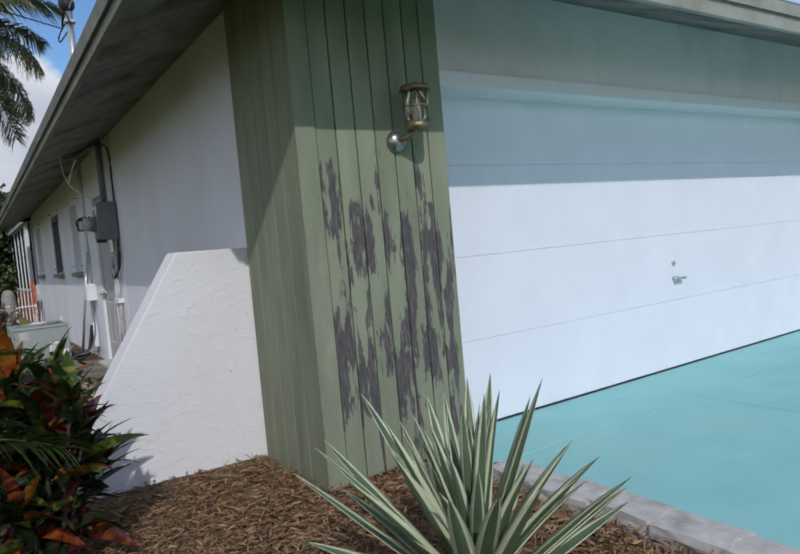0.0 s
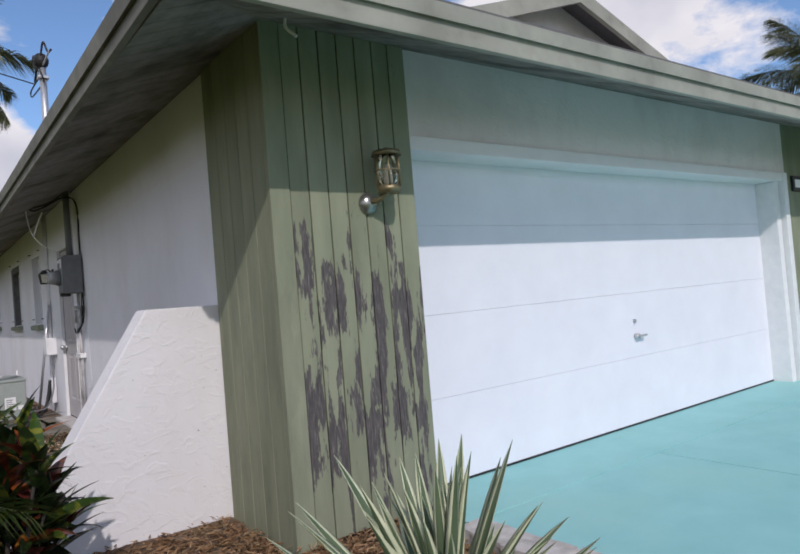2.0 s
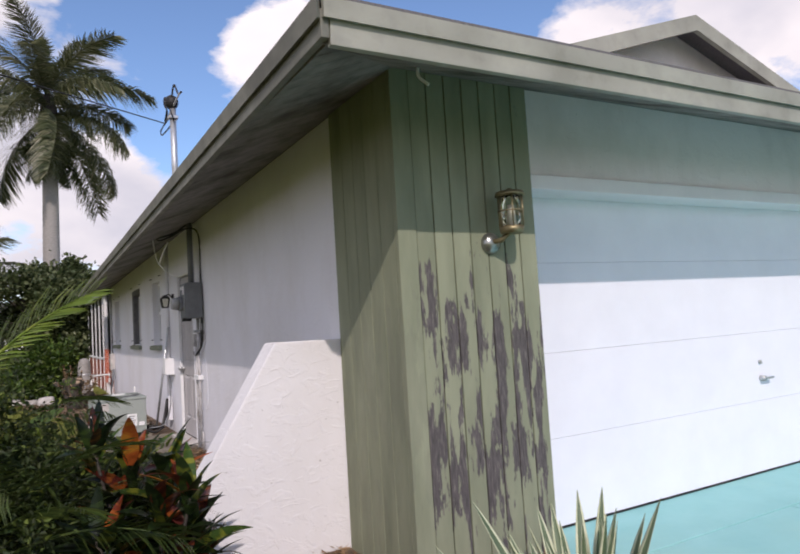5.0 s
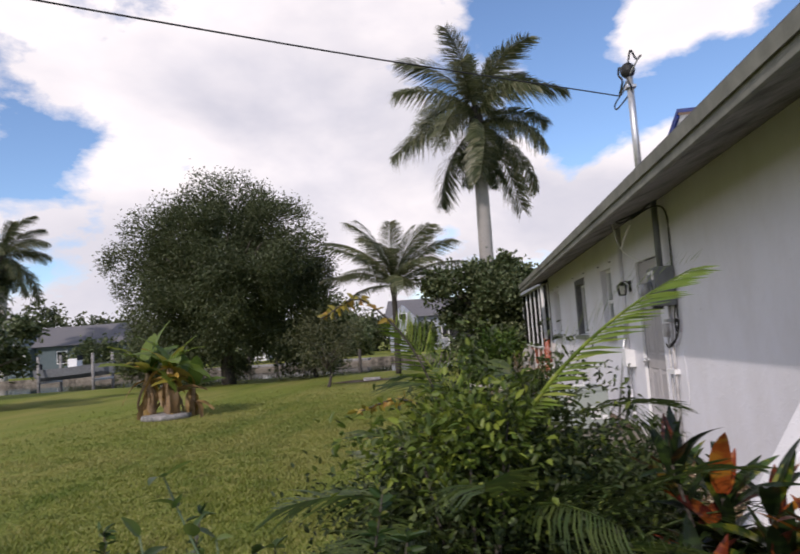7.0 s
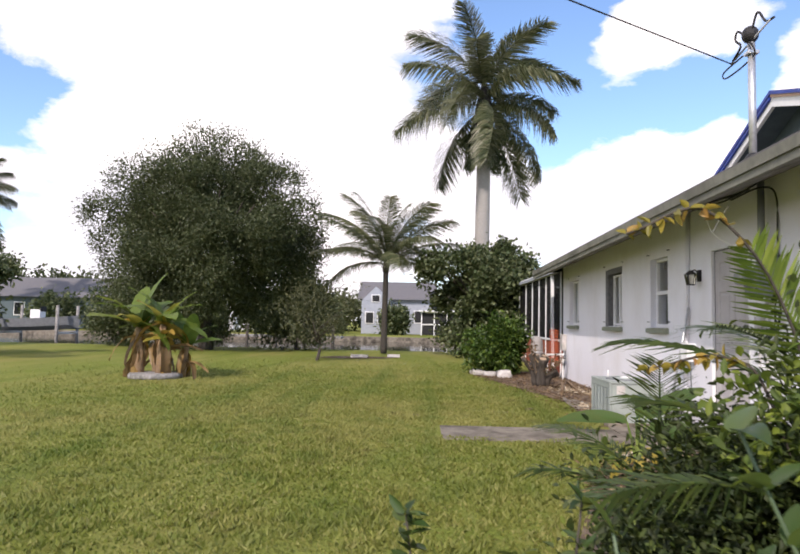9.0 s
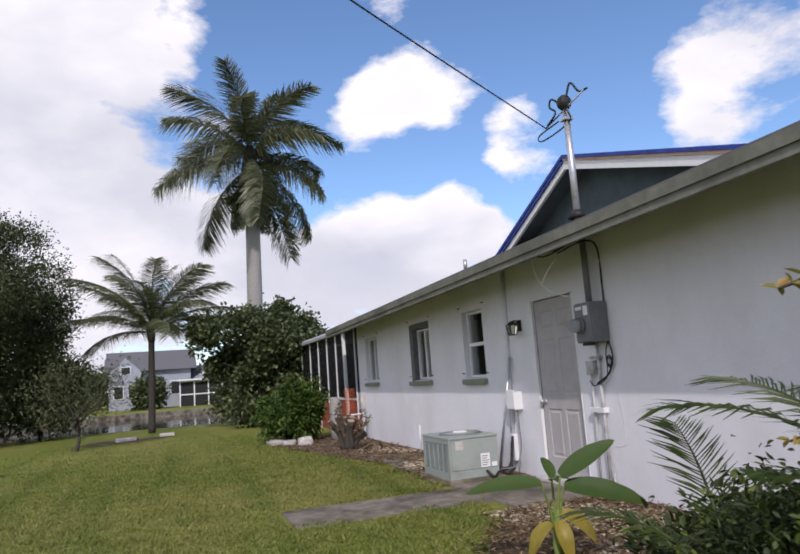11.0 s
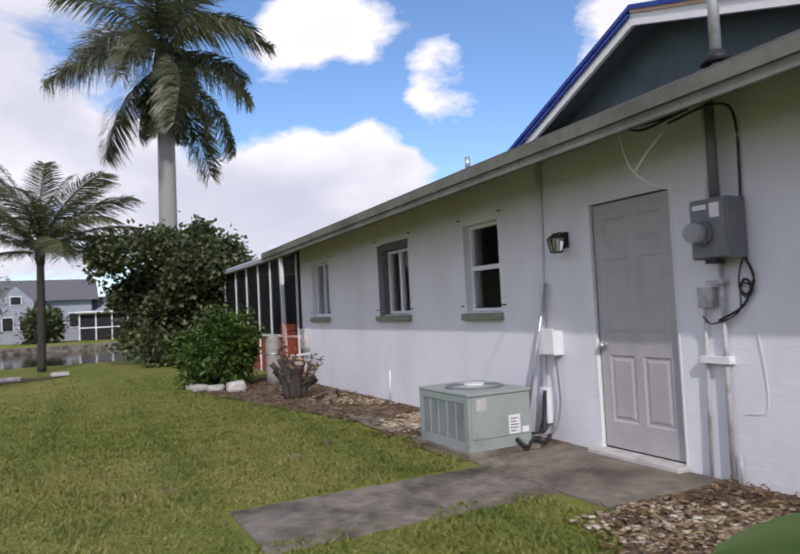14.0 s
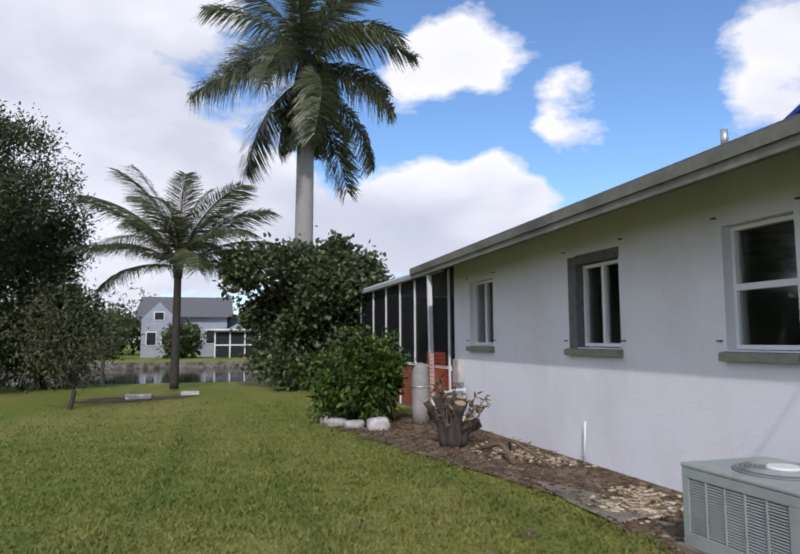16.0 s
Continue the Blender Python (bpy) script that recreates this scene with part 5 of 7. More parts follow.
def condenser():
    c = thing("air_conditioner", "square grey-green air conditioner condenser with louvred sides", "air conditioner", (0, 0, 0))
    x0, x1, y0, y1, z0, z1 = -1.0, -0.37, 1.30, 2.14, 0.05, 0.535
    boxed("base_pad", (x0 - 0.04, y0 - 0.04, 0.0), (x1 + 0.06, y1 + 0.05, 0.05), M["concrete"], c, 0.006, "dark concrete pad")
    boxed("cabinet", (x0 + 0.012, y0 + 0.004, z0), (x1, y1, z1 - 0.03), M["ac"], c, 0.008)
    # louvred west side: frame and four columns of slats
    cols = [(y0 + 0.07 + i * 0.146, y0 + 0.07 + i * 0.146 + 0.134) for i in range(5)]
    bm = bmesh.new()
    edges_ = [y0, *[v for c_ in cols for v in c_], y1]
    for k in range(0, len(edges_), 2):
        box(bm, (x0 - 0.012, edges_[k], z0 + 0.085), (x0 + 0.010, edges_[k + 1], z1 - 0.085), 0.002)
    box(bm, (x0 - 0.012, y0, z1 - 0.084), (x0 + 0.010, y1, z1 - 0.03), 0.002)
    box(bm, (x0 - 0.012, y0, z0), (x0 + 0.010, y1, z0 + 0.084), 0.002)
    part("side_frame", bm, M["ac"], c)
    boxed("coil", (x0 + 0.008, y0 + 0.08, z0 + 0.08), (x0 + 0.0115, y1 - 0.02, z1 - 0.08), M["dark"], c, 0, "dark coil behind the louvres")
    bm = bmesh.new()
    box(bm, (-0.007, 0, 0), (0.009, 0.134, 0.004), 0, m=Matrix.Rotation(radians(-32), 4, "Y"))
    sl = part("slat", bm, M["ac"], c)
    sl.location = (x0, cols[0][0], z0 + 0.095)
    first = True
    for a, b in cols:
        for k in range(20):
            if first:
                first = False
                continue
            put_part("slat", sl.data, c, Matrix.Translation((x0, a, z0 + 0.095 + k * 0.0160)))
    lid = boxed("lid", (x0 - 0.015, y0 - 0.008, z1 - 0.029), (x1 + 0.01, y1 + 0.01, z1), M["ac"], c, 0.012)
    cx, cy = (x0 + x1) / 2 + 0.02, (y0 + y1) / 2
    rod("fan_ring", (cx, cy, z1), (cx, cy, z1 + 0.012), 0.27, M["grey_metal"], c, 28, 0.255, "dark fan grille")
    for r_ in (0.11, 0.135, 0.16, 0.185, 0.21, 0.235):
        bm = bmesh.new()
        for k in range(28):
            a, b = k * math.tau / 28, (k + 1) * math.tau / 28
            cyl(bm, (cx + r_ * math.cos(a), cy + r_ * math.sin(a), z1 + 0.017), (cx + r_ * math.cos(b), cy + r_ * math.sin(b), z1 + 0.017), 0.004, seg=5)
        part("grille_wire", bm, M["ac"], c)
    rod("fan_cap", (cx, cy, z1 + 0.012), (cx, cy, z1 + 0.03), 0.095, M["pvc"], c, 24, 0.085, "white fan motor cap")
    boxed("front_panel", (x0 + 0.02, y0 - 0.004, z0 + 0.10), (x1 - 0.01, y0 + 0.004, z1 - 0.035), M["ac"], c, 0.003)
    boxed("front_base", (x0 + 0.0, y0 - 0.002, z0), (x1 - 0.005, y0 + 0.004, z0 + 0.09), M["ac"], c, 0.003)
    boxed("rating_label", (x0 + 0.07, y0 - 0.007, z1 - 0.15), (x0 + 0.17, y0 - 0.0045, z1 - 0.05), M["kerb"], c, 0, "yellowed rating plate")
    boxed("warning_label", (x1 - 0.24, y0 - 0.007, z0 + 0.11), (x1 - 0.12, y0 - 0.0045, z0 + 0.27), M["white_metal"], c, 0, "white printed sticker")
    for k in range(5):
        boxed("print_bar", (x1 - 0.225, y0 - 0.0085, z0 + 0.13 + k * 0.026), (x1 - 0.225 + 0.09 * (0.7 + 0.3 * ((k * 7) % 3) / 2), y0 - 0.0068, z0 + 0.14 + k * 0.026), M["grey_metal"], c, 0)
    boxed("small_label", (x1 - 0.10, y0 - 0.007, z0 + 0.11), (x1 - 0.03, y0 - 0.0045, z0 + 0.16), M["white_metal"], c, 0)
    cable("whip", [(x1 - 0.18, y0 - 0.02, z0 + 0.07), (x1 - 0.12, y0 - 0.09, 0.05), (x1 - 0.02, y0 - 0.04, 0.09), (x1 + 0.10, y0 - 0.04, 0.05), (x1 + 0.22, y0 + 0.02, 0.10)], 0.016, M["black"], c)


condenser()


# ---------- screened porch ----------
def porch():
    p = thing("screened_porch", "screened porch with white aluminium posts and dark mesh", "porch", (0, 0, 0), kind="structure")
    y0, y1, zt = LEN + 0.02, 15.25, 2.40
    boxed("roof", (-0.06, ROOF_END + 0.01, zt + 0.04), (4.2, y1 + 0.15, zt + 0.16), M["white_metal"], p, 0.01, "white insulated porch roof")
    boxed("gutter", (-0.11, ROOF_END + 0.02, zt + 0.03), (-0.062, y1 + 0.16, zt + 0.12), M["far_paint"], p, 0.012)
    boxed("slab", (0.0, y0, -0.1), (4.2, y1, 0.03), M["concrete"], p, 0.006)
    # back and far end coloured dark to stand in for the shaded interior
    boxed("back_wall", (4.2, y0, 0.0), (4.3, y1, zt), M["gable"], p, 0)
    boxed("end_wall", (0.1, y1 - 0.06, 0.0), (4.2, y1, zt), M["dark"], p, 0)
    ys = [15.2, 13.9, 12.75, 11.65, 10.65]
    for y in ys:
        boxed("post", (-0.02, y - 0.016, 0.0), (0.03, y + 0.016, zt + 0.04), M["white_metal"], p, 0.004)
    bm = box(bmesh.new(), (-0.035, -0.04, 0), (0.035, 0.04, 2.42), 0.005, m=Matrix.Translation((-0.03, 9.60, 0.02)) @ Matrix.Rotation(radians(-3.0), 4, "X"))
    part("post", bm, M["white_metal"], p, "leaning white post")
    boxed("post", (-0.02, 8.78, 0.0), (0.03, 8.83, zt + 0.04), M["white_metal"], p, 0.004)
    boxed("knee_rail", (-0.02, 9.66, 0.80), (0.03, y1, 0.85), M["white_metal"], p, 0.004)
    boxed("knee_rail", (-0.02, 8.84, 0.80), (0.03, 9.5, 0.85), M["white_metal"], p, 0.004)
    boxed("kick_panel", (0.004, y0, 0.03), (0.018, y1, 0.78), M["rust_panel"], p, 0, "rust-red kick panel behind the rail")
    for a, b in zip([15.2, 13.9, 12.75, 11.65, 10.65, 9.6, 8.8], [13.9, 12.75, 11.65, 10.65, 9.6, 8.83, y0]):
        s = boxed("screen", (0.004, b, 0.86), (0.008, a, zt + 0.03), M["screen"], p, 0, "dark insect screen")
    return p


porch()
nt = thing("safety_net", "orange plastic safety netting wrapped round the porch post", "netting", (0, 0, 0))
bm = bmesh.new()
for k in range(12):
    z = 0.32 + k * 0.066
    cyl(bm, (-0.075, 9.78 - 0.02, z), (-0.075, 9.46, z + 0.006), 0.006, seg=5)
    cyl(bm, (-0.06, 9.45, z), (-0.05, 8.85, z * 1.05 - 0.05), 0.0035, seg=5)
part("mesh", bm, M["orange"], nt)
bm = bmesh.new()
for k in range(10):
    y = 8.87 + k * 0.095
    cyl(bm, (-0.07, y, 0.28), (-0.07, y, 1.08), 0.0035, seg=5)
part("mesh", bm, M["orange"], nt)

tk = thing("water_tank", "grey-white cylindrical tank with a domed top", "tank", (0, 0, 0))
bm = bmesh.new()
tube(bm, [(-0.62, 8.45, z) for z in (0.0, 0.25, 0.5, 0.72, 0.80, 0.87, 0.91, 0.93)], [0.135, 0.14, 0.14, 0.14, 0.132, 0.108, 0.07, 0.02], 20)
part("shell", bm, M["tank"], tk)
bm = bmesh.new()
tube(bm, [(-0.62, 8.45, z) for z in (0.55, 0.565, 0.58)], [0.142, 0.146, 0.142], 20)
part("band", bm, M["galv"], tk)
pf = thing("pipe_frame", "white plastic pipe stand by the porch", "pipe", (0, 0, 0))
cable("pipe", [(-0.55, 7.55, 0.0), (-0.55, 7.55, 0.52), (-0.53, 7.56, 0.55), (-0.20, 7.75, 0.55), (-0.18, 7.76, 0.52), (-0.18, 7.76, 0.0)], 0.022, M["pvc"], pf)
ub = thing("utility_box", "beige utility box with a bent conduit on the wall end", "utility box", (0, 0, 0))
boxed("box", (-0.10, 8.20, 0.62), (-0.004, 8.42, 0.98), M["kerb"], ub, 0.01)
cable("conduit", [(-0.05, 8.22, 0.64), (-0.06, 8.12, 0.50), (-0.10, 7.9, 0.42), (-0.12, 8.0, 0.22), (-0.16, 8.15, 0.0)], 0.022, M["grey_metal"], ub)


# ---------- plants by the garage ----------
RNG = np.random.default_rng(7)


def agave(loc):
    a = thing("variegated_agave", "spiky agave with cream-edged green leaves in the mulch", "agave", loc)
    rng = np.random.default_rng(3)
    variants = []
    for k in range(5):
        L, W = (0.70, 0.66, 0.75, 0.63, 0.77)[k], (0.086, 0.092, 0.082, 0.088, 0.078)[k]
        arch = (0.02, 0.10, 0.05, 0.16, 0.0)[k]
        bm = bmesh.new()
        rows = []
        for i in range(9):
            s = i / 8
            w = W * 0.5 * (0.55 + 0.9 * s) * (1 - s ** 2.2) + 0.001
            c = Vector((L * s, 0, -L * arch * s * s))
            prof = [(-1.0, 0.32), (-0.58, 0.10), (0, 0.0), (0.58, 0.10), (1.0, 0.32)]
            rows.append([bm.verts.new(c + Vector((0, u * w, h_ * w))) for u, h_ in prof])
            for u, h_ in [(-0.55, -0.02), (0, -0.30), (0.55, -0.02)]:
                rows[-1].append(bm.verts.new(c + Vector((0, u * w, h_ * w))))
        for p, q in zip(rows, rows[1:]):
            for j in range(4):
                f = bm.faces.new((p[j], p[j + 1], q[j + 1], q[j]))
                f.material_index, f.smooth = (1 if j in (0, 3) else 0), True
            for j, k2, mi in ((0, 5, 1), (5, 6, 0), (6, 7, 0), (7, 4, 1)):
                f = bm.faces.new((p[j], q[j], q[k2], p[k2]))
                f.material_index, f.smooth = mi, True
        me = bpy.data.meshes.new("leaf")
        bm.normal_update()
        bm.to_mesh(me)
        bm.free()
        me.materials.append(M["agave_mid"])
        me.materials.append(M["agave_rim"])
        variants.append(me)
    n = 58
    for i in range(n):
        s = i / n
        az_ = i * 2.39996 + rng.uniform(-0.15, 0.15)
        el = 20 + 66 * s ** 0.6 + rng.uniform(-5, 5)
        sc = rng.uniform(0.80, 1.02) * (0.90 if el > 70 else 1.0)
        m = Matrix.Translation((0, 0, 0.04 + 0.10 * s)) @ Matrix.Rotation(az_, 4, "Z") @ Matrix.Rotation(radians(-el), 4, "Y") @ Matrix.Rotation(rng.uniform(-0.3, 0.3), 4, "X") @ Matrix.Translation((0.03, 0, 0)) @ Matrix.Scale(sc, 4)
        put_part("leaf", variants[i % 5], a, m)
    return a


agave((-0.20, -6.52, -0.09))


def croton(loc, h, count, seed):
    """Whorls of long leathery leaves at the tips of upright stems."""
    c = thing("croton_bush", "croton shrub with large dark green, red and yellow leaves", "shrub", loc)
    rng = np.random.default_rng(seed)
    vs = []
    for k in range(6):
        me = blade_mesh((0.23, 0.26, 0.20, 0.28, 0.24, 0.22)[k], (0.080, 0.088, 0.074, 0.082, 0.090, 0.070)[k], (0.30, 0.62, 0.12, 0.85, 0.45, 0.2)[k], 0.26, 8, 0.0, None, 0.18)
        me.materials.append(M["croton"])
        vs.append(me)
    stems = []
    for k in range(13):
        a, rr = k * 2.4, 0.05 + 0.22 * (k / 12) ** 0.6
        top = Vector((math.cos(a) * rr, math.sin(a) * rr, h * rng.uniform(0.34, 0.86)))
        base = Vector((math.cos(a) * 0.05, math.sin(a) * 0.05, 0))
        mid = base.lerp(top, 0.5) + Vector((0, 0, 0.06))
        part("stem", tube(bmesh.new(), smooth_path([base, mid, top], 4), [0.013 - 0.0009 * i for i in range(9)], 6), M["bark"], c)
        stems.append((base, mid, top))
    for i in range(count):
        b, m_, t = stems[i % len(stems)]
        s = 1.0 - 0.75 * rng.random() ** 1.7
        p = b.lerp(m_, s * 2) if s < 0.5 else m_.lerp(t, s * 2 - 1)
        az_ = i * 2.39996 + rng.uniform(-0.5, 0.5)
        el = -8 + 62 * s ** 2 + rng.uniform(-24, 20)
        mm = Matrix.Translation(p) @ Matrix.Rotation(az_, 4, "Z") @ Matrix.Rotation(radians(-el), 4, "Y") @ Matrix.Rotation(rng.uniform(-0.6, 0.6), 4, "X") @ Matrix.Translation((0.02, 0, 0)) @ Matrix.Scale(rng.uniform(0.72, 1.08), 4)
        put_part("leaf", vs[i % 6], c, mm)
    return c


croton((-1.29, -5.14, -0.09), 1.12, 400, 5)

# mulch chips round the pier: countless, so one object
n = 30000
p = np.stack([RNG.uniform(-1.35, 0.82, n), RNG.uniform(-6.9, -4.35, n), RNG.uniform(0.02, 0.075, n)], axis=1)
p = p[(p[:, 0] < 0.8) & ~((p[:, 0] > -0.05) & (p[:, 1] > -5.16))]
p[:, 2] += [dip(a, b) for a, b in p[:, :2]]
w = RNG.normal(size=p.shape) * np.array([1, 1, 0.22])
v, f = leaves_np(RNG, p, w, 0.052, 0.008, 0.3, 0.05)
tagged(poly_np("mulch", v, f, M["mulch"]), "reddish-brown shredded bark mulch", "mulch", kind="stuff")


def rocks(name, rng, pts, size, flat=0.5):
    """Rounded uneven stones: eight-cornered lumps."""
    n = len(pts)
    base = np.array([(x, y, z) for x in (-1, 1) for y in (-1, 1) for z in (-1, 1)], dtype=float)
    v = base[None] * rng.uniform(0.35, 0.62, (n, 8, 3))
    s = size * rng.uniform(0.5, 1.4, (n, 1, 1)) * np.array([1, 0.8, flat])
    a = rng.uniform(0, math.tau, n)
    v = v * s
    c, sn = np.cos(a)[:, None], np.sin(a)[:, None]
    x = v[..., 0] * c - v[..., 1] * sn
    y = v[..., 0] * sn + v[..., 1] * c
    v = np.stack([x, y, v[..., 2]], axis=2) + pts[:, None, :]
    q = np.array([(0, 1, 3, 2), (4, 6, 7, 5), (0, 4, 5, 1), (2, 3, 7, 6), (0, 2, 6, 4), (1, 5, 7, 3)])
    f = ((np.arange(n) * 8)[:, None, None] + q[None]).reshape(-1, 4)
    return v.reshape(-1, 3), f


# pale gravel along the side wall
n = 6500
p = np.concatenate([np.stack([RNG.uniform(-1.45, -0.03, n), RNG.uniform(-4.1, -0.35, n), np.full(n, 0.02)], axis=1),
                    np.stack([RNG.uniform(-1.0, -0.06, 13000), RNG.uniform(2.2, 6.4, 13000), np.full(13000, 0.020)], axis=1)])
keep = np.array([noise.noise(Vector((x * 1.3, y * 1.1, 0.2))) * 1.5 - 0.05 > RNG.uniform(-0.3, 0.75) for x, y, _ in p])
p = p[keep]
p = p[(p[:, 1] < 2) | (RNG.random(len(p)) < np.exp(-((p[:, 0] + 0.50) / 0.28) ** 2) * np.exp(-((p[:, 1] - 3.7) / 1.5) ** 2))]
v, f = rocks("gravel", RNG, p, 0.038, 0.35)
tagged(poly_np("gravel", v, f, M["pebble"]), "pale shell gravel scattered over the bed", "gravel", kind="stuff")
# twigs and chips on the back bed
def bed_edge(y):
    return np.interp(y, [1.2, 2.4, 3.4, 4.4, 5.6, 7.2, 8.8, 9.6], [-1.15, -1.1, -1.0, -1.15, -1.45, -1.75, -2.05, -1.6]) + 0.07 * np.sin(y * 6.1) + 0.05 * np.sin(y * 13.3)


bed("concrete_patch", [(-1.08, 2.75), (-0.72, 2.80), (-0.66, 3.35), (-0.80, 3.9), (-0.98, 4.15), (-1.06, 3.4)], 0.022, M["concrete"], "worn grey concrete patch at the edge of the bed", "concrete")
n = 5200
p = np.stack([RNG.uniform(-2.1, -0.05, n), RNG.uniform(1.9, 9.3, n), RNG.uniform(0.012, 0.035, n)], axis=1)
p = p[p[:, 0] > bed_edge(p[:, 1]) - RNG.exponential(0.10, n)]
w = RNG.normal(size=p.shape) * np.array([1, 1, 0.2])
v, f = leaves_np(RNG, p, w, 0.065, 0.014, 0.3, 0.05)
p = np.stack([RNG.uniform(-2.1, -0.05, 9000), RNG.uniform(-4.2, -0.4, 9000), RNG.uniform(0.016, 0.055, 9000)], axis=1)
p = p[p[:, 0] > np.interp(p[:, 1], [-4.4, -3.0, -1.4, -0.35], [-2.3, -2.4, -1.9, -1.1]) - RNG.exponential(0.08, 9000)]
w = RNG.normal(size=p.shape) * np.array([1, 1, 0.2])
v2, f2 = leaves_np(RNG, p, w, 0.06, 0.014, 0.3, 0.05)
v, f = np.concatenate([v, v2]), np.concatenate([f, f2 + len(v)])
tagged(poly_np("bed_litter", v, f, M["litter"]), "brown twigs and dead leaves over bare soil", "leaf litter", kind="stuff")


def stone(name, loc, dims, mat, label, seed, cat="stone", group=""):
    rng = np.random.default_rng(seed)
    bm = bmesh.new()
    bmesh.ops.create_cube(bm, size=1)
    bmesh.ops.subdivide_edges(bm, edges=bm.edges[:], cuts=3, use_grid_fill=True)
    for vv in bm.verts:
        d = vv.co.normalized() * 0.62
        vv.co = vv.co.lerp(d, 0.45 if cat == "rock" else 0.05)
        vv.co += Vector([noise.noise(vv.co * 3 + Vector((seed, i, 0))) * (0.12 if cat == "rock" else 0.07) for i in range(3)])
        vv.co = Vector((vv.co.x * dims[0], vv.co.y * dims[1], vv.co.z * dims[2]))
    for f in bm.faces:
        f.smooth = cat == "rock"
    ob = part(name, bm, mat)
    ob.location = loc
    ob.rotation_euler = (0, 0, rng.uniform(-0.4, 0.4) if cat == "rock" else rng.uniform(-0.1, 0.1))
    return tagged(ob, label, cat, group)


for i, (x, y) in enumerate([(0.71, -5.80), (0.70, -6.11), (0.72, -6.42), (0.72, -6.73), (0.70, -7.04), (0.68, -7.35)]):
    stone("edging_block", (x, y, -0.045), (0.19, 0.31, 0.12), M["kerb"], "pale concrete edging block along the driveway", 20 + i, "edging", "edging blocks by the driveway")
for i, (x, y) in enumerate([(-0.72, -6.95), (-1.02, -6.93), (-1.32, -6.9)]):
    stone("bed_rock", (x, y, 0.05 + dip(x, y)), (0.30, 0.20, 0.16), M["stone"], "dark lichened rock edging the mulch bed", 40 + i, "rock", "rocks of the bed")
for i, (x, y, s) in enumerate([(-1.98, 8.95, 0.22), (-1.90, 8.60, 0.26), (-1.70, 8.32, 0.28), (-1.40, 8.05, 0.30), (-1.92, 9.3, 0.24)]):
    stone("white_rock", (x, y, 0.05), (s, s * 0.8, 0.12 if i != 3 else 0.22), M["kerb"], "chalky white rock round the shrub", 60 + i, "rock", "rocks round the shrub")
for i, (x, y, s) in enumerate([(-5.25, 14.85, 0.55), (-4.15, 15.5, 0.4)]):
    stone("lawn_slab", (x, y, 0.03), (s, s * 0.5, 0.10), M["kerb"], "small pale concrete slab lying in the lawn", 80 + i, "slab", "slabs in the lawn")
bed("dirt_patch", [(-6.6, 14.2), (-5.4, 14.0), (-4.3, 14.7), (-3.9, 15.4), (-5.0, 15.3), (-6.2, 15.1)], 0.0, M["soil"], "worn patch of bare earth in the lawn", "dirt")


for k, (bx, by, br_) in enumerate([(-2.15, 2.35, 0.17), (-1.75, 2.75, 0.10), (-2.75, 3.3, 0.09), (-3.3, 1.9, 0.10)]):
    ring = [(bx + br_ * (1.5 * math.cos(a * 0.7)) * (0.7 + 0.5 * noise.noise(Vector((k, a, 0.5)))), by + br_ * math.sin(a * 0.7) * (0.8 + 0.6 * noise.noise(Vector((a, k, 0.9))))) for a in range(9)]
    bed("bare_patch", ring, 0.003, M["soil"], "small bare brown patch worn into the lawn", "dirt")


# ---------- shrubs beside the wall ----------
def hedge(name, label, centre, radii, clumps, per, leaf, mat, seed, size=0.07):
    h = thing(name, label, "shrub", (centre[0], centre[1], 0))
    rng = np.random.default_rng(seed)
    bm = bmesh.new()
    for k in range(7):
        a = k * 2.4
        t = Vector((math.cos(a) * radii[0] * 0.6, math.sin(a) * radii[1] * 0.6, centre[2] + radii[2] * 0.4))
        tube(bm, smooth_path([(0, 0, 0), t * 0.5 + Vector((0, 0, 0.1)), t], 4), [0.010 - 0.0009 * i for i in range(9)], 6)
    part("branch", bm, M["bark"], h)
    crown("foliage", rng, (0, 0, centre[2]), radii, clumps, per, size, leaf, mat, h, 0.2, 0.42, 0.1, floor=0.03)
    return h


hedge("leafy_shrub", "dense green shrub tangled with palm leaves", (-2.12, -4.80, 0.54), (0.52, 0.58, 0.58), 520, 84, (0.031, 0.015), M["leaf_hedge"], 11)
hedge("leafy_shrub", "low dark green shrub on the gravel by the wall", (-1.42, -3.45, 0.26), (0.46, 0.52, 0.32), 220, 38, (0.065, 0.034), M["leaf_hedge"], 12)
hedge("leafy_shrub", "low green shrub with yellowing leaves", (-2.30, -4.45, 0.36), (0.32, 0.40, 0.36), 150, 36, (0.055, 0.028), M["leaf_hedge"], 13)
hedge("light_shrub", "bright lime-green leafy shrub top", (-2.20, -5.18, 1.01), (0.28, 0.24, 0.17), 60, 28, (0.038, 0.019), M["leaf_lime"], 14, 0.05)
hedge("light_shrub", "lime-green sprig among the darker leaves", (-1.98, -4.76, 0.93), (0.22, 0.18, 0.12), 18, 24, (0.045, 0.021), M["leaf_lime"], 17, 0.06)

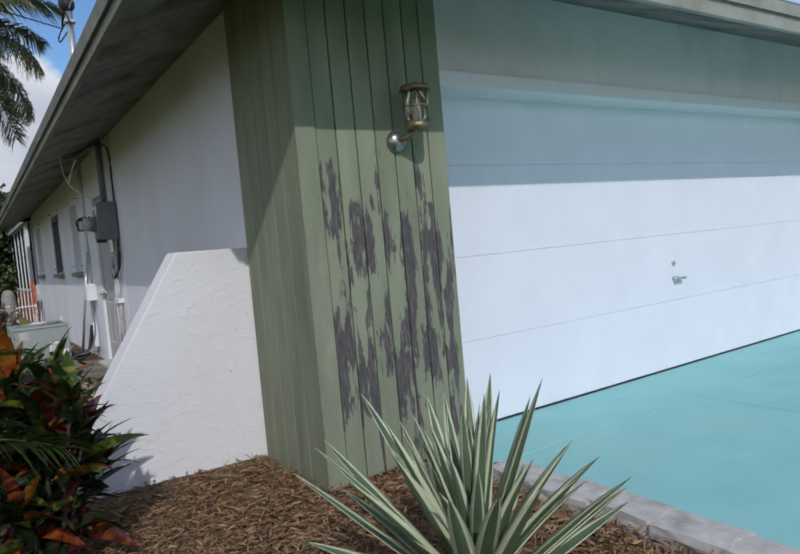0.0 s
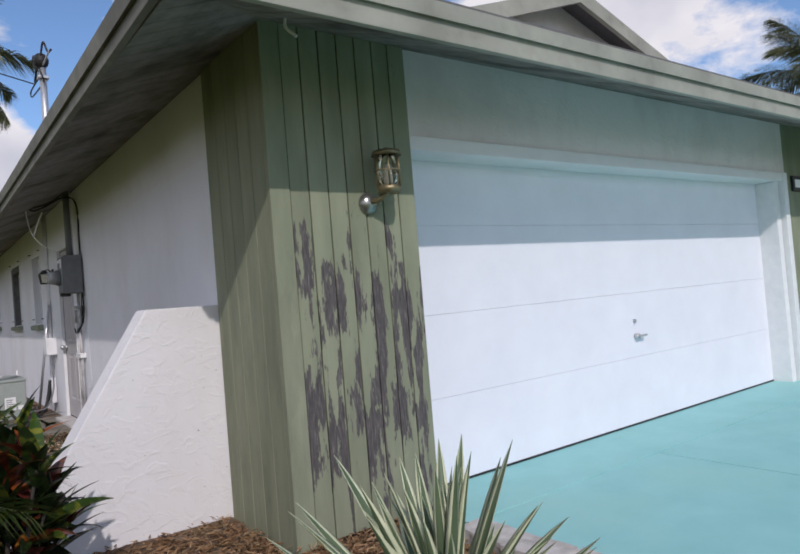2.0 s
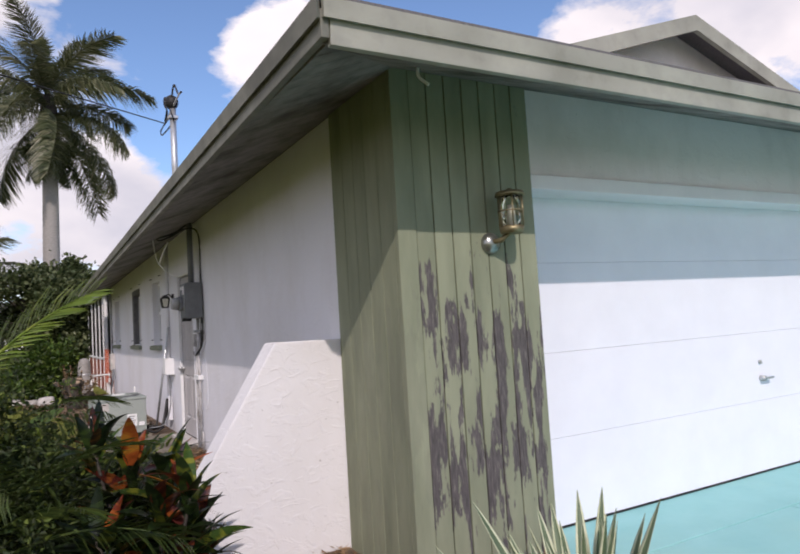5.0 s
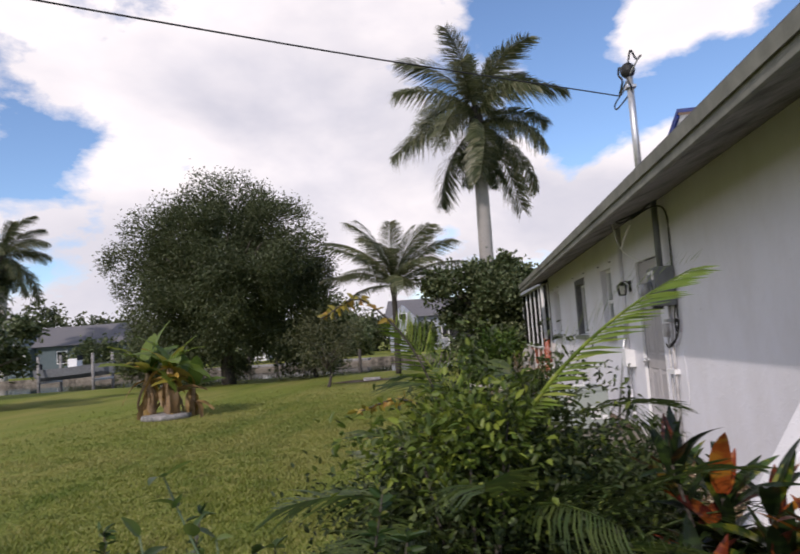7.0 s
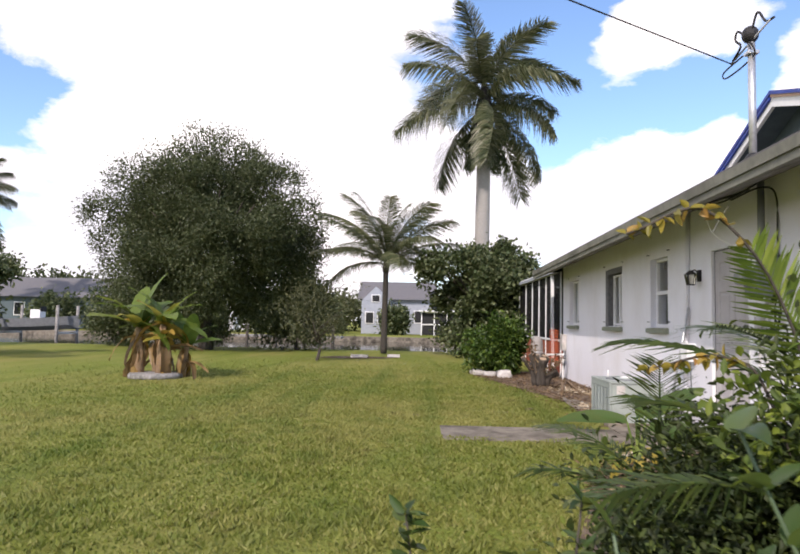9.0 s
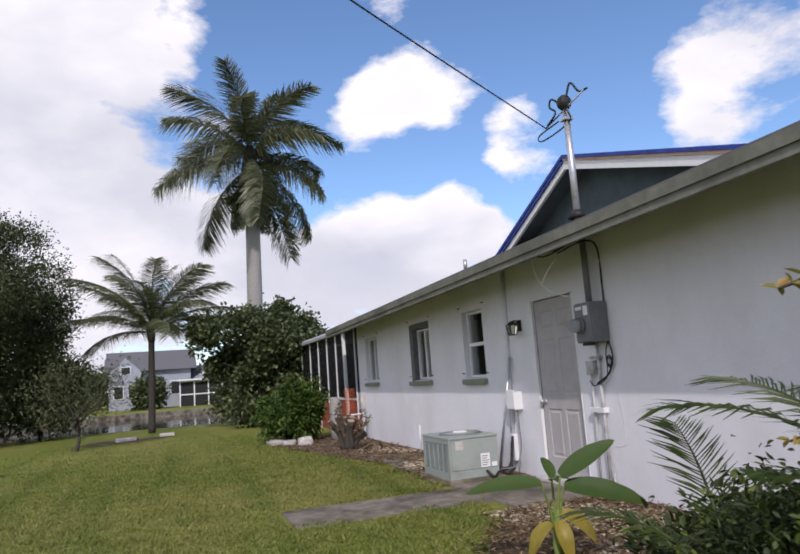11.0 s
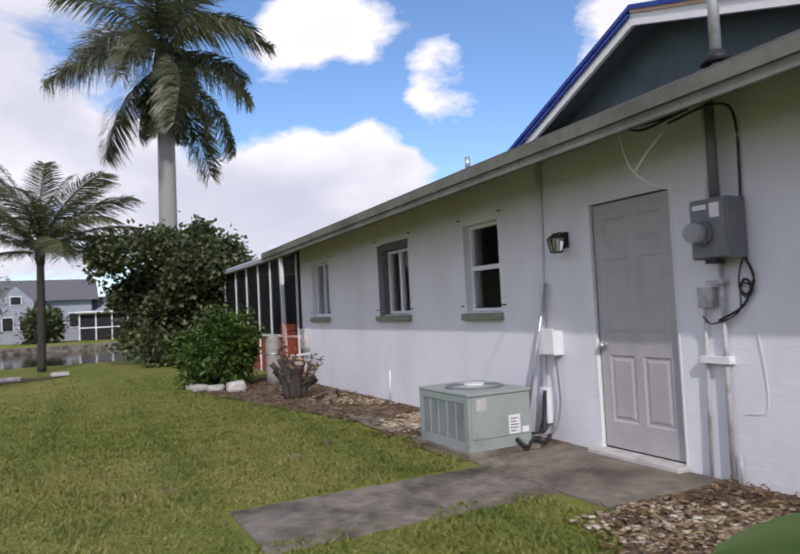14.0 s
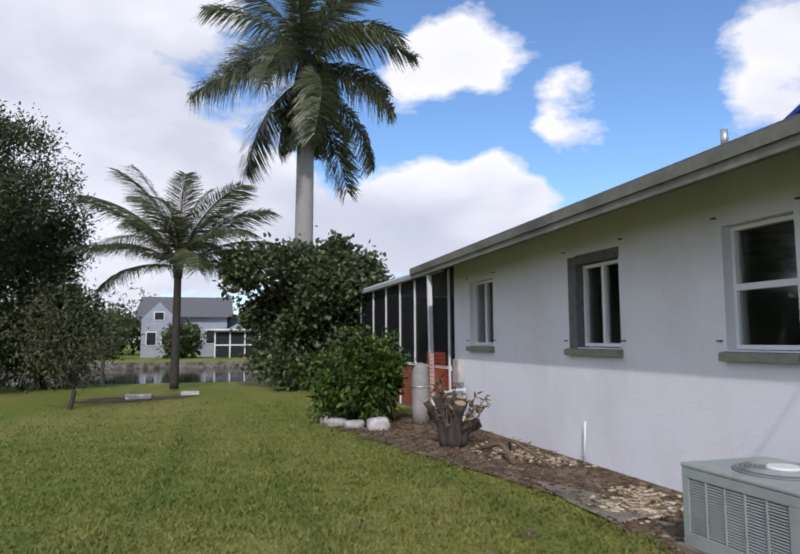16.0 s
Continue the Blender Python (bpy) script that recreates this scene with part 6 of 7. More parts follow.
areca = thing("areca_palm", "young areca palm with arching yellow-green fronds", "palm", (-2.08, -5.00, 0.0))
fr_tall = frond_mesh(np.random.default_rng(70), M["frond_light"], 1.0, 44, 0.175, 0.026, 1.0, 0.70, fwd=0.70, vee=0.45, start=0.16, sag=0.25)
fr_l = [frond_mesh(np.random.default_rng(72 + k), M["frond_light"], 1.1, 40, 0.21, 0.024, 1.0, 0.55, vee=0.5, start=0.20, sag=0.35) for k in range(2)]
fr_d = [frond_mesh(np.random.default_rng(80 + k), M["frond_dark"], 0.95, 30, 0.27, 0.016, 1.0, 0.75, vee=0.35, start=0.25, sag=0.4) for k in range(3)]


def place(me, parent, p, az_, el, sc, roll=0.0, name="frond"):
    return put_part(name, me, parent, Matrix.Translation(p) @ Matrix.Rotation(radians(az_), 4, "Z") @ Matrix.Rotation(radians(-el), 4, "Y") @ Matrix.Rotation(radians(roll), 4, "X") @ Matrix.Scale(sc, 4))


# azimuth: degrees from +x towards +y
place(fr_tall, areca, (0.0, -0.06, 0.88), -42, 45, 1.0, 62)
place(fr_l[1], areca, (0.05, 0.02, 0.78), 178, 58, 0.72, 78)
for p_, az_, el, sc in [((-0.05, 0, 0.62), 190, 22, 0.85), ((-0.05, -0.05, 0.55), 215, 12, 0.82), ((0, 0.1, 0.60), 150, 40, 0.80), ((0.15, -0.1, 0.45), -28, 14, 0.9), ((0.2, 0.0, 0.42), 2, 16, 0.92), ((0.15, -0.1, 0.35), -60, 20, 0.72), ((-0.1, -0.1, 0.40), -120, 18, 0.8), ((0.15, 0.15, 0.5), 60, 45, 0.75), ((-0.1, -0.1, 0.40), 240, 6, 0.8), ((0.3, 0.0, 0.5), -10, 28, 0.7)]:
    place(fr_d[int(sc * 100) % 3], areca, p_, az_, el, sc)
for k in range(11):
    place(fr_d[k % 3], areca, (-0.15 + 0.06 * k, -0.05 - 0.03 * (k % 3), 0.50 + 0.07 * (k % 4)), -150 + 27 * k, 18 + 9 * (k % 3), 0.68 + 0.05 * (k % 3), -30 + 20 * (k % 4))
bm = bmesh.new()
for k in range(5):
    a = k * 1.3
    tube(bm, [(math.cos(a) * 0.06, math.sin(a) * 0.06, 0), (math.cos(a) * 0.08, math.sin(a) * 0.08, 0.35), (math.cos(a) * 0.05, math.sin(a) * 0.05, 0.78)], [0.022, 0.018, 0.010], 7)
tube(bm, [(0.05, -0.03, 0.40), (0.02, -0.05, 0.62), (0.0, -0.06, 0.88)], [0.014, 0.012, 0.010], 7)
part("cane", bm, M["agave_mid"], areca)

areca2 = thing("areca_palm", "small areca palm in front of the white wall", "palm", (-2.42, -4.28, 0.0))
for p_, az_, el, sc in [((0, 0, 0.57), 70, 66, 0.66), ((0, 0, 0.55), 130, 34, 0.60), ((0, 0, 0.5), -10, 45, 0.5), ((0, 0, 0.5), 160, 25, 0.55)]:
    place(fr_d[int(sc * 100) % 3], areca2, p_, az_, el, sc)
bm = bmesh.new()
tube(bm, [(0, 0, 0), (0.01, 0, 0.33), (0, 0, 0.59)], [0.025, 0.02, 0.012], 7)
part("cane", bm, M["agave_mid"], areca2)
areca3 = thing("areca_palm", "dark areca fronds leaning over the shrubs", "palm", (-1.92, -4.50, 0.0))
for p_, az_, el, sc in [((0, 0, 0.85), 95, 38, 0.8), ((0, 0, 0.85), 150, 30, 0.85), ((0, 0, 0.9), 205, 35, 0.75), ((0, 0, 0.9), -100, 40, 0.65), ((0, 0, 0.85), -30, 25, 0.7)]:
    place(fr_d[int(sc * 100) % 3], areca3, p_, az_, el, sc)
bm = bmesh.new()
tube(bm, [(0, 0, 0), (0.01, 0, 0.5), (0, 0, 0.95)], [0.025, 0.02, 0.012], 7)
part("cane", bm, M["agave_mid"], areca3)

vine = thing("autumn_vine", "thin vine sprigs with yellow leaves above the shrubs", "vine", (-2.1, -4.95, 0.0))
rng = np.random.default_rng(21)
bm = bmesh.new()
ends_ = [((-0.18, 0, 1.10), (-0.42, -0.02, 1.50), (-0.62, 0.08, 1.46)), ((-0.20, 0.1, 0.95), (-0.32, 0.15, 1.12), (-0.52, 0.2, 1.08))]
lp, lw = [], []
for e in ends_:
    path = smooth_path([(0, 0, 0.0), *e], 7)
    tube(bm, path, 0.004, 5)
    for q in path[-10:]:
        for k in range(3):
            lp.append(q)
            lw.append(rng.normal(size=3) + np.array([0, 0, -0.2]))
part("stem", bm, M["bark"], vine)
v, f = leaves_np(rng, np.array([tuple(x) for x in lp]), np.array(lw), 0.042, 0.022)
poly_np("foliage", v, f, M["vine_leaf"], vine)


def weed(loc, h, lean, seed, leaf=(0.085, 0.05), count=20):
    w_ = thing("broadleaf_weed", "upright weed stem with glossy oval leaves", "weed", loc, group="weeds in the bed")
    rng = np.random.default_rng(seed)
    path = smooth_path([(0, 0, 0), (lean[0] * 0.4, lean[1] * 0.4, h * 0.5), (lean[0], lean[1], h)], 8)
    part("stem", tube(bmesh.new(), path, [0.007 - 0.0003 * i for i in range(len(path))], 5), M["bark"], w_)
    pos, way = [], []
    for i in range(count):
        u_ = (len(path) - 1) * min(0.999, rng.uniform(0.08, 1.03))
        q = path[int(u_)].lerp(path[int(u_) + 1], u_ % 1.0)
        a = i * 2.4 + rng.uniform(-0.8, 0.8)
        pos.append(tuple(q))
        way.append((math.cos(a), math.sin(a), rng.uniform(0.1, 1.0)))
    v, f = leaves_np(rng, np.array(pos), np.array(way), leaf[0], leaf[1], 0.2, 0.2)
    poly_np("foliage", v, f, M["leaf_weed"], w_, True)
    return w_


wr = np.random.default_rng(77)
for i in range(28):
    x, y = -3.26 + 0.76 * (i % 14) / 13 + wr.uniform(-0.07, 0.07), (-5.98 if i < 14 else -5.6) + wr.uniform(-0.12, 0.14)
    h_ = wr.uniform(0.52, 0.94) + (0.10 if i % 5 == 0 else 0)
    weed((x, y, 0), h_, (wr.uniform(-0.20, 0.16), wr.uniform(-0.08, 0.12)), 100 + i, (0.062, 0.034) if i % 3 == 0 else (0.045, 0.022), 64 if i % 3 == 0 else 110)


def broad_weed(loc, h, lean, seed, size, count):
    w_ = thing("broadleaf_weed", "weed stem with large smooth rounded leaves", "weed", loc, group="weeds in the bed")
    rng = np.random.default_rng(seed)
    vs = []
    for k in range(3):
        me = blade_mesh(size, size * (0.62, 0.56, 0.68)[k], (0.3, 0.6, 0.15)[k], 0.25, 8, 0.0, None, 0.2)
        me.materials.append(M["leaf_broad"])
        vs.append(me)
    path = smooth_path([(0, 0, 0), (lean[0] * 0.25, lean[1] * 0.4, h * 0.5), (lean[0], lean[1], h)], 8)
    part("stem", tube(bmesh.new(), path, [0.007 - 0.0003 * i for i in range(len(path))], 5), M["agave_mid"], w_)
    for i in range(count):
        s = 0.25 + 0.75 * (i + 0.5) / count
        q = path[min(len(path) - 1, int(len(path) * s))]
        place(vs[i % 3], w_, q, i * 137.5 + rng.uniform(-30, 30), rng.uniform(5, 50), rng.uniform(0.7, 1.1) * (1.15 - 0.4 * s), rng.uniform(-30, 30), "leaf")
    return w_


broad_weed((-2.60, -5.92, 0), 1.08, (-0.30, 0.03), 160, 0.10, 30)
broad_weed((-2.92, -5.80, 0), 0.92, (-0.10, 0.02), 161, 0.10, 18)
broad_weed((-2.74, -5.86, 0), 0.92, (-0.06, 0.02), 162, 0.085, 22)
hedge("low_groundcover", "low leafy ground cover with yellow-green leaves", (-2.6, -5.55, 0.16), (0.62, 0.50, 0.24), 170, 34, (0.045, 0.024), M["leaf_shrub"], 15)


# ---------- banana plants ----------
def banana_plant(loc, stems, label, seed):
    b = thing("banana_plant", label, "banana plant", loc)
    rng = np.random.default_rng(seed)
    vs, ds = [], []
    for k in range(3):
        me = blade_mesh(1.0, 0.40, (0.35, 0.75, 1.2)[k], 0.12, 16, 0.05, rng)
        me.materials.append(M["banana"])
        vs.append(me)
        me = blade_mesh(0.9, 0.20, (0.5, 0.9, 1.3)[k], 0.5, 14, 0.10, rng)
        me.materials.append(M["banana_dry"])
        ds.append(me)
    for (dx, dy, h_, green, dry, ln) in stems:
        tube_pts = [(dx, dy, 0), (dx * 1.05, dy * 1.05, h_ * 0.5), (dx * 1.15, dy * 1.15, h_)]
        part("stem", tube(bmesh.new(), tube_pts, [0.085 * ln, 0.07 * ln, 0.045 * ln], 10), M["agave_mid"] if ln < 0.7 else M["deadleaf"], b, "fleshy stem wrapped in dry sheaths")
        top = Vector((dx * 1.15, dy * 1.15, h_))
        for i in range(green):
            az_ = i * 360 / green + rng.uniform(-25, 25)
            place(vs[i % 3], b, top, az_, rng.uniform(2, 68), ln * rng.uniform(0.70, 1.0), rng.uniform(-25, 25), "leaf")
        for i in range(dry):
            az_ = i * 360 / dry + rng.uniform(-30, 30)
            place(ds[i % 3], b, Vector((dx * 1.1, dy * 1.1, h_ * rng.uniform(0.45, 1.0))), az_, rng.uniform(-88, -50) if i % 4 else rng.uniform(-15, 20), ln * rng.uniform(0.6, 0.9), rng.uniform(-30, 30), "dry_leaf")
    return b


banana_plant((-8.5, 6.2, 0.0), [(-0.30, 0.0, 0.98, 9, 14, 1.25), (0.16, -0.08, 1.05, 9, 14, 1.25), (0.50, 0.14, 0.62, 7, 9, 1.0), (-0.05, 0.22, 0.85, 6, 10, 1.0)], "clump of banana plants with half-dead leaves in the lawn", 31)
bm = bmesh.new()
tube(bm, [(-8.45, 6.15, 0.0), (-8.45, 6.15, 0.07), (-8.45, 6.15, 0.10)], [0.52, 0.51, 0.47], 22)
tagged(part("planter_ring", bm, M["stone"]), "low round concrete planter ring under the bananas", "planter")
yb = thing("banana_plant", "young banana plant with broad green and withered leaves", "banana plant", (-1.86, -2.32, 0.0))
part("stem", tube(bmesh.new(), [(0, 0, 0), (0, 0, 0.2), (0.01, 0, 0.42)], [0.04, 0.034, 0.02], 10), M["stalk"], yb, "short green stem")
young = [blade_mesh(1.0, w_, ar, 0.28, 16, 0.03, np.random.default_rng(4 + k)) for k, (w_, ar) in enumerate([(0.36, 0.20), (0.30, 0.34), (0.32, 0.45)])]
for me in young:
    me.materials.append(M["young_banana"])
dry_ = blade_mesh(1.0, 0.45, 0.9, 0.3, 10, 0.03, np.random.default_rng(9))
dry_.materials.append(M["vine_leaf"])
for me, p_, az_, el, sc, roll in [(young[0], (0.05, -0.02, 0.62), -24, 26, 0.45, 52), (young[1], (-0.06, 0.03, 0.58), 151, -6, 0.54, -36), (young[2], (0.06, -0.04, 0.56), -30, -12, 0.58, 46), (young[1], (0.02, 0.03, 0.60), 70, 18, 0.34, 10), (young[2], (-0.02, -0.03, 0.60), -110, 10, 0.22, 10)]:
    stalk = [(0, 0, 0.22), (p_[0] * 0.4, p_[1] * 0.4, p_[2] * 0.7), p_]
    part("leaf_stalk", tube(bmesh.new(), smooth_path(stalk, 4), [0.014 - 0.001 * i for i in range(9)], 7), M["stalk"], yb)
    place(me, yb, p_, az_, el, sc * 0.92, roll, "leaf")
place(dry_, yb, (0.03, -0.02, 0.40), -32, -28, 0.30, 40, "dry_leaf")
place(dry_, yb, (-0.03, 0.0, 0.34), 165, -38, 0.28, -30, "dry_leaf")
place(dry_, yb, (0.0, -0.03, 0.36), -95, -50, 0.26, 15, "dry_leaf")

# shrub, stump and twigs by the porch
hedge("green_shrub", "round glossy green shrub ringed with white rocks", (-1.38, 8.95, 0.66), (0.66, 0.66, 0.66), 300, 30, (0.11, 0.05), M["leaf_shrub"], 16, 0.08)
st = thing("sawn_stump", "sawn-off shrub stump with pale cut faces and regrowth", "stump", (-0.95, 6.25, 0))
rng = np.random.default_rng(41)
for k in range(12):
    a = k * 2.4
    e = Vector((math.cos(a) * rng.uniform(0.08, 0.36), math.sin(a) * rng.uniform(0.08, 0.36), rng.uniform(0.22, 0.66)))
    r_ = rng.uniform(0.035, 0.08)
    br = part("limb", tube(bmesh.new(), smooth_path([(0.08 * math.cos(a), 0.08 * math.sin(a), 0), e * 0.5 + Vector((0, 0, 0.05)), e], 3), [r_ * 1.3, r_ * 1.2, r_ * 1.1, r_, r_, r_, r_], 8), M["bark"], st)
    d = (e - e * 0.5).normalized()
    rod("cut_face", e, e + d * 0.006, r_ * 0.9, M["stump"], br, 8)
pos, way = [], []
for k in range(13):
    a = k * 1.7
    rr = rng.uniform(0.2, 0.5)
    e = Vector((math.cos(a) * rr, math.sin(a) * rr, rng.uniform(0.4, 0.92)))
    path = smooth_path([(0.1 * math.cos(a), 0.1 * math.sin(a), 0.2), e * 0.6, e], 5)
    part("twig", tube(bmesh.new(), path, 0.006, 5), M["dead_wood"], st)
    for q in path[5:]:
        for j in range(3):
            pos.append(tuple(q))
            way.append(rng.normal(size=3) + np.array([0, 0, 0.6]))
v, f = leaves_np(rng, np.array(pos), np.array(way), 0.08, 0.03)
poly_np("foliage", v, f, M["litter"], st)
br = thing("fallen_branch", "dead branches lying on the soil by the stump", "branch", (-0.75, 5.3, 0.0))
cable("limb", [(0, 0.5, 0.05), (0.05, 0.1, 0.14), (-0.05, -0.4, 0.05)], 0.03, M["dead_wood"], br)
cable("limb", [(0.3, 0.4, 0.04), (0.1, -0.1, 0.2), (0.2, -0.8, 0.04)], 0.016, M["dead_wood"], br)


# ---------- palms and trees ----------
def palm(name, label, loc, h_, r0, r1, crown_z, fronds, length, leaflet, seed, bark, bendy, skirt, mat, lo=-55, plume=0.2, pairs=64, wide=0.027):
    p = thing(name, label, "palm tree", loc)
    rng = np.random.default_rng(seed)
    lean = Vector((rng.uniform(-0.1, 0.1), 0, 0))
    path = smooth_path([(0, 0, 0), lean * 0.6 + Vector((0, 0, h_ * 0.5)), lean + Vector((0, 0, h_))], 8)
    part("trunk", tube(bmesh.new(), path, [r0 + (r1 - r0) * i / 16 for i in range(17)], 14), bark, p)
    top = lean + Vector((0, 0, h_))
    part("crownshaft", tube(bmesh.new(), [top, top + Vector((0, 0, (crown_z - h_) * 0.6)), top + Vector((0, 0, crown_z - h_))], [r1 * 1.15, r1 * 1.4, r1 * 0.6], 12), M["coco_bark"], p)
    vs = [frond_mesh(np.random.default_rng(seed + 10 + k), mat, length, pairs, leaflet, length * wide, 1.0, bendy * (0.8 + 0.2 * k), vee=0.15, start=0.10, sag=0.6, plume=plume) for k in range(4)]
    for i in range(fronds):
        s = (i + 0.5) / fronds
        az_ = i * 137.5 + rng.uniform(-12, 12)
        el = lo + (80 - lo) * s ** 0.9 + rng.uniform(-6, 6)
        place(vs[i % 4], p, top + Vector((0, 0, (crown_z - h_) * (0.60 + 0.40 * s))), az_, el - 12, rng.uniform(0.88, 1.08), rng.uniform(-25, 25))
    if skirt:
        sk = rng.normal(size=(2600, 3)) * np.array([1, 1, 0.0])
        sk = unit(sk) * rng.uniform(0.2, 0.75, (2600, 1))
        drop = 0.75 - np.linalg.norm(sk, axis=1, keepdims=True) * 0.75
        pos = np.concatenate([sk[:, :2], drop], axis=1) + np.array([*(top + Vector((0, 0, 0.1)))])
        way = np.concatenate([sk[:, :2] * 1.1, np.full((2600, 1), -0.6)], axis=1) + rng.normal(size=(2600, 3)) * 0.25
        v, f = leaves_np(rng, pos, way, 0.38, 0.03, 0.1, 0.1)
        poly_np("dead_skirt", v, f, M["leaf_tree"], p)
        pos = rng.normal(size=(1400, 3)) * np.array([0.30, 0.30, 0.22]) + np.array([*(top + Vector((0, 0, 0.25)))])
        way = rng.normal(size=(1400, 3)) * np.array([1, 1, 0.4]) + np.array([0, 0, -0.9])
        v, f = leaves_np(rng, pos, way, 0.60, 0.035, 0.1, 0.1)
        poly_np("seed_skirt", v, f, M["leaf_tree"], p)
        hang = frond_mesh(np.random.default_rng(seed + 30), M["leaf_tree"], length * 0.42, 60, 0.40, 0.06, 1.0, 0.5, vee=0.1, start=0.1, sag=0.6, plume=0.9)
        for i in range(9):
            place(hang, p, top + Vector((0, 0, 0.25)), i * 40 + 10, -50 - 8 * (i % 3), rng.uniform(0.8, 1.1), 0, "dead_frond")
    return p


royal = palm("royal_palm", "tall palm with a pale trunk and full feathery crown", (-0.93, 19.6, 0), 8.35, 0.32, 0.27, 10.75, 22, 4.1, 0.84, 51, M["palm_bark"], 0.90, True, M["frond"], -34, 1.2, 210, 0.016)
coco = palm("coconut_palm", "coconut palm with a slender dark trunk by the canal", (-4.62, 17.8, 0), 3.0, 0.12, 0.10, 3.5, 26, 3.2, 0.70, 52, M["coco_bark"], 0.72, False, M["frond"], 2, 0.25, 120, 0.011)
far_palm = copy_thing(royal, Matrix.Translation((-38.6, 42.5, -0.3)))
far_palm["label"] = "tall feathery palm far across the canal"
copy_thing(royal, Matrix.Translation((36.5, 4.9, 0.0)) @ Matrix.Rotation(2.0, 4, "Z"))


def tree(name, label, loc, h_, r0, centre, radii, clumps, per, leaf, mat, seed, spread, limbs_n, size=0.3, hollow=0.3, rag=0.2, low=None, lift=0.2, lobes=0):
    t = thing(name, label, "tree", loc)
    rng = np.random.default_rng(seed)
    bm = bmesh.new()
    limbs(bm, rng, (0, 0, -0.05), (0, 0, h_), r0, spread, limbs_n)
    part("trunk", bm, M["bark"], t)
    crown("crown", rng, centre, radii, clumps, per, size, leaf, mat, t, hollow, rag, lift, low, lobes)
    return t


tree("shade_tree", "broad dense shade tree with a ragged dark crown", (-11.3, 17.9, 0), 3.0, 0.24, (0.0, 0, 4.1), (4.5, 3.6, 3.7), 2900, 62, (0.105, 0.05), M["leaf_tree"], 61, (3.5, 2.8, 2.7), 22, 0.20, 0.25, 0.20, 0.30, 0.2, 190)
tree("sea_grape_tree", "dense round-leaved sea grape tree beside the porch", (-0.95, 16.9, 0), 2.0, 0.16, (0, 0, 2.15), (2.55, 2.1, 2.2), 820, 38, (0.15, 0.115), M["leaf_grape"], 62, (2.4, 1.9, 2.0), 18, 0.17, 0.2, 0.34, 0.12, 0.3, 44)
tree("young_tree", "small sparse olive-leaved tree in the lawn", (-6.3, 12.7, 0), 0.9, 0.045, (0, 0, 1.45), (1.40, 1.2, 0.95), 170, 18, (0.085, 0.03), M["leaf_olive"], 63, (1.0, 0.9, 0.8), 10, 0.16, 0.2, 0.25, 0.45)
tree("low_tree", "low spreading dark green tree", (-16.2, 10.6, 0), 1.3, 0.13, (-0.8, 0, 2.05), (2.7, 2.2, 1.15), 380, 36, (0.18, 0.10), M["leaf_grape"], 64, (1.9, 1.6, 0.8), 11, 0.18, 0.25, 0.22, 0.7, 0.2, 34)
tree("weeping_tree", "tall drooping dark tree at the edge of the lawn", (-21.8, 16.4, 0), 2.6, 0.2, (0, 0, 3.0), (1.8, 1.7, 1.9), 320, 34, (0.34, 0.05), M["leaf_tree"], 67, (1.5, 1.3, 1.4), 9, 0.22, 0.25, 0.25, 0.6, -1.8)
tree("low_tree", "dark shrubby tree under the shade tree", (-8.1, 19.2, 0), 1.0, 0.08, (0, 0, 1.4), (1.6, 1.3, 1.3), 220, 34, (0.16, 0.08), M["leaf_tree"], 65, (1.1, 1.0, 0.8), 8, 0.20, 0.2, 0.2, 0.1)
tree("low_tree", "dark shrubby tree at the canal edge", (-14.6, 19.6, 0), 0.8, 0.08, (0, 0, 0.95), (1.9, 1.2, 0.9), 220, 34, (0.16, 0.08), M["leaf_tree"], 66, (1.1, 1.0, 0.6), 8, 0.20, 0.2, 0.2, 0.05)


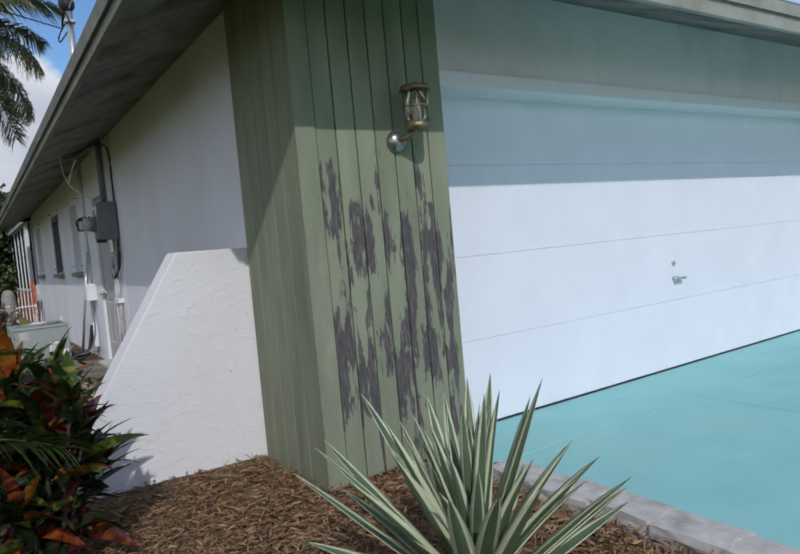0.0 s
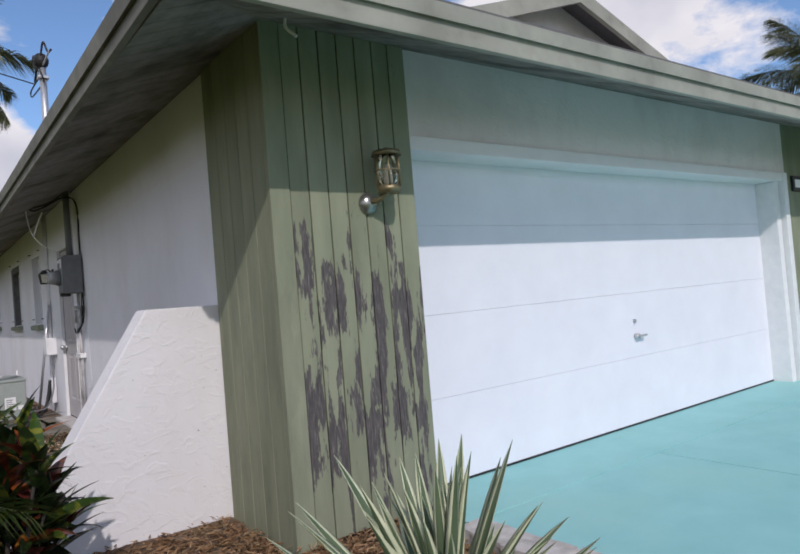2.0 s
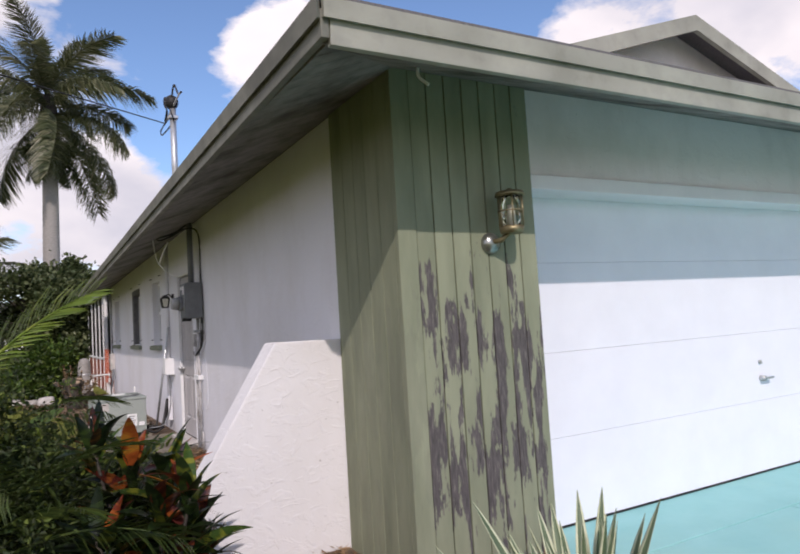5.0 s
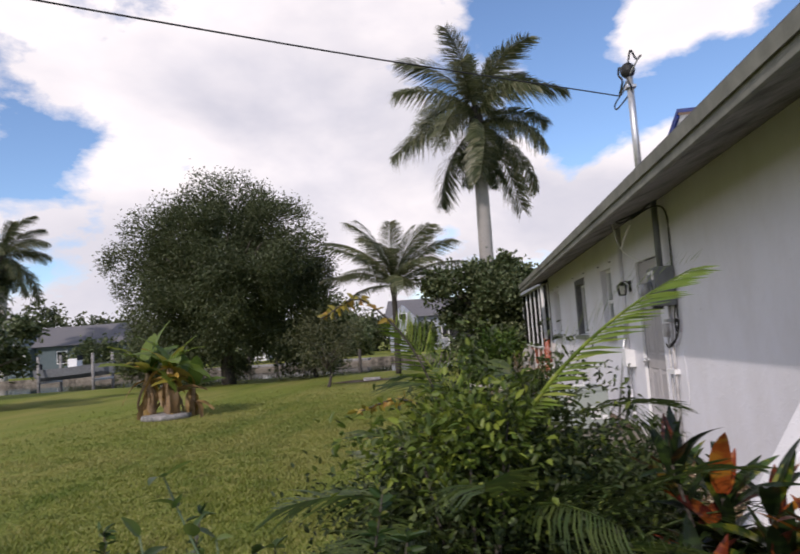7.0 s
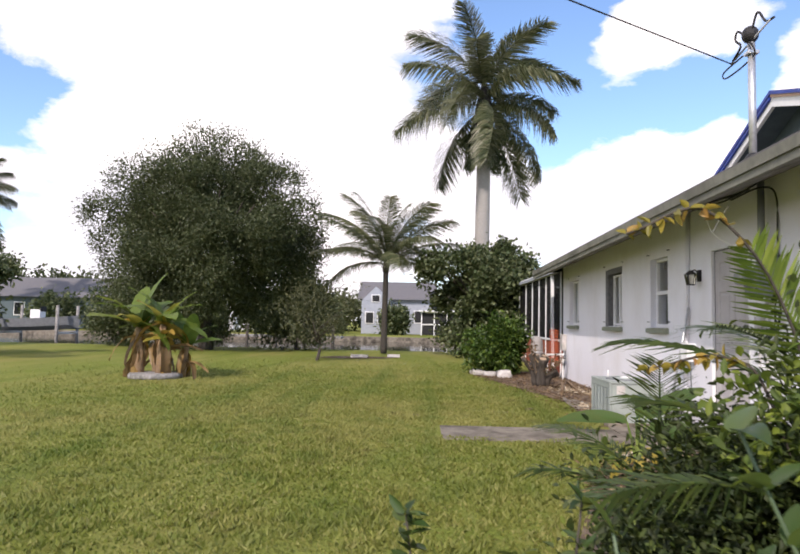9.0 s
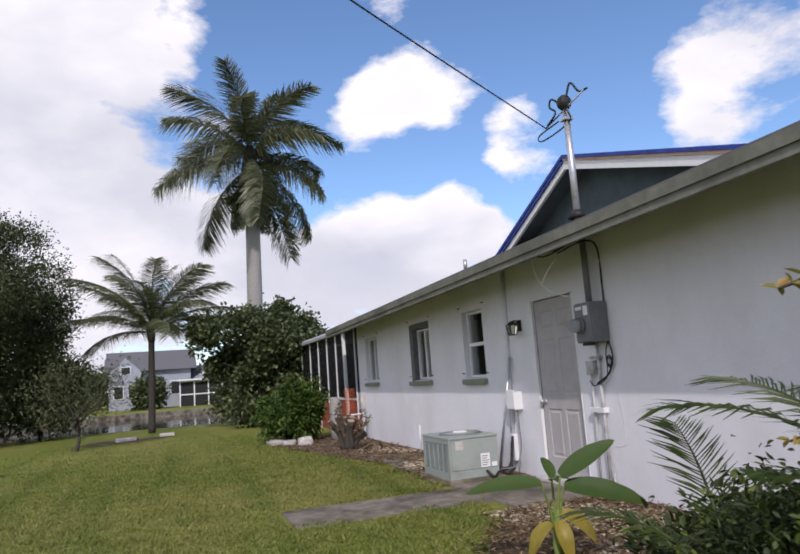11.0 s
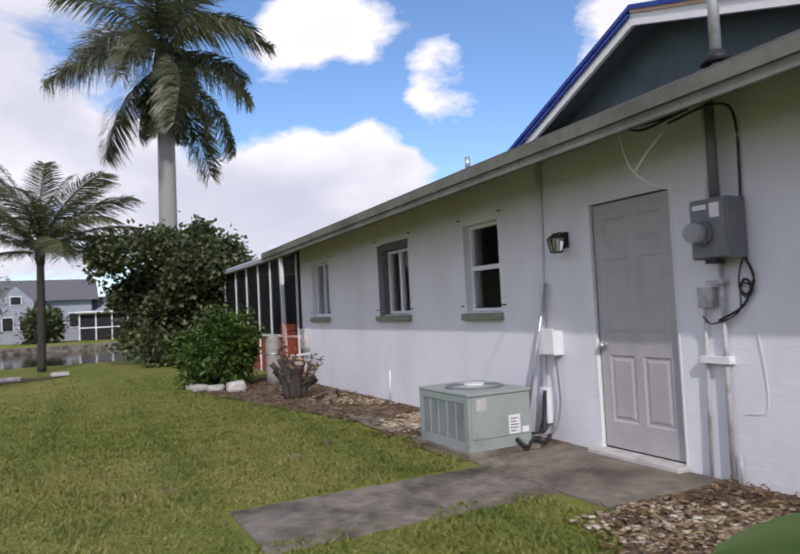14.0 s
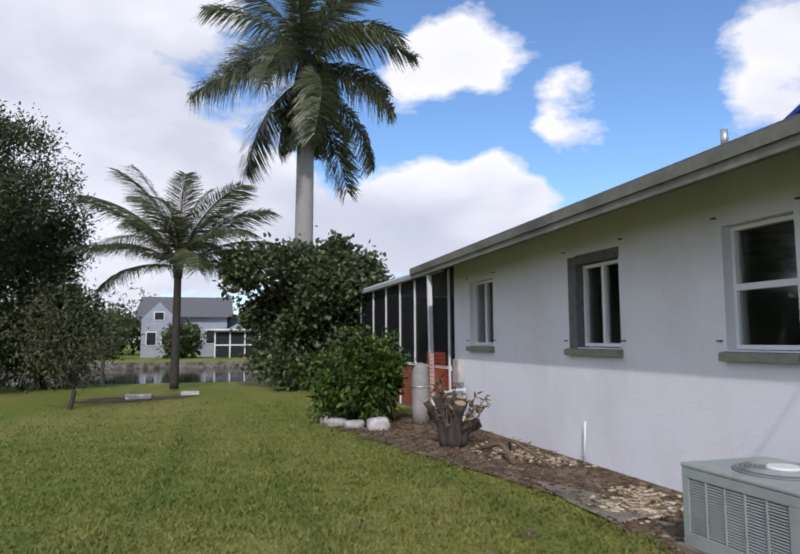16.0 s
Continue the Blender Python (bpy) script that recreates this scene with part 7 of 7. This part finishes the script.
# ---------- across the canal ----------
def far_house(name, label, x, y, w_, d_, h_, ridge, wall_m, seed, two=False):
    hs = thing(name, label, "house", (x, y, 0))
    boxed("wall", (0, 0, 0), (w_, d_, h_), wall_m, hs, 0.02)
    bm = bmesh.new()
    o = 0.5
    prism(bm, [(-o, -o, h_ - 0.05), (-o, d_ + o, h_ - 0.05), (-o, d_ / 2, h_ + ridge)], (w_ + 2 * o, 0, 0))
    part("roof", finish(bm), M["shingle"], hs, "dark grey shingle roof")
    g_ = w_ * 0.2
    part("gable", finish(prism(bmesh.new(), [(g_ - 1.3, -0.9, h_ - 0.2), (g_ + 1.3, -0.9, h_ - 0.2), (g_, -0.9, h_ + ridge * 0.6)], (0, d_ * 0.4, 0))), wall_m, hs)
    part("porch_wall", finish(prism(bmesh.new(), [(g_ - 1.3, -0.88, 0), (g_ + 1.3, -0.88, 0), (g_ + 1.3, -0.88, h_ - 0.21), (g_ - 1.3, -0.88, h_ - 0.21)], (0, 0.87, 0))), wall_m, hs)
    for gx_, gz_ in ((g_ - 0.95, 0.9), (g_ + 0.15, 0.9), (g_ - 0.4, h_ - 0.35)):
        gw = boxed("window", (gx_, -0.95, gz_), (gx_ + 0.8, -0.90, gz_ + (1.1 if gz_ < 2 else 0.7)), M["white_metal"], hs, 0.02)
        boxed("pane", (gx_ + 0.07, -0.97, gz_ + 0.07), (gx_ + 0.73, -0.951, gz_ + (1.03 if gz_ < 2 else 0.63)), M["dark"], gw, 0)
    zs = [1.0] + ([3.9] if two else [])
    for z in zs:
        for k in range(3):
            wx = w_ * (0.14 + 0.30 * k)
            wd_ = boxed("window", (wx, -0.05, z), (wx + 1.0, 0.0, z + 1.2), M["white_metal"], hs, 0.02)
            boxed("pane", (wx + 0.08, -0.07, z + 0.08), (wx + 0.92, -0.051, z + 1.12), M["dark"], wd_, 0)
    return hs


far_house("gabled_house", "pale grey house with a dark gable roof across the canal", -8.6, 54, 6.4, 8.0, 3.2, 1.8, M["far_paint"], 1)
far_house("low_house", "low white house wing with a grey roof across the canal", -2.2, 55, 7.0, 7.0, 2.4, 1.1, M["far_paint"], 2)
far_house("grey_house", "low house with a broad grey roof beyond the boat", -45, 50, 14.0, 9.0, 2.7, 1.9, M["gable"], 3)
far_house("tan_house", "low house half hidden by trees across the canal", -24, 56, 9.0, 8.0, 2.5, 1.4, M["stucco"], 4)
cage = thing("pool_cage", "white-framed screened pool cage behind the house", "pool cage", (-3.2, 50.5, 0))
for k in range(5):
    boxed("post", (k * 1.1, 0, 0), (k * 1.1 + 0.09, 0.09, 2.0), M["white_metal"], cage, 0.005)
for z in (0.9, 1.95):
    boxed("rail", (0, 0.01, z), (4.49, 0.08, z + 0.09), M["white_metal"], cage, 0.005)
boxed("screen", (0.05, 0.10, 0.05), (4.4, 0.12, 1.95), M["dark"], cage, 0)
boxed("awning", (-0.2, -0.4, 2.04), (4.7, 2.5, 2.16), M["white_metal"], cage, 0.02)


def boat():
    b = thing("motor_boat", "grey-hulled motor boat with a white console on a lift", "boat", (-23.0, 27.0, 0.25))
    b.scale = (0.66, 0.66, 0.66)
    bm = bmesh.new()
    secs = []
    for i in range(9):
        s = i / 8
        x = -3.2 + 6.4 * s
        half = 1.05 * (1 - max(0, s - 0.55) ** 2 * 4.4)
        rise = 0.35 * s ** 2
        secs.append([bm.verts.new((x, y_, z)) for y_, z in ((-half, 1.0 + rise), (-half * 0.82, 0.35 + rise), (0, 0.05 + rise * 0.8), (half * 0.82, 0.35 + rise), (half, 1.0 + rise))])
    for a, c in zip(secs, secs[1:]):
        for k in range(4):
            bm.faces.new((a[k], a[k + 1], c[k + 1], c[k]))
        bm.faces.new((a[4], a[0], c[0], c[4]))
    bm.faces.new(secs[0])
    bm.faces.new(secs[-1][::-1])
    part("hull", finish(bm), M["grey_metal"], b, "dark grey hull")
    boxed("console", (-0.6, -0.4, 1.0), (0.2, 0.4, 1.75), M["white_metal"], b, 0.05)
    boxed("windscreen", (0.2, -0.4, 1.6), (0.25, 0.4, 2.0), M["dark"], b, 0.01)
    boxed("outboard", (-3.6, -0.2, 0.5), (-3.15, 0.2, 1.5), M["dark"], b, 0.06, "dark outboard motor")
    for x, y in ((-2.4, -1.5), (2.2, -1.5), (-2.4, 1.5), (2.2, 1.5)):
        rod("piling", (x, y, -1.9), (x, y, 2.1), 0.12, M["stone"], b, 10, label="grey lift piling")
    boxed("cradle", (-2.5, -1.5, -0.12), (-2.3, 1.5, 0.06), M["galv"], b, 0.02)
    boxed("cradle", (2.1, -1.5, -0.12), (2.3, 1.5, 0.06), M["galv"], b, 0.02)


boat()
dock = thing("boat_dock", "grey wooden dock on posts along the far canal edge", "dock", (0, 0, 0))
boxed("deck", (-19, 36.8, -0.05), (-8.5, 38.6, 0.08), M["stone"], dock, 0.02)
for k in range(6):
    rod("piling", (-18.5 + k * 1.9, 36.7, -1.5), (-18.5 + k * 1.9, 36.7, 0.75), 0.10, M["bark"], dock, 8)

# woods and gardens beyond
far = thing("far_trees", "dark belt of trees beyond the far houses", "trees", (0, 0, 0), kind="stuff")
rng = np.random.default_rng(91)
for k in range(26):
    x = -95 + k * 6.2 + rng.uniform(-2, 2)
    y = rng.uniform(64, 84)
    hh = rng.uniform(2.2, 4.4)
    if -14 < x < 8:
        hh *= 0.8
    crown("foliage", rng, (x, y, hh * 0.9), (rng.uniform(3, 5), 3, hh), 90, 26, 0.5, (0.55, 0.35), M["leaf_tree"], far, 0.3, 0.2, 0.2, 0.0)
bank = thing("bank_shrubs", "dark garden shrubs on the far bank", "shrubs", (0, 0, 0), kind="stuff")
for (x, y, r_, hh) in [(-11.5, 49, 1.6, 1.7), (-5.5, 50, 0.9, 1.3), (-16, 48, 2.6, 2.0), (-21, 46, 2.4, 1.8), (-27, 45, 3, 2.2), (-33, 46, 2.2, 1.6), (-52, 48, 4, 3), (-60, 46, 4, 3.4), (1.5, 48, 1.5, 1.3), (6, 47, 3, 2), (12, 48, 4, 3)]:
    crown("foliage", rng, (x, y, hh * 0.75), (r_, r_ * 0.8, hh), 110, 26, 0.3, (0.34, 0.2), M["leaf_grape"], bank, 0.3, 0.2, 0.2, 0.0)


# ---------- grass near the walk ----------
def turf(x0, x1, y0, y1, n, h_, seed, y_low=None):
    rng = np.random.default_rng(seed)
    x, y = rng.uniform(x0, x1, n), rng.uniform(y0, y1, n)
    fade = np.exp(-np.clip((-x - 3.5) / 4.5, 0, None) ** 2) * np.exp(-np.clip((y - 3.0) / 6.0, 0, None) ** 2)
    fade *= np.clip((y - y_low) / 2.0, 0, 1) if y_low is not None else 1.0
    thin = rng.random(n) < fade
    x, y = x[thin], y[thin]
    ok = ~((x > -3.1) & (x < -1.1) & (y > 0.3) & (y < 1.1))
    ok &= ~((x > -1.2) & (y > -0.3) & (y < 1.3))
    ok &= ~((x > bed_edge(y) + rng.exponential(0.05, len(x))) & (y > 1.2) & (y < 9.6))
    side = np.interp(y, [-6.7, -4.4, -3.0, -1.4, -0.35], [-2.35, -2.3, -2.4, -1.9, -1.1]) + 0.05 * np.sin(y * 9.0)
    ok &= ~((x > side + rng.exponential(0.05, len(x))) & (y < -0.3))
    ok &= ~((x > -0.1))
    x, y = x[ok], y[ok]
    n = len(x)
    a = rng.uniform(0, math.tau, n)
    tuft = np.array([noise.noise(Vector((p * 5.0, q * 5.0, 0.3))) + 0.6 * noise.noise(Vector((p * 1.3, q * 1.3, 4.0))) for p, q in zip(x, y)])
    hh = h_ * rng.uniform(0.5, 1.3, n) * np.clip(1.0 + 1.1 * tuft, 0.35, 2.2)
    w = 0.006 + 0.010 * rng.random(n)
    dx, dy = np.cos(a) * w, np.sin(a) * w
    lx, ly = rng.normal(size=n) * hh * 0.6, rng.normal(size=n) * hh * 0.6
    z = np.zeros(n) - 0.002
    v = np.stack([np.stack([x - dx, y - dy, z], 1), np.stack([x + dx, y + dy, z], 1), np.stack([x + lx, y + ly, hh], 1)], axis=1).reshape(-1, 3)
    f = np.arange(n * 3).reshape(-1, 3)
    return v, f


va, fa = turf(-14.0, -0.3, -3.5, 4.5, 230000, 0.026, 5)
vb, fb = turf(-14.0, -1.2, 4.5, 14.0, 200000, 0.026, 6)
vc, fc = turf(-14.0, -2.3, -8.5, -3.5, 190000, 0.028, 8, -8.5)
tagged(poly_np("grass", np.concatenate([va, vb, vc]), np.concatenate([fa, fb + len(va), fc + len(va) + len(vb)]), M["blade"]), "short coarse lawn grass", "grass", kind="stuff")
